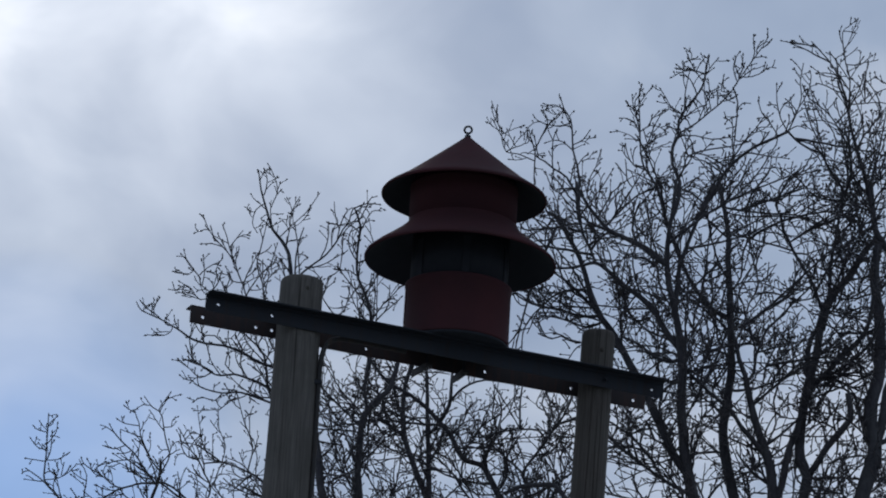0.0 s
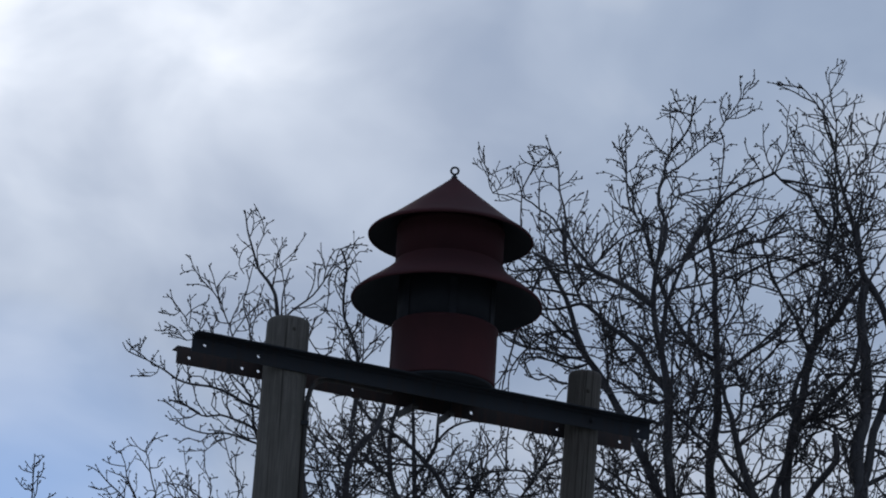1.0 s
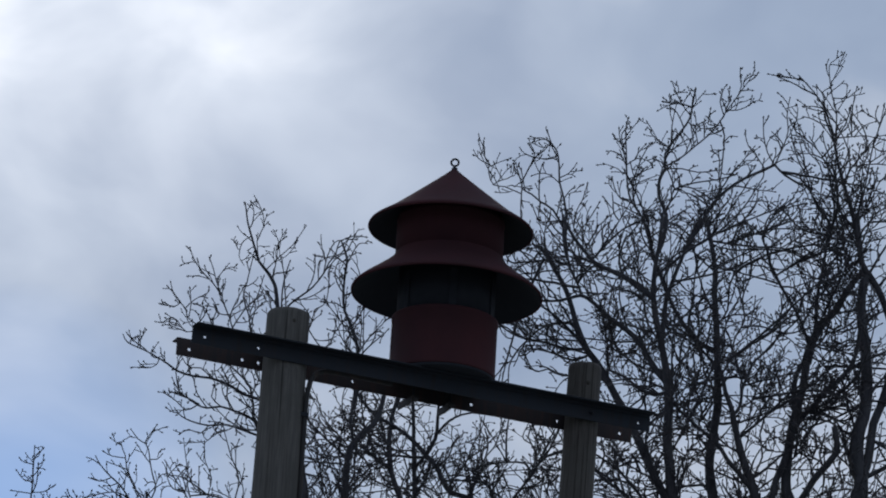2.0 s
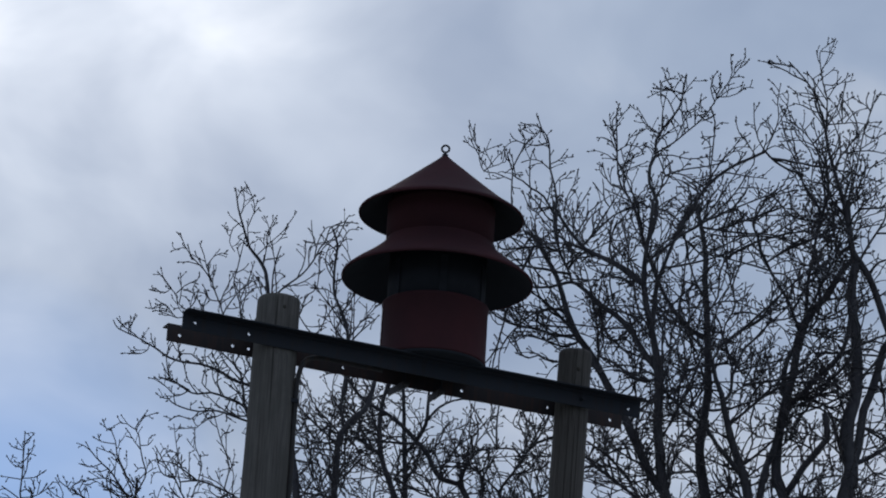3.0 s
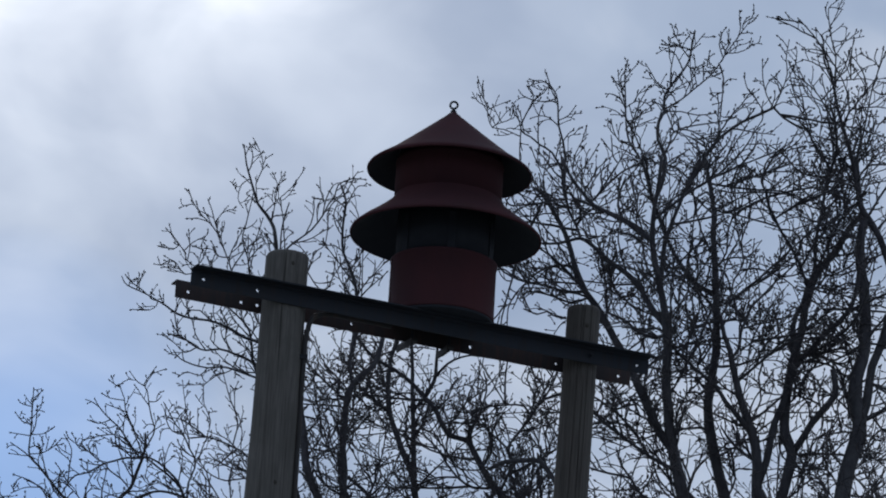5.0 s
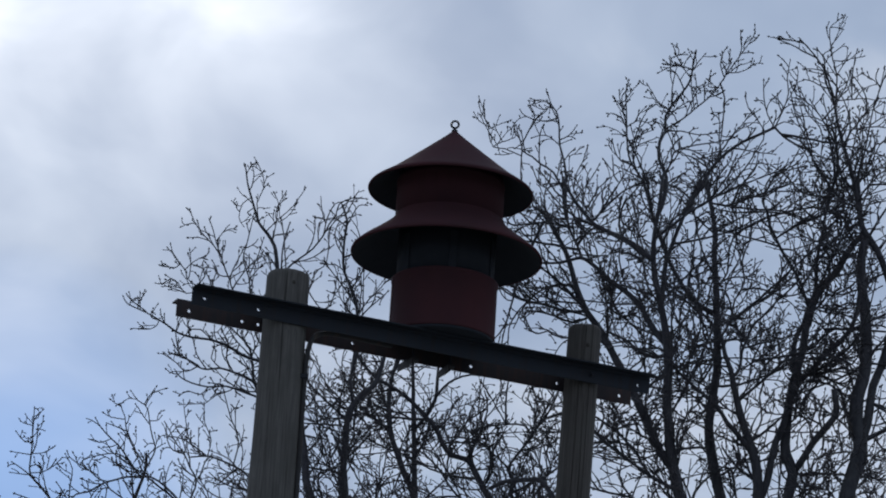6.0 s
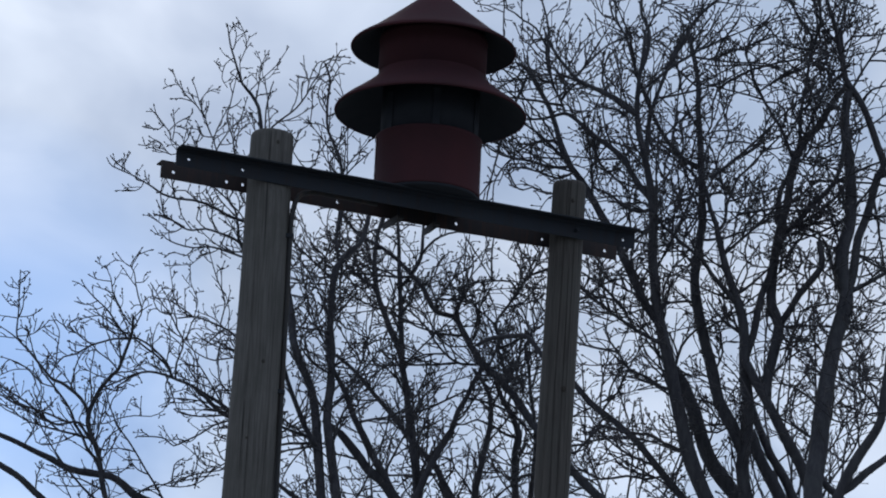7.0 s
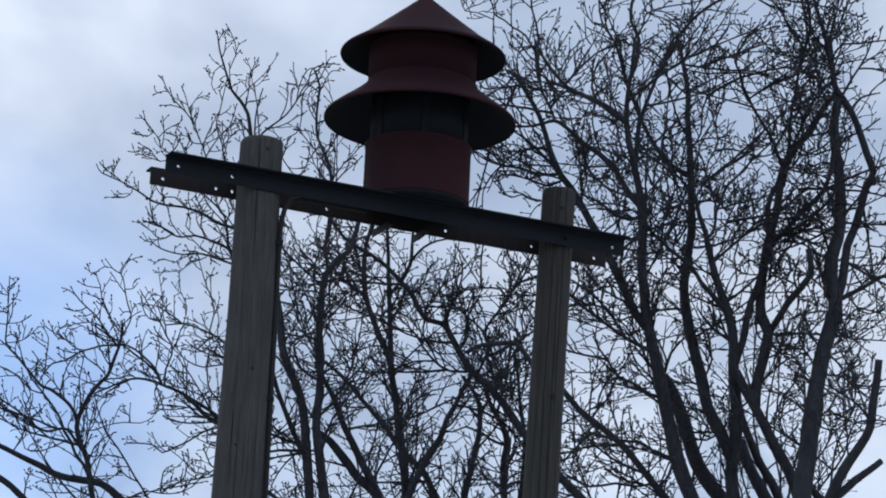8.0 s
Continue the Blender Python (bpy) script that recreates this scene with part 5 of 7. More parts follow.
limb(tree_b, 0.008, 0.0057, (3.29, 32.45, 11.86), (3.20, 32.46, 11.88), (3.16, 32.48, 11.80), (3.19, 32.50, 11.67))
limb(tree_b, 0.008, 0.0057, (3.23, 32.26, 11.25), (3.13, 32.23, 11.32), (3.08, 32.19, 11.44), (3.09, 32.15, 11.56))
limb(tree_b, 0.008, 0.0057, (3.19, 32.19, 11.01), (3.10, 32.13, 11.16), (3.03, 32.10, 11.23), (3.03, 32.05, 11.39))
tree_c = bare_tree(2.56, 34.46, (2.429, 34.600, 9.718), 0.085, TREE_LABELS["c"], 1.4)
limb(tree_c, 0.044, 0.0120, (2.43, 34.60, 9.72), (1.88, 34.90, 10.39), (1.68, 35.00, 10.63), (1.45, 35.12, 10.88), (1.25, 35.22, 11.13), (1.10, 35.30, 11.33), (0.99, 35.37, 11.51), (0.88, 35.43, 11.66), (0.73, 35.50, 11.82), (0.65, 35.54, 11.91), (0.57, 35.59, 12.05), (0.50, 35.64, 12.19), (0.43, 35.69, 12.31), (0.30, 35.70, 12.34), (0.22, 35.70, 12.43), (0.16, 35.70, 12.56), (0.07, 35.70, 12.65), (-0.06, 35.70, 12.78), (-0.20, 35.70, 12.88), (-0.34, 35.70, 12.95), (-0.45, 35.70, 13.04), (-0.55, 35.70, 13.17))
limb(tree_c, 0.019, 0.0096, (0.06, 35.70, 12.66), (0.13, 35.66, 12.79), (0.14, 35.63, 12.90), (0.14, 35.59, 13.04), (0.15, 35.56, 13.15))
limb(tree_c, 0.012, 0.0064, (0.13, 35.65, 12.81), (0.20, 35.62, 12.90), (0.28, 35.59, 12.96), (0.42, 35.55, 13.00), (0.58, 35.50, 12.97))
limb(tree_c, 0.014, 0.0064, (0.72, 35.51, 11.83), (0.77, 35.47, 11.94), (0.81, 35.44, 12.08), (0.76, 35.41, 12.18), (0.86, 35.37, 12.32), (0.93, 35.33, 12.45), (1.03, 35.29, 12.57), (1.12, 35.23, 12.76), (1.15, 35.20, 12.87))
limb(tree_c, 0.012, 0.0064, (0.69, 35.52, 11.87), (0.50, 35.49, 11.85), (0.37, 35.46, 11.92), (0.27, 35.43, 12.03), (0.20, 35.41, 12.13), (0.08, 35.38, 12.23), (-0.00, 35.36, 12.27))
limb(tree_c, 0.010, 0.0064, (0.37, 35.46, 11.92), (0.21, 35.50, 11.92), (0.07, 35.54, 11.87))
limb(tree_c, 0.010, 0.0054, (0.93, 35.33, 12.45), (0.87, 35.31, 12.52), (0.73, 35.28, 12.51), (0.55, 35.23, 12.46), (0.41, 35.20, 12.39), (0.32, 35.18, 12.41))
limb(tree_c, 0.010, 0.0054, (0.76, 35.41, 12.18), (0.68, 35.37, 12.24), (0.56, 35.32, 12.32), (0.43, 35.27, 12.42), (0.36, 35.24, 12.47))
limb(tree_c, 0.010, 0.0054, (0.72, 35.27, 12.51), (0.71, 35.32, 12.71), (0.72, 35.36, 12.89), (0.74, 35.38, 12.98))
limb(tree_c, 0.006, 0.0043, (0.72, 35.27, 12.51), (0.60, 35.35, 12.73), (0.50, 35.41, 12.90))
limb(tree_c, 0.008, 0.0043, (0.58, 35.59, 12.04), (0.44, 35.61, 12.03), (0.32, 35.64, 12.08), (0.23, 35.66, 12.18))
limb(tree_c, 0.010, 0.0064, (0.88, 35.43, 11.66), (0.97, 35.37, 11.90), (1.05, 35.33, 12.06), (1.11, 35.30, 12.17), (1.06, 35.27, 12.30), (1.14, 35.24, 12.40))
limb(tree_c, 0.010, 0.0043, (0.50, 35.64, 12.19), (0.46, 35.61, 12.33), (0.49, 35.59, 12.47), (0.44, 35.56, 12.60), (0.45, 35.53, 12.72))
limb(tree_c, 0.006, 0.0043, (1.03, 35.29, 12.57), (1.12, 35.27, 12.60), (1.17, 35.26, 12.62))
limb(tree_c, 0.006, 0.0043, (0.86, 35.36, 12.33), (0.91, 35.35, 12.22), (0.96, 35.33, 12.10), (0.98, 35.31, 11.97))
limb(tree_c, 0.006, 0.0043, (0.30, 35.70, 12.34), (0.38, 35.66, 12.43), (0.51, 35.61, 12.50), (0.74, 35.53, 12.51), (0.97, 35.46, 12.52), (1.11, 35.41, 12.50))
limb(tree_c, 0.010, 0.0043, (0.16, 35.70, 12.56), (0.25, 35.68, 12.65), (0.29, 35.65, 12.77), (0.36, 35.63, 12.84))
limb(tree_c, 0.009, 0.0062, (0.57, 35.59, 12.05), (0.64, 35.56, 12.18), (0.62, 35.53, 12.31), (0.67, 35.49, 12.45), (0.64, 35.46, 12.58))
limb(tree_c, 0.009, 0.0062, (0.43, 35.69, 12.31), (0.49, 35.70, 12.45), (0.57, 35.70, 12.75), (0.54, 35.70, 12.90))
limb(tree_c, 0.009, 0.0062, (0.73, 35.50, 11.82), (0.67, 35.55, 11.98), (0.71, 35.59, 12.14), (0.66, 35.63, 12.30))
limb(tree_c, 0.009, 0.0062, (0.22, 35.70, 12.43), (0.33, 35.67, 12.48), (0.41, 35.63, 12.62), (0.55, 35.58, 12.71))
limb(tree_c, 0.009, 0.0062, (0.93, 35.33, 12.45), (0.96, 35.36, 12.62), (0.89, 35.39, 12.77), (0.92, 35.42, 12.90))
limb(tree_c, 0.009, 0.0062, (0.86, 35.37, 12.32), (1.00, 35.42, 12.39), (1.09, 35.47, 12.56), (1.15, 35.50, 12.62))
tree_d = bare_tree(0.37, 35.34, (0.210, 35.200, 9.650), 0.085, TREE_LABELS["d"], 1.35)
limb(tree_d, 0.059, 0.0241, (0.21, 35.20, 9.65), (0.15, 35.02, 10.33), (0.07, 34.98, 10.47), (-0.01, 34.94, 10.59), (-0.09, 34.91, 10.68), (-0.20, 34.88, 10.75), (-0.27, 34.85, 10.84), (-0.36, 34.82, 10.94), (-0.44, 34.79, 11.02), (-0.51, 34.77, 11.06), (-0.58, 34.75, 11.12))
limb(tree_d, 0.035, 0.0147, (-0.01, 34.94, 10.60), (-0.08, 34.89, 10.72), (-0.16, 34.84, 10.84), (-0.23, 34.79, 10.96), (-0.29, 34.75, 11.06), (-0.35, 34.70, 11.16), (-0.40, 34.65, 11.29), (-0.46, 34.61, 11.39), (-0.52, 34.57, 11.48), (-0.58, 34.53, 11.57))
limb(tree_d, 0.048, 0.0122, (0.21, 35.20, 9.65), (0.19, 35.46, 10.45), (0.21, 35.54, 10.69), (0.19, 35.60, 10.87), (0.16, 35.68, 11.13), (0.11, 35.77, 11.39), (0.08, 35.85, 11.65), (0.03, 35.93, 11.91), (0.01, 36.00, 12.13), (-0.01, 36.10, 12.45), (-0.03, 36.18, 12.72), (-0.05, 36.27, 12.99), (-0.07, 36.30, 13.25), (-0.09, 36.30, 13.40))
limb(tree_d, 0.029, 0.0147, (0.01, 35.98, 12.06), (-0.02, 36.00, 12.13), (-0.08, 36.02, 12.25), (-0.13, 36.05, 12.38), (-0.19, 36.08, 12.53), (-0.23, 36.10, 12.66), (-0.25, 36.14, 12.84), (-0.25, 36.17, 12.99), (-0.24, 36.19, 13.13), (-0.21, 36.22, 13.27), (-0.20, 36.24, 13.38))
limb(tree_d, 0.012, 0.0066, (-0.23, 36.10, 12.64), (-0.33, 36.06, 12.69), (-0.39, 36.03, 12.78), (-0.41, 35.99, 12.89), (-0.48, 35.95, 12.97), (-0.59, 35.90, 13.07))
limb(tree_d, 0.015, 0.0098, (-0.02, 36.17, 12.68), (0.02, 36.16, 12.74), (0.07, 36.15, 12.80))
limb(tree_d, 0.035, 0.0171, (0.21, 35.20, 9.65), (0.15, 35.36, 10.48), (0.21, 35.41, 10.73), (0.28, 35.45, 10.93), (0.36, 35.49, 11.11), (0.45, 35.53, 11.29), (0.50, 35.56, 11.47), (0.56, 35.59, 11.59), (0.61, 35.62, 11.73), (0.68, 35.64, 11.86))
limb(tree_d, 0.012, 0.0066, (-0.31, 34.73, 11.10), (-0.17, 34.77, 11.15), (-0.04, 34.81, 11.19), (0.07, 34.85, 11.28))
limb(tree_d, 0.012, 0.0066, (-0.25, 34.86, 10.82), (-0.36, 34.82, 10.84), (-0.47, 34.78, 10.85))
limb(tree_d, 0.010, 0.0055, (0.02, 34.96, 10.54), (-0.09, 34.94, 10.53), (-0.23, 34.91, 10.55), (-0.41, 34.87, 10.56))
limb(tree_d, 0.010, 0.0055, (0.13, 35.01, 10.37), (-0.06, 35.07, 10.39), (-0.18, 35.11, 10.43), (-0.38, 35.18, 10.42))
limb(tree_d, 0.007, 0.0044, (-0.01, 36.11, 12.47), (-0.13, 36.14, 12.49), (-0.27, 36.18, 12.47), (-0.49, 36.24, 12.46), (-0.52, 36.26, 12.57))
limb(tree_d, 0.007, 0.0044, (-0.11, 36.04, 12.32), (-0.02, 36.09, 12.49), (0.07, 36.13, 12.61), (0.11, 36.18, 12.78))
limb(tree_d, 0.007, 0.0044, (-0.24, 36.13, 12.79), (-0.34, 36.09, 12.85), (-0.46, 36.05, 12.81), (-0.53, 36.03, 12.79))
limb(tree_d, 0.007, 0.0044, (-0.23, 36.11, 12.69), (-0.15, 36.15, 12.80), (-0.11, 36.19, 12.94), (-0.09, 36.23, 13.08))
limb(tree_d, 0.012, 0.0066, (0.56, 35.59, 11.59), (0.67, 35.56, 11.57), (0.75, 35.53, 11.47), (0.77, 35.50, 11.37))
limb(tree_d, 0.009, 0.0063, (-0.25, 36.14, 12.84), (-0.35, 36.18, 13.00), (-0.33, 36.21, 13.16), (-0.41, 36.24, 13.32))
limb(tree_d, 0.009, 0.0063, (-0.01, 36.10, 12.45), (0.08, 36.15, 12.57), (0.09, 36.20, 12.73), (0.16, 36.24, 12.87))
limb(tree_d, 0.009, 0.0063, (0.00, 36.04, 12.23), (-0.08, 36.08, 12.44), (-0.07, 36.10, 12.59), (-0.12, 36.13, 12.75))
limb(tree_d, 0.009, 0.0063, (0.11, 35.77, 11.39), (0.19, 35.73, 11.53), (0.17, 35.70, 11.66), (0.23, 35.67, 11.80), (0.20, 35.64, 11.93))
limb(tree_d, 0.009, 0.0063, (0.08, 35.85, 11.65), (-0.01, 35.83, 11.78), (-0.06, 35.80, 11.92), (-0.15, 35.78, 12.01))
tree_e = bare_tree(-0.41, 33.91, (-0.451, 34.000, 9.475), 0.1, TREE_LABELS["e"], 1.55)
limb(tree_e, 0.046, 0.0051, (-0.45, 34.00, 9.47), (-0.53, 34.21, 10.10), (-0.57, 34.35, 10.50), (-0.62, 34.48, 10.90), (-0.66, 34.58, 11.21), (-0.72, 34.65, 11.41), (-0.79, 34.70, 11.56), (-0.86, 34.77, 11.77), (-0.89, 34.86, 12.03), (-0.96, 34.96, 12.34), (-1.05, 35.07, 12.71), (-1.13, 35.10, 13.05), (-1.20, 35.10, 13.34), (-1.23, 35.10, 13.64), (-1.25, 35.10, 13.77), (-1.27, 35.10, 13.85), (-1.33, 35.10, 13.95), (-1.41, 35.10, 14.04), (-1.45, 35.10, 14.14), (-1.49, 35.10, 14.26), (-1.53, 35.10, 14.38), (-1.56, 35.10, 14.53))
limb(tree_e, 0.046, 0.0189, (-0.45, 34.00, 9.47), (-0.41, 34.21, 10.10), (-0.46, 34.34, 10.51), (-0.51, 34.43, 10.80), (-0.55, 34.51, 11.06), (-0.54, 34.59, 11.31), (-0.54, 34.66, 11.52), (-0.57, 34.74, 11.77), (-0.57, 34.82, 12.03), (-0.57, 34.88, 12.24), (-0.56, 34.93, 12.41), (-0.52, 34.96, 12.50), (-0.46, 35.00, 12.60), (-0.38, 35.03, 12.68), (-0.34, 35.07, 12.78), (-0.31, 35.10, 12.95))
limb(tree_e, 0.026, 0.0142, (-0.61, 34.44, 10.79), (-0.72, 34.38, 10.96), (-0.80, 34.32, 11.13), (-0.87, 34.26, 11.28), (-0.92, 34.22, 11.42), (-0.98, 34.17, 11.56))
limb(tree_e, 0.014, 0.0095, (-0.53, 34.95, 12.48), (-0.56, 34.99, 12.66), (-0.56, 35.03, 12.82), (-0.54, 35.09, 13.08), (-0.55, 35.10, 13.29), (-0.57, 35.10, 13.42), (-0.62, 35.10, 13.54), (-0.68, 35.10, 13.66), (-0.70, 35.10, 13.81), (-0.70, 35.10, 13.96), (-0.69, 35.10, 14.11), (-0.74, 35.10, 14.25))
limb(tree_e, 0.007, 0.0042, (-0.55, 34.94, 12.43), (-0.65, 34.91, 12.53), (-0.75, 34.89, 12.62), (-0.84, 34.87, 12.75), (-0.90, 34.86, 12.84))
limb(tree_e, 0.012, 0.0063, (-0.54, 34.64, 11.47), (-0.64, 34.62, 11.51), (-0.73, 34.60, 11.58), (-0.80, 34.57, 11.68))
limb(tree_e, 0.012, 0.0063, (-0.62, 34.44, 10.82), (-0.74, 34.40, 10.78), (-0.84, 34.37, 10.75), (-0.93, 34.34, 10.70))
limb(tree_e, 0.014, 0.0095, (-0.65, 34.42, 10.87), (-0.79, 34.38, 10.90), (-0.90, 34.35, 10.93), (-0.97, 34.33, 10.95))
limb(tree_e, 0.023, 0.0142, (-0.55, 34.27, 10.26), (-0.75, 34.23, 10.33), (-0.84, 34.21, 10.39), (-0.95, 34.19, 10.46))
limb(tree_e, 0.009, 0.0063, (-0.54, 34.25, 10.22), (-0.79, 34.18, 10.22), (-0.93, 34.14, 10.23))
limb(tree_e, 0.014, 0.0042, (-1.06, 35.08, 12.73), (-1.26, 35.00, 12.80), (-1.43, 34.94, 12.83), (-1.52, 34.91, 12.87), (-1.61, 34.87, 12.90), (-1.73, 34.83, 12.92), (-1.86, 34.78, 12.91), (-1.98, 34.74, 12.93), (-2.07, 34.71, 12.98), (-2.14, 34.68, 13.01), (-2.25, 34.63, 13.05), (-2.39, 34.58, 13.09), (-2.43, 34.56, 13.14))
limb(tree_e, 0.005, 0.0038, (-2.14, 34.68, 13.01), (-2.15, 34.67, 12.96), (-2.20, 34.66, 12.92), (-2.28, 34.65, 12.91))
limb(tree_e, 0.005, 0.0038, (-2.31, 34.61, 13.07), (-2.31, 34.60, 13.12), (-2.30, 34.59, 13.18))
limb(tree_e, 0.005, 0.0038, (-2.09, 34.70, 12.99), (-2.12, 34.68, 13.04), (-2.13, 34.66, 13.08))
limb(tree_e, 0.014, 0.0053, (-1.02, 35.02, 12.55), (-1.32, 35.10, 12.60), (-1.37, 35.10, 12.80), (-1.40, 35.10, 12.94), (-1.47, 35.10, 13.03), (-1.59, 35.10, 13.13), (-1.68, 35.10, 13.21))
limb(tree_e, 0.012, 0.0042, (-1.07, 35.04, 12.56), (-1.28, 35.10, 12.62), (-1.40, 35.10, 12.70), (-1.52, 35.10, 12.74), (-1.63, 35.10, 12.77), (-1.74, 35.10, 12.75), (-1.82, 35.10, 12.77), (-1.89, 35.10, 12.82), (-1.98, 35.10, 12.88), (-2.04, 35.10, 12.98))
limb(tree_e, 0.006, 0.0042, (-1.89, 35.10, 12.82), (-1.96, 35.10, 12.84), (-2.05, 35.10, 12.87))
limb(tree_e, 0.006, 0.0042, (-1.98, 35.10, 12.88), (-2.02, 35.10, 13.05), (-1.99, 35.10, 13.18))
limb(tree_e, 0.012, 0.0042, (-0.98, 34.98, 12.40), (-1.34, 34.86, 12.48), (-1.56, 34.79, 12.52), (-1.70, 34.74, 12.49), (-1.83, 34.70, 12.50), (-1.92, 34.67, 12.53), (-1.97, 34.65, 12.58))
limb(tree_e, 0.009, 0.0042, (-1.14, 35.10, 13.10), (-1.34, 35.10, 13.28), (-1.43, 35.10, 13.42), (-1.46, 35.10, 13.57), (-1.52, 35.10, 13.72), (-1.50, 35.10, 13.84), (-1.48, 35.10, 13.97), (-1.46, 35.10, 14.11))
limb(tree_e, 0.009, 0.0042, (-1.29, 35.10, 13.23), (-1.51, 35.10, 13.35), (-1.59, 35.10, 13.46), (-1.61, 35.10, 13.56), (-1.57, 35.10, 13.69), (-1.52, 35.10, 13.81))
limb(tree_e, 0.006, 0.0042, (-1.61, 35.10, 13.52), (-1.66, 35.10, 13.63), (-1.70, 35.10, 13.73), (-1.75, 35.10, 13.85), (-1.78, 35.10, 13.95), (-1.82, 35.10, 14.04))
limb(tree_e, 0.006, 0.0038, (-1.71, 35.10, 13.74), (-1.77, 35.09, 13.82), (-1.87, 35.07, 13.91), (-1.94, 35.05, 14.00), (-1.98, 35.04, 14.09))
limb(tree_e, 0.006, 0.0038, (-1.48, 35.10, 13.33), (-1.72, 35.10, 13.37), (-1.88, 35.10, 13.46), (-1.96, 35.10, 13.52), (-1.98, 35.10, 13.59), (-2.03, 35.10, 13.64), (-2.09, 35.10, 13.71), (-2.12, 35.10, 13.80))
limb(tree_e, 0.005, 0.0038, (-1.98, 35.10, 13.60), (-1.92, 35.10, 13.67), (-1.84, 35.10, 13.72))
limb(tree_e, 0.005, 0.0038, (-1.95, 35.10, 13.52), (-1.94, 35.10, 13.63), (-1.96, 35.10, 13.76))
limb(tree_e, 0.005, 0.0038, (-1.83, 35.10, 13.43), (-1.96, 35.10, 13.39), (-2.03, 35.10, 13.47), (-2.13, 35.10, 13.53))
limb(tree_e, 0.005, 0.0038, (-1.95, 35.10, 13.39), (-2.07, 35.08, 13.42), (-2.13, 35.06, 13.43))
limb(tree_e, 0.005, 0.0038, (-1.80, 35.08, 13.85), (-1.89, 35.07, 13.87), (-1.97, 35.06, 13.86))
limb(tree_e, 0.005, 0.0038, (-1.75, 35.10, 13.86), (-1.70, 35.10, 13.94), (-1.66, 35.10, 14.00))
limb(tree_e, 0.005, 0.0038, (-1.92, 35.06, 13.98), (-1.96, 35.04, 13.98), (-1.98, 35.04, 13.97))
limb(tree_e, 0.009, 0.0053, (-1.20, 35.10, 13.34), (-1.20, 35.10, 13.68), (-1.20, 35.10, 13.83), (-1.18, 35.10, 13.97), (-1.16, 35.10, 14.05))
limb(tree_e, 0.009, 0.0042, (-1.20, 35.10, 13.54), (-1.14, 35.06, 13.66), (-1.04, 35.02, 13.74), (-0.95, 34.99, 13.81), (-0.87, 34.95, 13.92), (-0.83, 34.92, 14.01), (-0.78, 34.90, 14.08), (-0.76, 34.87, 14.17), (-0.65, 34.84, 14.22), (-0.55, 34.81, 14.21))
limb(tree_e, 0.006, 0.0042, (-1.17, 35.10, 13.24), (-0.96, 34.99, 13.44), (-0.94, 34.96, 13.53), (-0.89, 34.92, 13.61), (-0.83, 34.90, 13.66), (-0.82, 34.84, 13.81), (-0.82, 34.80, 13.92))
limb(tree_e, 0.006, 0.0042, (-0.68, 35.10, 13.67), (-0.75, 35.10, 13.72), (-0.82, 35.10, 13.72))
limb(tree_e, 0.006, 0.0042, (-0.96, 34.99, 13.44), (-0.89, 35.03, 13.35), (-0.83, 35.05, 13.31), (-0.78, 35.07, 13.35))
limb(tree_e, 0.006, 0.0042, (-0.78, 35.07, 13.35), (-0.75, 35.08, 13.46), (-0.74, 35.10, 13.61))
limb(tree_e, 0.005, 0.0038, (-1.35, 35.10, 13.97), (-1.25, 35.07, 14.08), (-1.14, 35.05, 14.19), (-1.05, 35.02, 14.34))
limb(tree_e, 0.005, 0.0038, (-1.41, 35.10, 14.04), (-1.44, 35.06, 14.20), (-1.39, 35.02, 14.33), (-1.42, 34.99, 14.45), (-1.48, 34.96, 14.55))
limb(tree_e, 0.005, 0.0038, (-1.29, 35.10, 13.87), (-1.27, 35.07, 14.04), (-1.26, 35.05, 14.19), (-1.21, 35.03, 14.30))
limb(tree_e, 0.005, 0.0038, (-1.49, 35.10, 14.26), (-1.56, 35.10, 14.20), (-1.58, 35.10, 14.08), (-1.54, 35.10, 14.01))
limb(tree_e, 0.006, 0.0038, (-0.87, 34.95, 13.92), (-0.85, 34.90, 14.05), (-0.80, 34.86, 14.16), (-0.74, 34.84, 14.18))
limb(tree_e, 0.006, 0.0038, (-0.69, 35.10, 14.06), (-0.65, 35.07, 14.15), (-0.60, 35.04, 14.23), (-0.54, 35.02, 14.23))
limb(tree_e, 0.006, 0.0038, (-1.51, 35.10, 13.72), (-1.46, 35.06, 13.61), (-1.42, 35.02, 13.47))
limb(tree_e, 0.005, 0.0038, (-1.45, 35.10, 13.55), (-1.36, 35.05, 13.66), (-1.29, 35.03, 13.68))
limb(tree_e, 0.005, 0.0038, (-1.45, 35.05, 13.58), (-1.39, 35.00, 13.74), (-1.36, 34.97, 13.86))
limb(tree_e, 0.009, 0.0042, (-0.86, 34.78, 11.79), (-0.80, 34.80, 11.90), (-0.74, 34.82, 12.02), (-0.77, 34.84, 12.17), (-0.74, 34.86, 12.32))
limb(tree_e, 0.006, 0.0042, (-0.56, 34.72, 11.72), (-0.66, 34.77, 11.87), (-0.76, 34.80, 11.95), (-0.83, 34.83, 12.02))
limb(tree_e, 0.009, 0.0042, (-0.54, 34.66, 11.52), (-0.41, 34.72, 11.63), (-0.33, 34.75, 11.67), (-0.27, 34.78, 11.75))
limb(tree_e, 0.006, 0.0042, (-0.73, 34.65, 11.42), (-0.81, 34.61, 11.63), (-0.77, 34.59, 11.76))
limb(tree_e, 0.006, 0.0042, (-0.57, 34.86, 12.19), (-0.50, 34.85, 12.14), (-0.47, 34.83, 12.02), (-0.39, 34.81, 11.88), (-0.36, 34.79, 11.75))
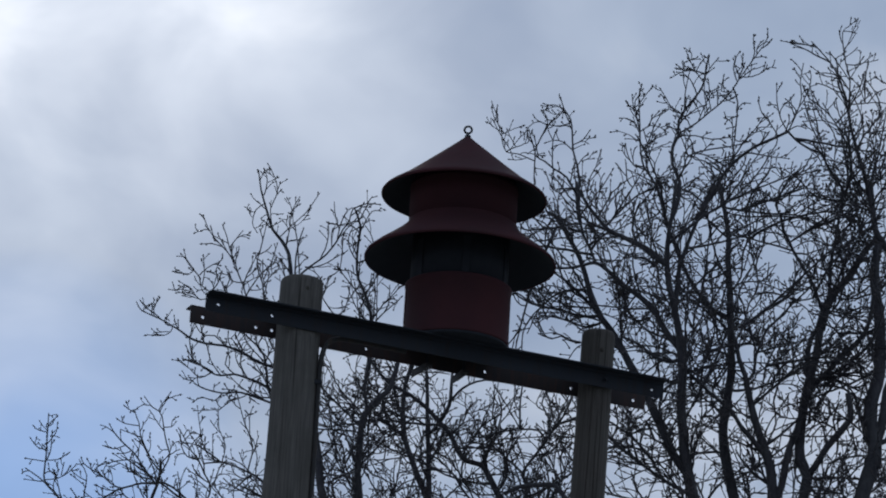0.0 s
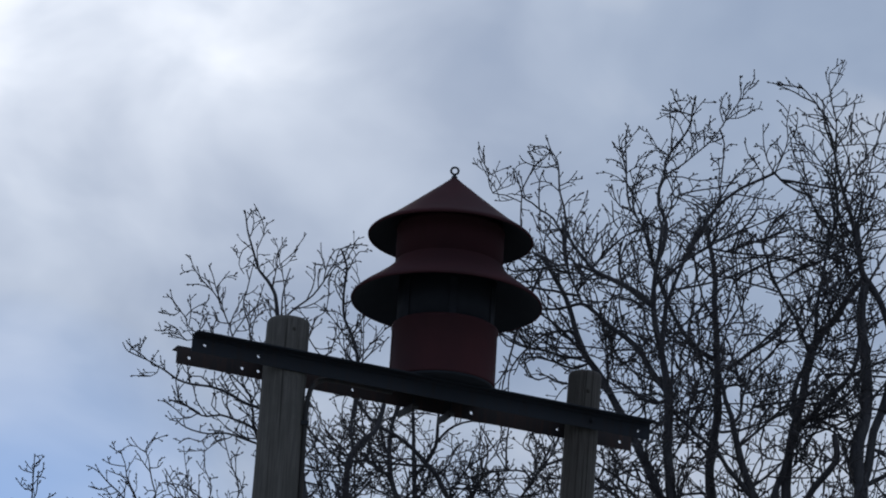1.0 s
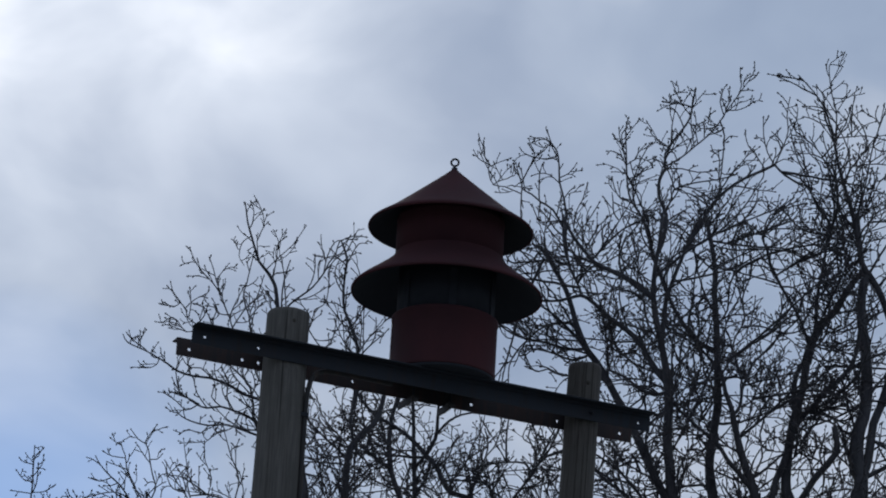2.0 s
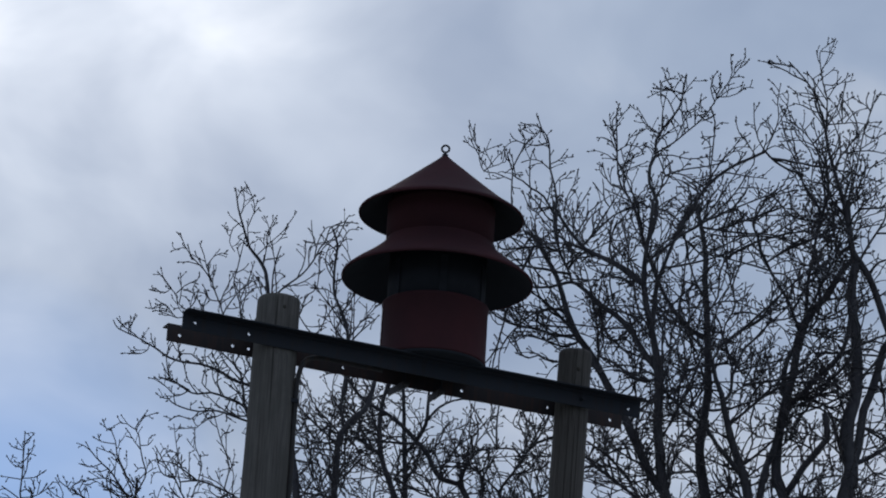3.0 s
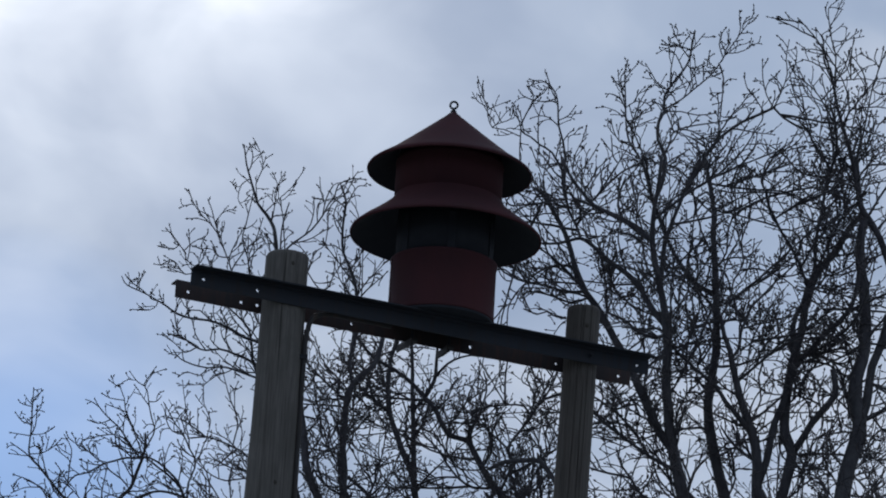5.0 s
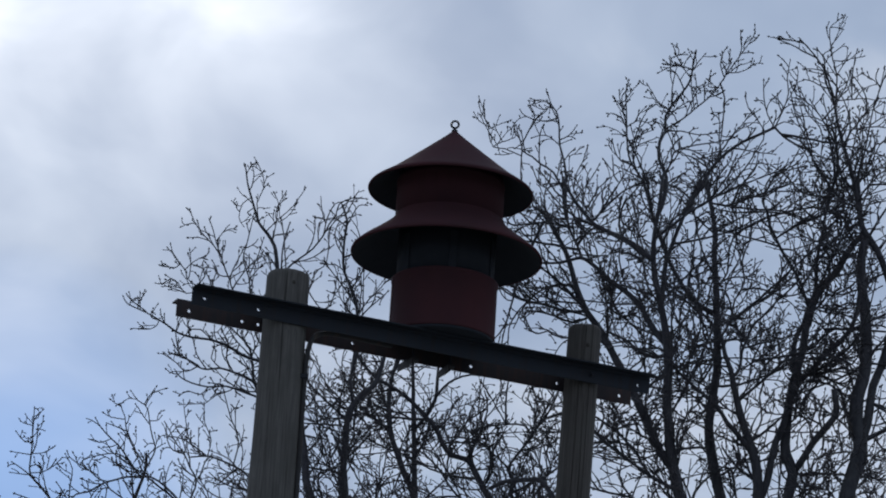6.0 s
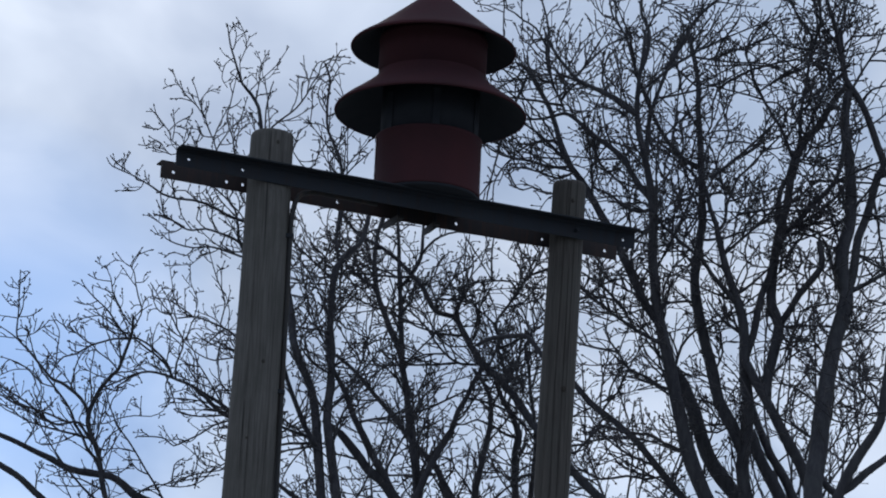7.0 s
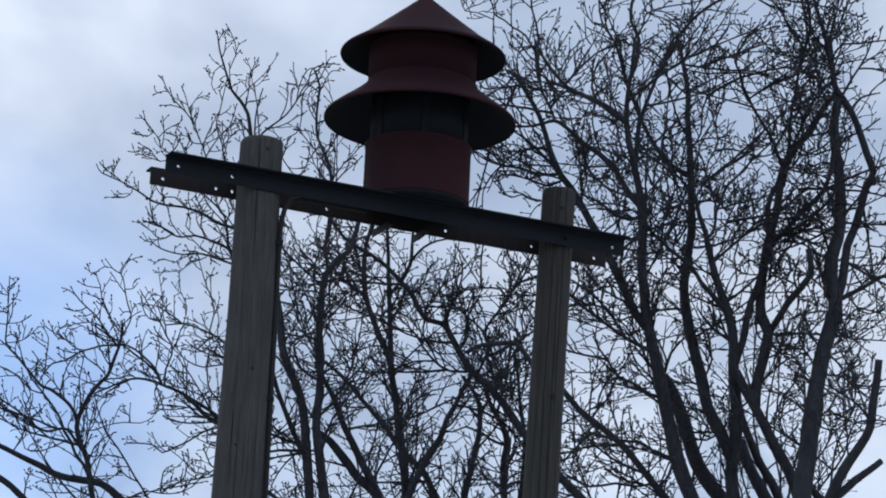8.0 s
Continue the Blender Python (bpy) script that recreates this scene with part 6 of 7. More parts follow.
limb(tree_e, 0.006, 0.0042, (-0.85, 34.28, 11.25), (-1.03, 34.21, 11.27), (-1.21, 34.14, 11.33), (-1.39, 34.05, 11.48))
limb(tree_e, 0.006, 0.0038, (-1.70, 34.84, 12.91), (-1.80, 34.80, 12.99), (-1.89, 34.78, 12.98), (-1.96, 34.74, 13.06), (-1.96, 34.72, 13.15))
limb(tree_e, 0.006, 0.0038, (-1.82, 35.10, 12.77), (-1.91, 35.10, 12.72), (-1.99, 35.10, 12.79), (-2.09, 35.10, 12.85))
limb(tree_e, 0.006, 0.0038, (-1.74, 35.10, 12.75), (-1.83, 35.10, 12.87), (-1.87, 35.10, 12.99))
limb(tree_e, 0.006, 0.0038, (-1.63, 35.10, 12.77), (-1.71, 35.07, 12.84), (-1.69, 35.03, 12.95), (-1.76, 34.99, 13.03))
limb(tree_e, 0.006, 0.0038, (-1.52, 35.10, 12.74), (-1.59, 35.10, 12.86), (-1.58, 35.10, 12.98), (-1.63, 35.10, 13.07))
limb(tree_e, 0.006, 0.0038, (-1.47, 35.10, 12.72), (-1.53, 35.10, 12.59), (-1.64, 35.10, 12.54), (-1.73, 35.10, 12.46))
limb(tree_e, 0.006, 0.0038, (-1.70, 34.74, 12.49), (-1.76, 34.77, 12.43), (-1.86, 34.79, 12.46), (-1.92, 34.81, 12.43))
limb(tree_e, 0.006, 0.0038, (-1.88, 35.10, 13.46), (-1.82, 35.10, 13.55), (-1.85, 35.10, 13.65), (-1.81, 35.10, 13.75))
limb(tree_e, 0.006, 0.0038, (-1.72, 35.10, 13.37), (-1.75, 35.08, 13.50), (-1.72, 35.06, 13.59), (-1.76, 35.05, 13.66))
limb(tree_e, 0.006, 0.0038, (-2.03, 35.10, 13.47), (-2.09, 35.10, 13.51), (-2.16, 35.10, 13.46), (-2.21, 35.10, 13.46))
limb(tree_e, 0.006, 0.0038, (-1.61, 35.10, 13.56), (-1.71, 35.08, 13.56), (-1.75, 35.06, 13.62))
limb(tree_e, 0.005, 0.0038, (-2.03, 35.10, 13.64), (-2.08, 35.08, 13.59), (-2.14, 35.06, 13.61))
limb(tree_e, 0.008, 0.0042, (-0.96, 34.96, 12.34), (-0.90, 34.98, 12.45), (-0.84, 35.01, 12.56), (-0.85, 35.03, 12.68))
limb(tree_e, 0.006, 0.0038, (-1.39, 35.10, 12.89), (-1.33, 35.05, 13.02), (-1.35, 35.02, 13.09))
limb(tree_e, 0.006, 0.0038, (-0.62, 35.10, 13.53), (-0.55, 35.06, 13.61), (-0.52, 35.02, 13.72), (-0.47, 34.98, 13.78))
limb(tree_e, 0.006, 0.0038, (-0.70, 35.10, 13.81), (-0.76, 35.06, 13.89), (-0.78, 35.03, 13.98), (-0.75, 34.99, 14.06))
limb(tree_e, 0.008, 0.0061, (-0.57, 34.82, 12.03), (-0.50, 34.79, 12.17), (-0.51, 34.78, 12.31), (-0.45, 34.76, 12.40))
limb(tree_e, 0.008, 0.0061, (-0.57, 34.74, 11.77), (-0.66, 34.76, 11.92), (-0.70, 34.79, 12.11), (-0.75, 34.81, 12.21))
limb(tree_e, 0.008, 0.0061, (-0.57, 34.88, 12.24), (-0.64, 34.91, 12.34), (-0.63, 34.95, 12.50), (-0.70, 34.98, 12.60))
limb(tree_e, 0.008, 0.0061, (-0.89, 34.86, 12.03), (-0.79, 34.89, 12.14), (-0.78, 34.93, 12.34), (-0.72, 34.95, 12.45))
limb(tree_e, 0.008, 0.0061, (-0.56, 34.93, 12.41), (-0.44, 34.96, 12.37), (-0.36, 35.01, 12.24), (-0.37, 35.04, 12.11))
tree_f = bare_tree(-1.39, 36.03, (-1.164, 36.200, 9.949), 0.085, TREE_LABELS["f"], 1.45)
limb(tree_f, 0.044, 0.0201, (-1.16, 36.20, 9.95), (-1.68, 36.09, 10.51), (-1.76, 36.08, 10.60), (-1.88, 36.06, 10.66), (-1.99, 36.04, 10.70), (-2.11, 36.02, 10.74), (-2.21, 36.00, 10.82), (-2.31, 35.99, 10.88), (-2.44, 35.97, 10.89), (-2.58, 35.95, 10.90), (-2.70, 35.93, 10.93), (-2.80, 35.92, 10.98), (-2.91, 35.90, 11.02), (-3.03, 35.88, 11.07), (-3.15, 35.86, 11.12), (-3.31, 35.84, 11.17))
limb(tree_f, 0.038, 0.0247, (-1.16, 36.20, 9.95), (-2.53, 35.94, 10.42), (-2.62, 35.92, 10.49), (-2.76, 35.89, 10.57), (-2.91, 35.86, 10.68), (-3.03, 35.83, 10.78), (-3.13, 35.81, 10.84), (-3.27, 35.78, 10.91))
limb(tree_f, 0.027, 0.0067, (-1.16, 36.20, 9.95), (-1.07, 36.65, 11.42), (-1.22, 36.72, 11.55), (-1.37, 36.78, 11.68), (-1.50, 36.83, 11.79), (-1.63, 36.88, 11.87), (-1.73, 36.91, 11.94), (-1.88, 36.97, 12.01), (-2.00, 37.01, 12.06), (-2.12, 37.05, 12.09), (-2.25, 37.09, 12.07), (-2.39, 37.14, 12.01), (-2.50, 37.18, 11.97))
limb(tree_f, 0.025, 0.0151, (-1.25, 36.73, 11.58), (-1.49, 36.82, 11.71), (-1.62, 36.87, 11.84), (-1.71, 36.91, 11.91))
limb(tree_f, 0.013, 0.0067, (-1.92, 36.98, 12.03), (-1.98, 37.02, 12.17), (-2.07, 37.06, 12.27), (-2.17, 37.10, 12.36), (-2.27, 37.13, 12.41), (-2.31, 37.14, 12.40))
limb(tree_f, 0.010, 0.0045, (-1.89, 36.97, 12.01), (-1.89, 36.99, 12.16), (-1.85, 37.01, 12.30), (-1.86, 37.03, 12.40), (-1.91, 37.04, 12.48), (-1.97, 37.07, 12.61), (-2.04, 37.08, 12.69), (-2.10, 37.10, 12.79), (-2.16, 37.12, 12.89))
limb(tree_f, 0.015, 0.0067, (-1.14, 36.68, 11.48), (-1.15, 36.81, 12.00), (-1.39, 36.92, 12.39), (-1.52, 36.96, 12.49), (-1.65, 36.99, 12.55), (-1.77, 37.03, 12.59), (-1.91, 37.06, 12.58))
limb(tree_f, 0.006, 0.0036, (-1.77, 37.03, 12.59), (-1.87, 37.05, 12.63), (-1.94, 37.07, 12.74), (-1.98, 37.10, 12.90), (-2.02, 37.14, 13.10))
limb(tree_f, 0.005, 0.0036, (-1.77, 37.03, 12.59), (-1.75, 37.07, 12.75), (-1.82, 37.11, 12.91), (-1.84, 37.16, 13.10))
limb(tree_f, 0.004, 0.0036, (-1.84, 37.16, 13.10), (-1.90, 37.16, 13.09), (-2.04, 37.18, 13.08))
limb(tree_f, 0.008, 0.0045, (-1.25, 36.85, 12.16), (-1.38, 36.88, 12.21), (-1.57, 36.91, 12.18), (-1.70, 36.93, 12.23), (-1.80, 36.96, 12.31), (-1.85, 36.97, 12.36))
limb(tree_f, 0.008, 0.0045, (-1.31, 36.88, 12.26), (-1.51, 36.92, 12.29), (-1.66, 36.95, 12.36), (-1.73, 36.97, 12.42))
limb(tree_f, 0.007, 0.0045, (-1.70, 36.91, 11.92), (-1.70, 36.85, 12.08), (-1.74, 36.80, 12.22), (-1.81, 36.76, 12.30))
limb(tree_f, 0.010, 0.0045, (-1.35, 36.77, 11.67), (-1.39, 36.80, 11.84), (-1.49, 36.82, 11.94), (-1.53, 36.84, 12.09), (-1.53, 36.88, 12.30))
limb(tree_f, 0.007, 0.0045, (-1.81, 36.76, 12.30), (-1.78, 36.74, 12.42), (-1.75, 36.73, 12.50))
limb(tree_f, 0.007, 0.0045, (-1.98, 37.00, 12.06), (-1.92, 36.97, 11.91), (-1.86, 36.93, 11.75), (-1.80, 36.90, 11.68))
limb(tree_f, 0.010, 0.0056, (-1.31, 36.75, 11.62), (-1.42, 36.72, 11.65), (-1.53, 36.68, 11.63), (-1.65, 36.65, 11.61), (-1.77, 36.61, 11.61), (-1.84, 36.59, 11.63))
limb(tree_f, 0.010, 0.0056, (-1.28, 36.74, 11.61), (-1.41, 36.71, 11.60), (-1.53, 36.69, 11.55), (-1.64, 36.66, 11.46), (-1.75, 36.63, 11.39), (-1.85, 36.60, 11.33), (-1.92, 36.58, 11.38), (-2.01, 36.56, 11.39), (-2.13, 36.54, 11.38))
limb(tree_f, 0.010, 0.0056, (-1.81, 36.07, 10.63), (-1.88, 36.03, 10.73), (-1.96, 35.98, 10.85), (-2.03, 35.94, 10.94), (-2.10, 35.90, 11.04), (-2.18, 35.86, 11.15), (-2.25, 35.82, 11.23), (-2.30, 35.79, 11.31), (-2.36, 35.74, 11.44), (-2.39, 35.71, 11.54))
limb(tree_f, 0.007, 0.0045, (-2.10, 36.02, 10.74), (-2.02, 36.00, 10.80), (-1.93, 35.97, 10.83), (-1.81, 35.94, 10.81), (-1.67, 35.90, 10.81), (-1.55, 35.86, 10.86), (-1.48, 35.83, 10.94))
limb(tree_f, 0.006, 0.0036, (-2.14, 36.02, 10.76), (-2.12, 36.00, 10.66), (-2.09, 35.98, 10.56), (-2.10, 35.96, 10.44))
limb(tree_f, 0.007, 0.0045, (-2.91, 35.85, 10.68), (-2.91, 35.88, 10.83), (-2.87, 35.90, 10.93))
limb(tree_f, 0.006, 0.0040, (-2.67, 35.91, 10.52), (-2.58, 35.93, 10.57), (-2.46, 35.98, 10.71), (-2.38, 36.01, 10.82))
limb(tree_f, 0.007, 0.0045, (-3.04, 35.88, 11.07), (-2.99, 35.90, 11.18), (-2.96, 35.91, 11.26), (-2.97, 35.93, 11.36), (-2.94, 35.95, 11.47))
limb(tree_f, 0.020, 0.0176, (-1.16, 36.20, 9.95), (-3.05, 36.84, 10.51), (-3.18, 36.90, 10.63), (-3.32, 36.96, 10.77))
limb(tree_f, 0.007, 0.0040, (-1.81, 35.94, 10.81), (-1.80, 35.97, 11.00), (-1.74, 35.99, 11.06))
limb(tree_f, 0.007, 0.0040, (-1.80, 35.93, 10.81), (-1.68, 35.99, 10.92), (-1.39, 36.09, 11.02), (-1.56, 36.15, 11.06), (-1.63, 36.19, 11.14), (-1.66, 36.21, 11.22))
limb(tree_f, 0.007, 0.0040, (-1.54, 36.97, 12.51), (-1.51, 36.91, 12.71), (-1.59, 36.86, 12.89), (-1.64, 36.82, 13.03), (-1.68, 36.79, 13.15))
limb(tree_f, 0.007, 0.0040, (-1.97, 37.07, 12.61), (-2.07, 37.09, 12.64), (-2.13, 37.12, 12.74), (-2.15, 37.15, 12.88))
limb(tree_f, 0.006, 0.0040, (-1.35, 36.87, 12.20), (-1.46, 36.82, 12.39), (-1.46, 36.77, 12.57), (-1.50, 36.74, 12.71))
limb(tree_f, 0.006, 0.0040, (-2.00, 37.01, 12.06), (-2.08, 36.99, 12.15), (-2.10, 36.97, 12.30), (-2.13, 36.95, 12.44))
limb(tree_f, 0.006, 0.0040, (-1.86, 37.03, 12.40), (-1.95, 36.99, 12.44), (-2.00, 36.96, 12.50))
limb(tree_f, 0.007, 0.0040, (-1.76, 36.08, 10.60), (-1.67, 36.05, 10.67), (-1.53, 36.01, 10.65), (-1.43, 35.98, 10.55))
tree_g = bare_tree(-2.17, 35.69, (-2.143, 35.600, 9.619), 0.055, TREE_LABELS["g"], 1.35)
limb(tree_g, 0.027, 0.0099, (-2.14, 35.60, 9.62), (-2.24, 35.40, 10.30), (-2.29, 35.35, 10.49), (-2.34, 35.30, 10.66), (-2.37, 35.25, 10.83), (-2.41, 35.22, 10.94), (-2.46, 35.18, 11.04), (-2.48, 35.16, 11.13), (-2.46, 35.13, 11.22), (-2.41, 35.10, 11.33), (-2.37, 35.07, 11.40), (-2.30, 35.04, 11.48), (-2.25, 35.02, 11.53), (-2.22, 35.00, 11.62), (-2.19, 34.97, 11.71), (-2.17, 34.95, 11.77), (-2.16, 34.93, 11.84), (-2.16, 34.90, 11.95))
limb(tree_g, 0.007, 0.0038, (-2.17, 34.94, 11.80), (-2.14, 34.92, 11.86), (-2.10, 34.90, 11.94), (-2.09, 34.88, 12.00), (-2.12, 34.86, 12.08), (-2.15, 34.83, 12.19), (-2.17, 34.81, 12.28), (-2.20, 34.79, 12.33), (-2.16, 34.77, 12.40), (-2.12, 34.75, 12.46))
limb(tree_g, 0.005, 0.0038, (-2.20, 34.79, 12.32), (-2.26, 34.81, 12.36), (-2.32, 34.84, 12.44))
limb(tree_g, 0.005, 0.0038, (-2.15, 34.83, 12.20), (-2.09, 34.81, 12.20), (-2.06, 34.79, 12.23))
limb(tree_g, 0.007, 0.0038, (-2.16, 34.92, 11.86), (-2.22, 34.90, 11.92), (-2.29, 34.86, 12.02), (-2.33, 34.82, 12.11), (-2.35, 34.79, 12.21), (-2.39, 34.76, 12.30), (-2.34, 34.74, 12.34))
limb(tree_g, 0.005, 0.0038, (-2.32, 34.83, 12.10), (-2.40, 34.80, 12.12), (-2.48, 34.78, 12.14))
limb(tree_g, 0.005, 0.0038, (-2.35, 34.80, 12.19), (-2.46, 34.83, 12.21), (-2.52, 34.84, 12.24))
limb(tree_g, 0.005, 0.0038, (-2.38, 34.76, 12.28), (-2.43, 34.78, 12.31), (-2.47, 34.79, 12.34))
limb(tree_g, 0.010, 0.0040, (-2.18, 34.96, 11.75), (-2.26, 34.98, 11.85), (-2.31, 34.99, 11.92), (-2.38, 35.02, 12.02), (-2.46, 35.03, 12.09), (-2.52, 35.05, 12.15), (-2.57, 35.06, 12.21), (-2.60, 35.07, 12.26))
limb(tree_g, 0.005, 0.0038, (-2.46, 35.03, 12.09), (-2.55, 35.06, 12.06), (-2.64, 35.09, 12.09))
limb(tree_g, 0.005, 0.0038, (-2.41, 35.02, 12.04), (-2.46, 35.00, 12.01), (-2.50, 34.98, 12.00))
limb(tree_g, 0.010, 0.0055, (-2.17, 34.95, 11.76), (-2.30, 35.00, 11.77), (-2.39, 35.03, 11.75), (-2.50, 35.07, 11.72), (-2.61, 35.12, 11.66), (-2.71, 35.15, 11.64), (-2.77, 35.18, 11.57), (-2.81, 35.21, 11.50))
limb(tree_g, 0.007, 0.0040, (-2.22, 34.97, 11.80), (-2.32, 34.95, 11.81), (-2.39, 34.94, 11.85), (-2.40, 34.94, 11.90))
limb(tree_g, 0.007, 0.0040, (-2.26, 35.03, 11.52), (-2.33, 35.04, 11.60), (-2.43, 35.06, 11.67), (-2.48, 35.07, 11.73), (-2.55, 35.08, 11.77), (-2.63, 35.10, 11.84), (-2.72, 35.11, 11.89), (-2.79, 35.12, 11.94), (-2.81, 35.13, 11.98))
limb(tree_g, 0.005, 0.0038, (-2.55, 35.08, 11.77), (-2.63, 35.12, 11.87), (-2.60, 35.14, 11.96))
limb(tree_g, 0.015, 0.0044, (-2.47, 35.14, 11.18), (-2.55, 35.19, 11.31), (-2.65, 35.23, 11.40), (-2.72, 35.25, 11.45), (-2.79, 35.28, 11.48), (-2.84, 35.30, 11.53), (-2.95, 35.34, 11.66), (-3.03, 35.38, 11.76), (-3.10, 35.41, 11.83), (-3.13, 35.43, 11.91), (-3.13, 35.48, 12.10), (-3.14, 35.53, 12.25), (-3.15, 35.58, 12.47))
limb(tree_g, 0.005, 0.0038, (-3.14, 35.51, 12.19), (-3.07, 35.48, 12.29), (-3.06, 35.47, 12.36))
limb(tree_g, 0.005, 0.0038, (-3.15, 35.55, 12.36), (-3.11, 35.54, 12.38), (-3.10, 35.53, 12.41))
limb(tree_g, 0.005, 0.0038, (-3.14, 35.54, 12.31), (-3.22, 35.52, 12.32), (-3.25, 35.51, 12.34))
limb(tree_g, 0.005, 0.0038, (-3.13, 35.47, 12.05), (-3.03, 35.43, 12.05), (-2.96, 35.40, 12.09))
limb(tree_g, 0.005, 0.0038, (-3.13, 35.47, 12.04), (-3.21, 35.44, 12.04), (-3.28, 35.42, 12.04))
limb(tree_g, 0.005, 0.0038, (-3.14, 35.50, 12.15), (-3.21, 35.51, 12.17), (-3.27, 35.53, 12.24))
limb(tree_g, 0.005, 0.0038, (-3.12, 35.42, 11.87), (-3.02, 35.43, 11.89), (-2.94, 35.45, 11.95), (-2.89, 35.46, 12.01))
limb(tree_g, 0.005, 0.0038, (-2.99, 35.44, 11.92), (-2.98, 35.47, 12.03))
limb(tree_g, 0.007, 0.0044, (-3.05, 35.39, 11.78), (-3.15, 35.36, 11.86), (-3.26, 35.32, 11.92))
limb(tree_g, 0.007, 0.0040, (-2.46, 35.13, 11.21), (-2.46, 35.09, 11.35), (-2.48, 35.05, 11.48), (-2.46, 35.01, 11.61), (-2.45, 34.98, 11.70))
limb(tree_g, 0.015, 0.0055, (-2.35, 35.28, 10.72), (-2.41, 35.26, 10.84), (-2.48, 35.24, 10.92), (-2.52, 35.22, 11.01), (-2.58, 35.20, 11.09), (-2.61, 35.19, 11.17), (-2.67, 35.17, 11.27), (-2.78, 35.14, 11.40), (-2.88, 35.11, 11.51), (-2.95, 35.09, 11.65))
limb(tree_g, 0.012, 0.0066, (-2.40, 35.22, 10.91), (-2.48, 35.18, 11.01), (-2.55, 35.14, 11.09), (-2.61, 35.12, 11.09), (-2.71, 35.08, 11.05), (-2.80, 35.05, 11.08), (-2.91, 35.00, 11.16), (-3.03, 34.95, 11.23), (-3.16, 34.89, 11.29), (-3.26, 34.86, 11.33))
limb(tree_g, 0.006, 0.0038, (-2.47, 35.17, 11.09), (-2.33, 35.21, 11.12), (-2.24, 35.23, 11.17), (-2.11, 35.27, 11.21), (-1.98, 35.30, 11.22), (-1.89, 35.33, 11.28), (-1.86, 35.35, 11.36))
limb(tree_g, 0.005, 0.0038, (-2.06, 35.28, 11.22), (-2.07, 35.29, 11.29), (-2.07, 35.30, 11.37))
limb(tree_g, 0.007, 0.0040, (-2.76, 35.14, 11.38), (-2.87, 35.11, 11.40), (-2.96, 35.08, 11.48), (-3.06, 35.05, 11.54), (-3.19, 35.01, 11.57))
limb(tree_g, 0.007, 0.0040, (-2.81, 35.04, 11.09), (-2.89, 35.00, 11.21), (-2.85, 34.97, 11.32), (-2.91, 34.93, 11.42))
limb(tree_g, 0.006, 0.0038, (-2.54, 35.22, 11.03), (-2.75, 35.17, 10.91), (-2.88, 35.15, 10.92), (-2.91, 35.13, 11.05), (-2.96, 35.11, 11.14))
limb(tree_g, 0.007, 0.0040, (-2.64, 35.22, 11.39), (-2.62, 35.27, 11.58), (-2.58, 35.30, 11.71), (-2.52, 35.32, 11.79))
limb(tree_g, 0.007, 0.0040, (-2.77, 35.18, 11.58), (-2.81, 35.20, 11.65), (-2.88, 35.24, 11.75))
limb(tree_g, 0.006, 0.0038, (-2.77, 35.18, 11.57), (-2.77, 35.24, 11.76), (-2.77, 35.28, 11.89), (-2.84, 35.33, 12.02))
limb(tree_g, 0.006, 0.0038, (-2.37, 35.25, 10.81), (-2.29, 35.22, 10.90), (-2.23, 35.19, 11.01), (-2.19, 35.17, 11.08))
limb(tree_g, 0.006, 0.0038, (-2.36, 35.27, 10.76), (-2.22, 35.30, 10.73), (-2.13, 35.32, 10.81))
limb(tree_g, 0.006, 0.0038, (-2.37, 35.07, 11.39), (-2.27, 35.09, 11.36), (-2.19, 35.11, 11.39))
tree_h = bare_tree(0.74, 35.69, (0.667, 35.800, 9.787), 0.07, TREE_LABELS["h"], 1.25)
limb(tree_h, 0.041, 0.0125, (0.67, 35.80, 9.79), (0.61, 36.07, 10.62), (0.57, 36.11, 10.74), (0.49, 36.17, 10.89), (0.41, 36.22, 11.04), (0.35, 36.27, 11.17), (0.26, 36.31, 11.28), (0.16, 36.36, 11.38), (0.03, 36.43, 11.56), (-0.07, 36.49, 11.70), (-0.22, 36.56, 11.88), (-0.37, 36.64, 12.07), (-0.49, 36.69, 12.18), (-0.64, 36.75, 12.29))
limb(tree_h, 0.035, 0.0149, (0.67, 35.80, 9.79), (0.66, 35.60, 10.50), (0.66, 35.54, 10.73), (0.69, 35.48, 10.91), (0.73, 35.42, 11.13), (0.76, 35.37, 11.31), (0.76, 35.34, 11.45), (0.74, 35.30, 11.55), (0.68, 35.27, 11.65), (0.60, 35.24, 11.74))
limb(tree_h, 0.010, 0.0056, (0.41, 36.22, 11.04), (0.50, 36.20, 11.16), (0.45, 36.18, 11.23), (0.35, 36.16, 11.24))
limb(tree_h, 0.010, 0.0056, (0.66, 35.53, 10.74), (0.58, 35.59, 10.89), (0.49, 35.64, 11.01), (0.46, 35.69, 11.17))
limb(tree_h, 0.010, 0.0056, (0.76, 35.37, 11.31), (0.65, 35.35, 11.35), (0.54, 35.32, 11.29), (0.42, 35.30, 11.32))
limb(tree_h, 0.008, 0.0044, (0.73, 35.42, 11.14), (0.85, 35.47, 11.08), (0.94, 35.51, 11.03))
limb(tree_h, 0.008, 0.0044, (0.70, 35.48, 10.94), (0.85, 35.52, 10.96), (0.97, 35.56, 11.00))
limb(tree_h, 0.008, 0.0044, (-0.22, 36.56, 11.88), (-0.15, 36.61, 12.05), (-0.11, 36.63, 12.16), (-0.14, 36.67, 12.29))
limb(tree_h, 0.008, 0.0044, (-0.36, 36.64, 12.06), (-0.30, 36.67, 12.20), (-0.31, 36.69, 12.31), (-0.24, 36.71, 12.42))
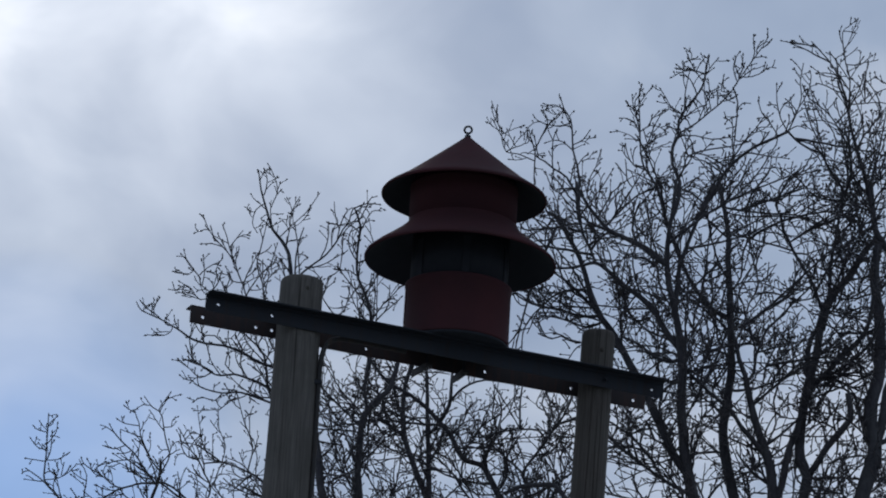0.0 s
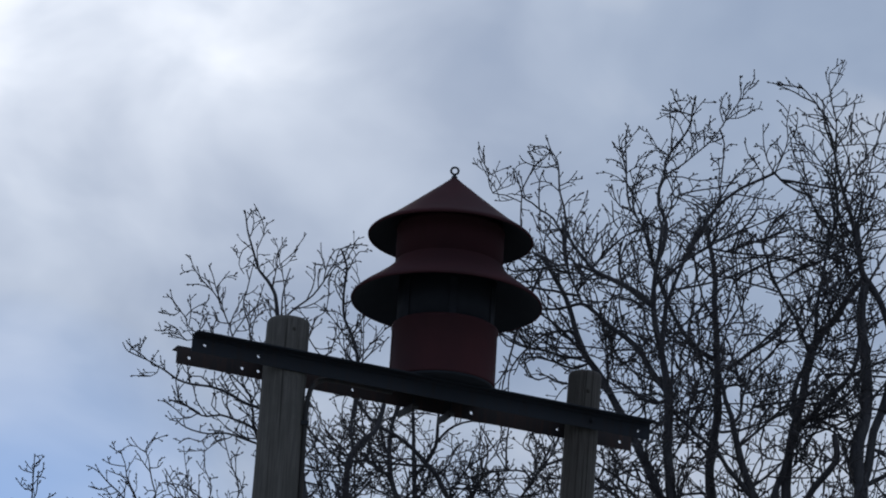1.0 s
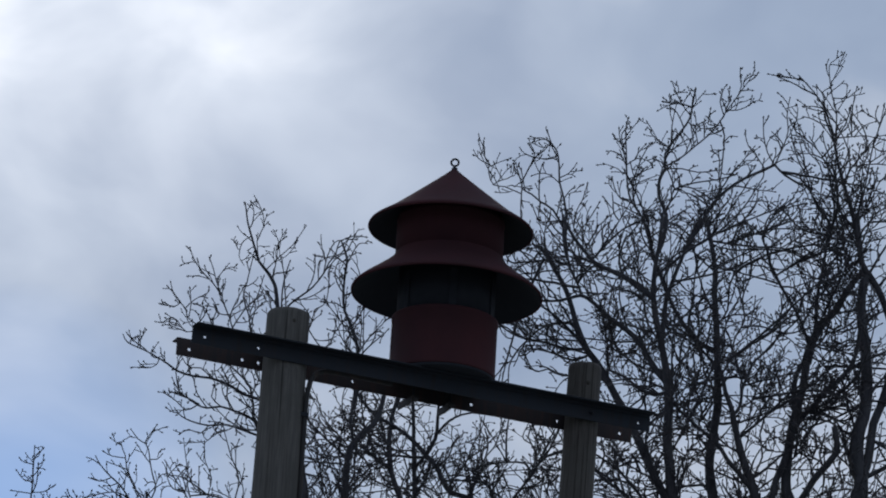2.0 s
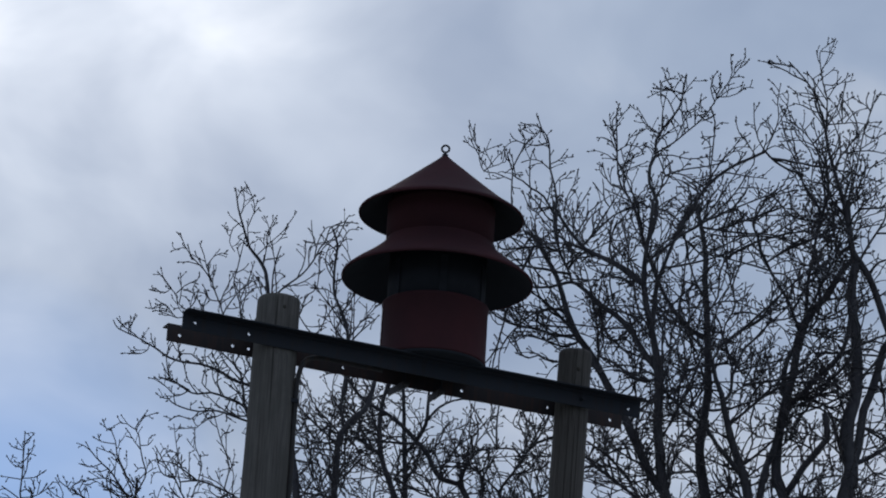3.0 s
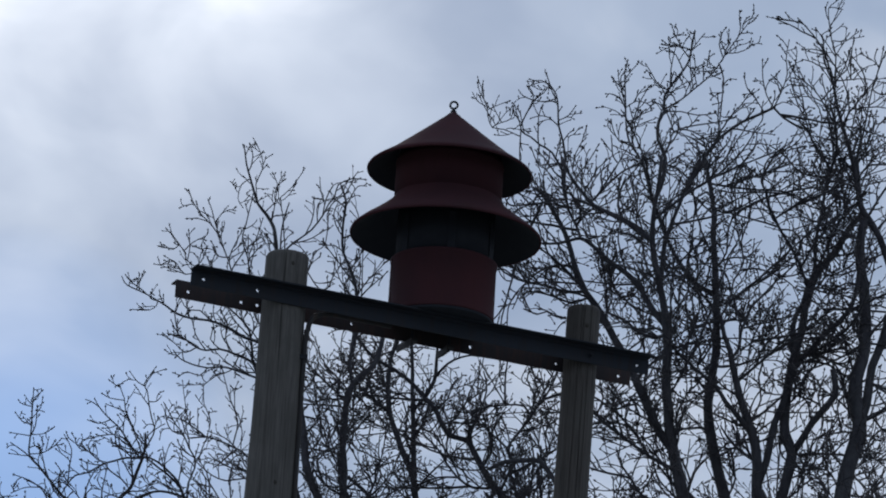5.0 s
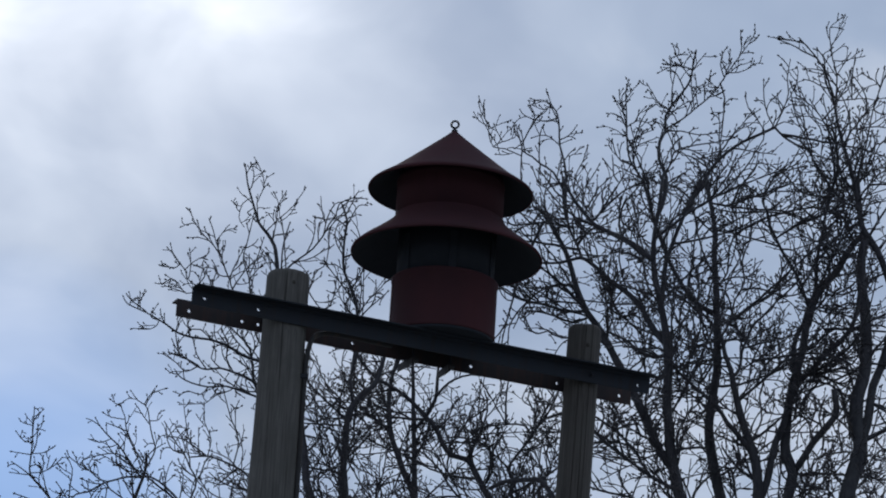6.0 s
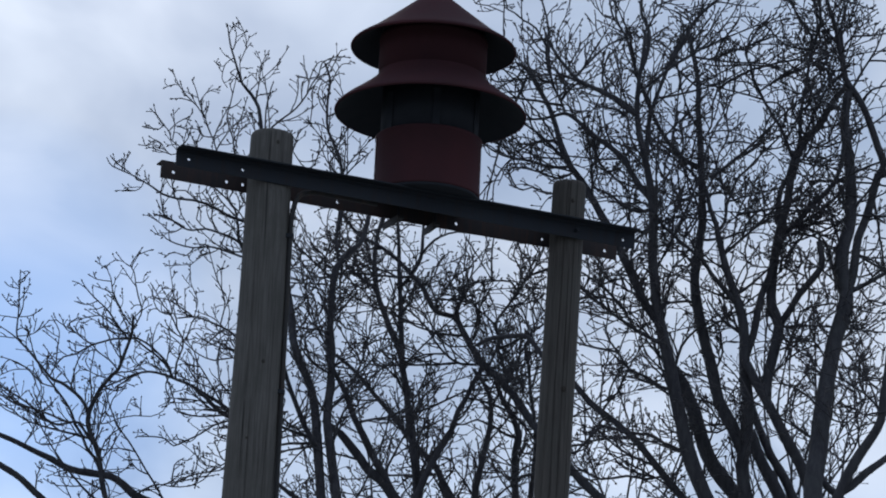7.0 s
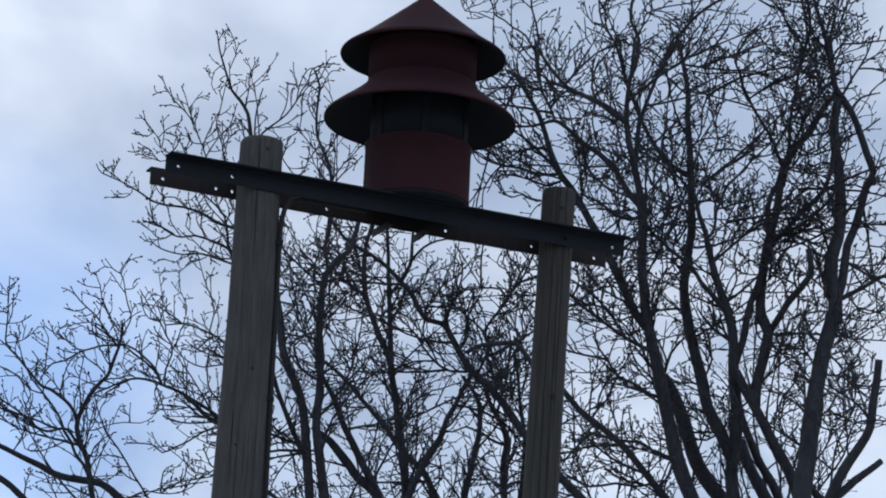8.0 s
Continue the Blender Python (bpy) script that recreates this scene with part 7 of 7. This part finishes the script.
limb(tree_h, 0.008, 0.0044, (0.18, 36.35, 11.35), (0.25, 36.32, 11.47), (0.31, 36.29, 11.59), (0.42, 36.26, 11.71))
limb(tree_h, 0.008, 0.0044, (0.76, 35.34, 11.45), (0.82, 35.29, 11.58), (0.88, 35.22, 11.75), (0.89, 35.18, 11.89))
limb(tree_h, 0.008, 0.0044, (0.03, 36.43, 11.56), (-0.03, 36.47, 11.47), (-0.07, 36.51, 11.33), (-0.13, 36.55, 11.20))
limb(tree_h, 0.009, 0.0064, (-0.22, 36.56, 11.88), (-0.30, 36.52, 12.06), (-0.26, 36.49, 12.20), (-0.31, 36.46, 12.32))
limb(tree_h, 0.009, 0.0064, (0.74, 35.30, 11.55), (0.81, 35.25, 11.76), (0.78, 35.21, 11.93), (0.84, 35.17, 12.07))
tree_i = bare_tree(1.25, 36.43, (1.105, 36.600, 10.160), 0.07, TREE_LABELS["i"], 1.25)
limb(tree_i, 0.042, 0.0153, (1.11, 36.60, 10.16), (1.03, 36.50, 10.75), (1.03, 36.47, 10.90), (1.01, 36.43, 11.13), (1.00, 36.39, 11.36), (1.02, 36.36, 11.51), (0.97, 36.34, 11.65), (0.89, 36.31, 11.77), (0.84, 36.29, 11.87), (0.79, 36.27, 12.00))
limb(tree_i, 0.028, 0.0127, (1.11, 36.60, 10.16), (1.15, 36.39, 10.73), (1.14, 36.32, 10.91), (1.15, 36.25, 11.09), (1.16, 36.15, 11.35), (1.15, 36.09, 11.53), (1.10, 36.01, 11.75), (1.07, 35.92, 11.96), (1.03, 35.86, 12.14))
limb(tree_i, 0.015, 0.0068, (1.01, 36.37, 11.49), (0.91, 36.38, 11.52), (0.84, 36.39, 11.57), (0.78, 36.40, 11.61))
limb(tree_i, 0.013, 0.0068, (0.92, 36.32, 11.74), (0.99, 36.27, 12.06), (1.00, 36.25, 12.25), (1.00, 36.23, 12.39), (0.96, 36.20, 12.53))
limb(tree_i, 0.010, 0.0057, (1.03, 36.48, 10.85), (0.93, 36.44, 10.80), (0.87, 36.40, 10.68))
limb(tree_i, 0.008, 0.0045, (1.01, 36.41, 11.27), (1.08, 36.38, 11.41), (1.12, 36.36, 11.50))
limb(tree_i, 0.008, 0.0045, (1.09, 35.99, 11.79), (1.15, 35.95, 11.98), (1.12, 35.92, 12.11))
limb(tree_i, 0.009, 0.0066, (0.97, 36.34, 11.65), (1.05, 36.26, 11.87), (1.02, 36.21, 12.04), (1.08, 36.16, 12.18), (1.05, 36.12, 12.31))
limb(tree_i, 0.009, 0.0066, (0.89, 36.31, 11.77), (0.91, 36.28, 11.96), (0.95, 36.25, 12.10), (0.92, 36.21, 12.28))
tree_j = bare_tree(3.80, 40.37, (3.742, 40.500, 10.461), 0.09, TREE_LABELS["j"], 0.9)
limb(tree_j, 0.013, 0.0070, (3.74, 40.50, 10.46), (3.72, 40.66, 11.51), (3.53, 40.75, 12.01), (3.35, 40.83, 12.53), (3.27, 40.92, 13.05), (3.27, 40.99, 13.58), (3.21, 41.08, 14.12))
limb(tree_j, 0.020, 0.0070, (3.74, 40.50, 10.46), (3.79, 40.80, 11.54), (3.67, 40.96, 12.09), (3.57, 41.11, 12.64), (3.48, 41.27, 13.21), (3.48, 41.42, 13.79), (3.52, 41.57, 14.37))
limb(tree_j, 0.015, 0.0070, (3.74, 40.50, 10.46), (3.75, 40.70, 11.52), (3.71, 40.79, 11.98), (3.72, 40.88, 12.45), (3.65, 40.96, 12.92), (3.69, 41.05, 13.40), (3.69, 41.14, 13.89))
limb(tree_j, 0.014, 0.0070, (3.74, 40.50, 10.46), (3.64, 40.28, 11.41), (3.71, 40.18, 11.87), (3.74, 40.07, 12.34), (3.84, 39.97, 12.80), (3.82, 39.86, 13.26), (3.79, 39.76, 13.72))
limb(tree_j, 0.014, 0.0070, (3.74, 40.50, 10.46), (3.67, 40.22, 11.40), (3.86, 40.08, 11.80), (3.84, 39.96, 12.20), (3.94, 39.83, 12.61), (3.98, 39.71, 13.01), (3.88, 39.59, 13.40))
limb(tree_j, 0.018, 0.0070, (3.74, 40.50, 10.46), (3.80, 40.77, 11.54), (3.89, 40.88, 11.99), (4.07, 41.00, 12.44), (4.35, 41.13, 12.92), (4.33, 41.24, 13.37), (4.35, 41.35, 13.84))
limb(tree_j, 0.018, 0.0070, (3.74, 40.50, 10.46), (3.81, 40.79, 11.54), (4.01, 40.93, 12.01), (4.19, 41.06, 12.48), (4.26, 41.18, 12.95), (4.44, 41.31, 13.43), (4.41, 41.43, 13.90))
tree_k = bare_tree(-0.11, 41.38, (0.134, 41.500, 10.489), 0.09, TREE_LABELS["k"], 0.8)
limb(tree_k, 0.018, 0.0072, (0.13, 41.50, 10.49), (-0.01, 41.66, 11.55), (-0.22, 41.71, 11.80), (-0.45, 41.76, 12.05), (-0.71, 41.81, 12.29), (-0.82, 41.85, 12.55), (-0.88, 41.89, 12.81))
limb(tree_k, 0.014, 0.0072, (0.13, 41.50, 10.49), (0.10, 41.69, 11.56), (-0.15, 41.74, 11.72), (-0.32, 41.79, 11.88), (-0.34, 41.81, 12.04), (-0.40, 41.84, 12.20), (-0.48, 41.87, 12.36))
limb(tree_k, 0.016, 0.0072, (0.13, 41.50, 10.49), (0.09, 41.73, 11.57), (-0.10, 41.81, 11.95), (-0.19, 41.89, 12.32), (-0.24, 41.97, 12.71), (-0.34, 42.05, 13.10), (-0.41, 42.13, 13.48))
limb(tree_k, 0.020, 0.0072, (0.13, 41.50, 10.49), (0.13, 41.77, 11.58), (0.02, 41.83, 11.77), (0.12, 41.88, 11.97), (0.19, 41.93, 12.17), (0.08, 41.98, 12.36), (0.22, 42.04, 12.56))
limb(tree_k, 0.016, 0.0072, (0.13, 41.50, 10.49), (0.09, 41.19, 11.44), (0.20, 41.08, 11.75), (0.17, 40.98, 12.06), (0.28, 40.87, 12.37), (0.30, 40.77, 12.68), (0.29, 40.67, 12.98))
limb(tree_k, 0.020, 0.0072, (0.13, 41.50, 10.49), (0.15, 41.77, 11.58), (0.30, 41.84, 11.86), (0.44, 41.92, 12.14), (0.63, 42.00, 12.42), (0.70, 42.06, 12.69), (0.71, 42.13, 12.97))
limb(tree_k, 0.013, 0.0072, (0.13, 41.50, 10.49), (0.10, 41.74, 11.58), (0.44, 41.84, 11.80), (0.79, 41.93, 12.02), (1.05, 42.00, 12.24), (1.16, 42.06, 12.44), (1.20, 42.10, 12.64))
tree_l = bare_tree(2.40, 39.69, (2.256, 39.800, 10.235), 0.08, TREE_LABELS["l"], 0.9)
limb(tree_l, 0.013, 0.0069, (2.26, 39.80, 10.23), (2.20, 39.53, 11.16), (2.02, 39.42, 11.51), (1.87, 39.31, 11.85), (1.72, 39.20, 12.21), (1.68, 39.10, 12.56), (1.64, 39.00, 12.92))
limb(tree_l, 0.020, 0.0069, (2.26, 39.80, 10.23), (2.25, 39.97, 11.26), (2.22, 40.02, 11.57), (2.14, 40.07, 11.87), (2.17, 40.12, 12.18), (2.19, 40.17, 12.50), (2.17, 40.22, 12.80))
limb(tree_l, 0.013, 0.0069, (2.26, 39.80, 10.23), (2.23, 39.51, 11.15), (2.23, 39.41, 11.45), (2.20, 39.32, 11.74), (2.24, 39.22, 12.03), (2.22, 39.13, 12.33), (2.17, 39.04, 12.62))
limb(tree_l, 0.018, 0.0069, (2.26, 39.80, 10.23), (2.24, 39.51, 11.16), (2.39, 39.41, 11.45), (2.51, 39.31, 11.74), (2.54, 39.22, 12.02), (2.66, 39.13, 12.31), (2.56, 39.04, 12.59))
limb(tree_l, 0.018, 0.0069, (2.26, 39.80, 10.23), (2.28, 40.11, 11.30), (2.50, 40.23, 11.69), (2.49, 40.34, 12.07), (2.66, 40.46, 12.46), (2.72, 40.57, 12.84), (2.79, 40.68, 13.24))


def finish_trees():
    for t, tw in TREES.items():
        tagged(part("branch_growth", tw.branch, BARK, t), kind="stuff")
        tagged(part("twig_growth", tw.twig, TWIG, t), kind="stuff")
        tagged(part("bud_growth", tw.bud, TWIG, t, "small brown pointed buds", smooth=False), kind="stuff")


finish_trees()
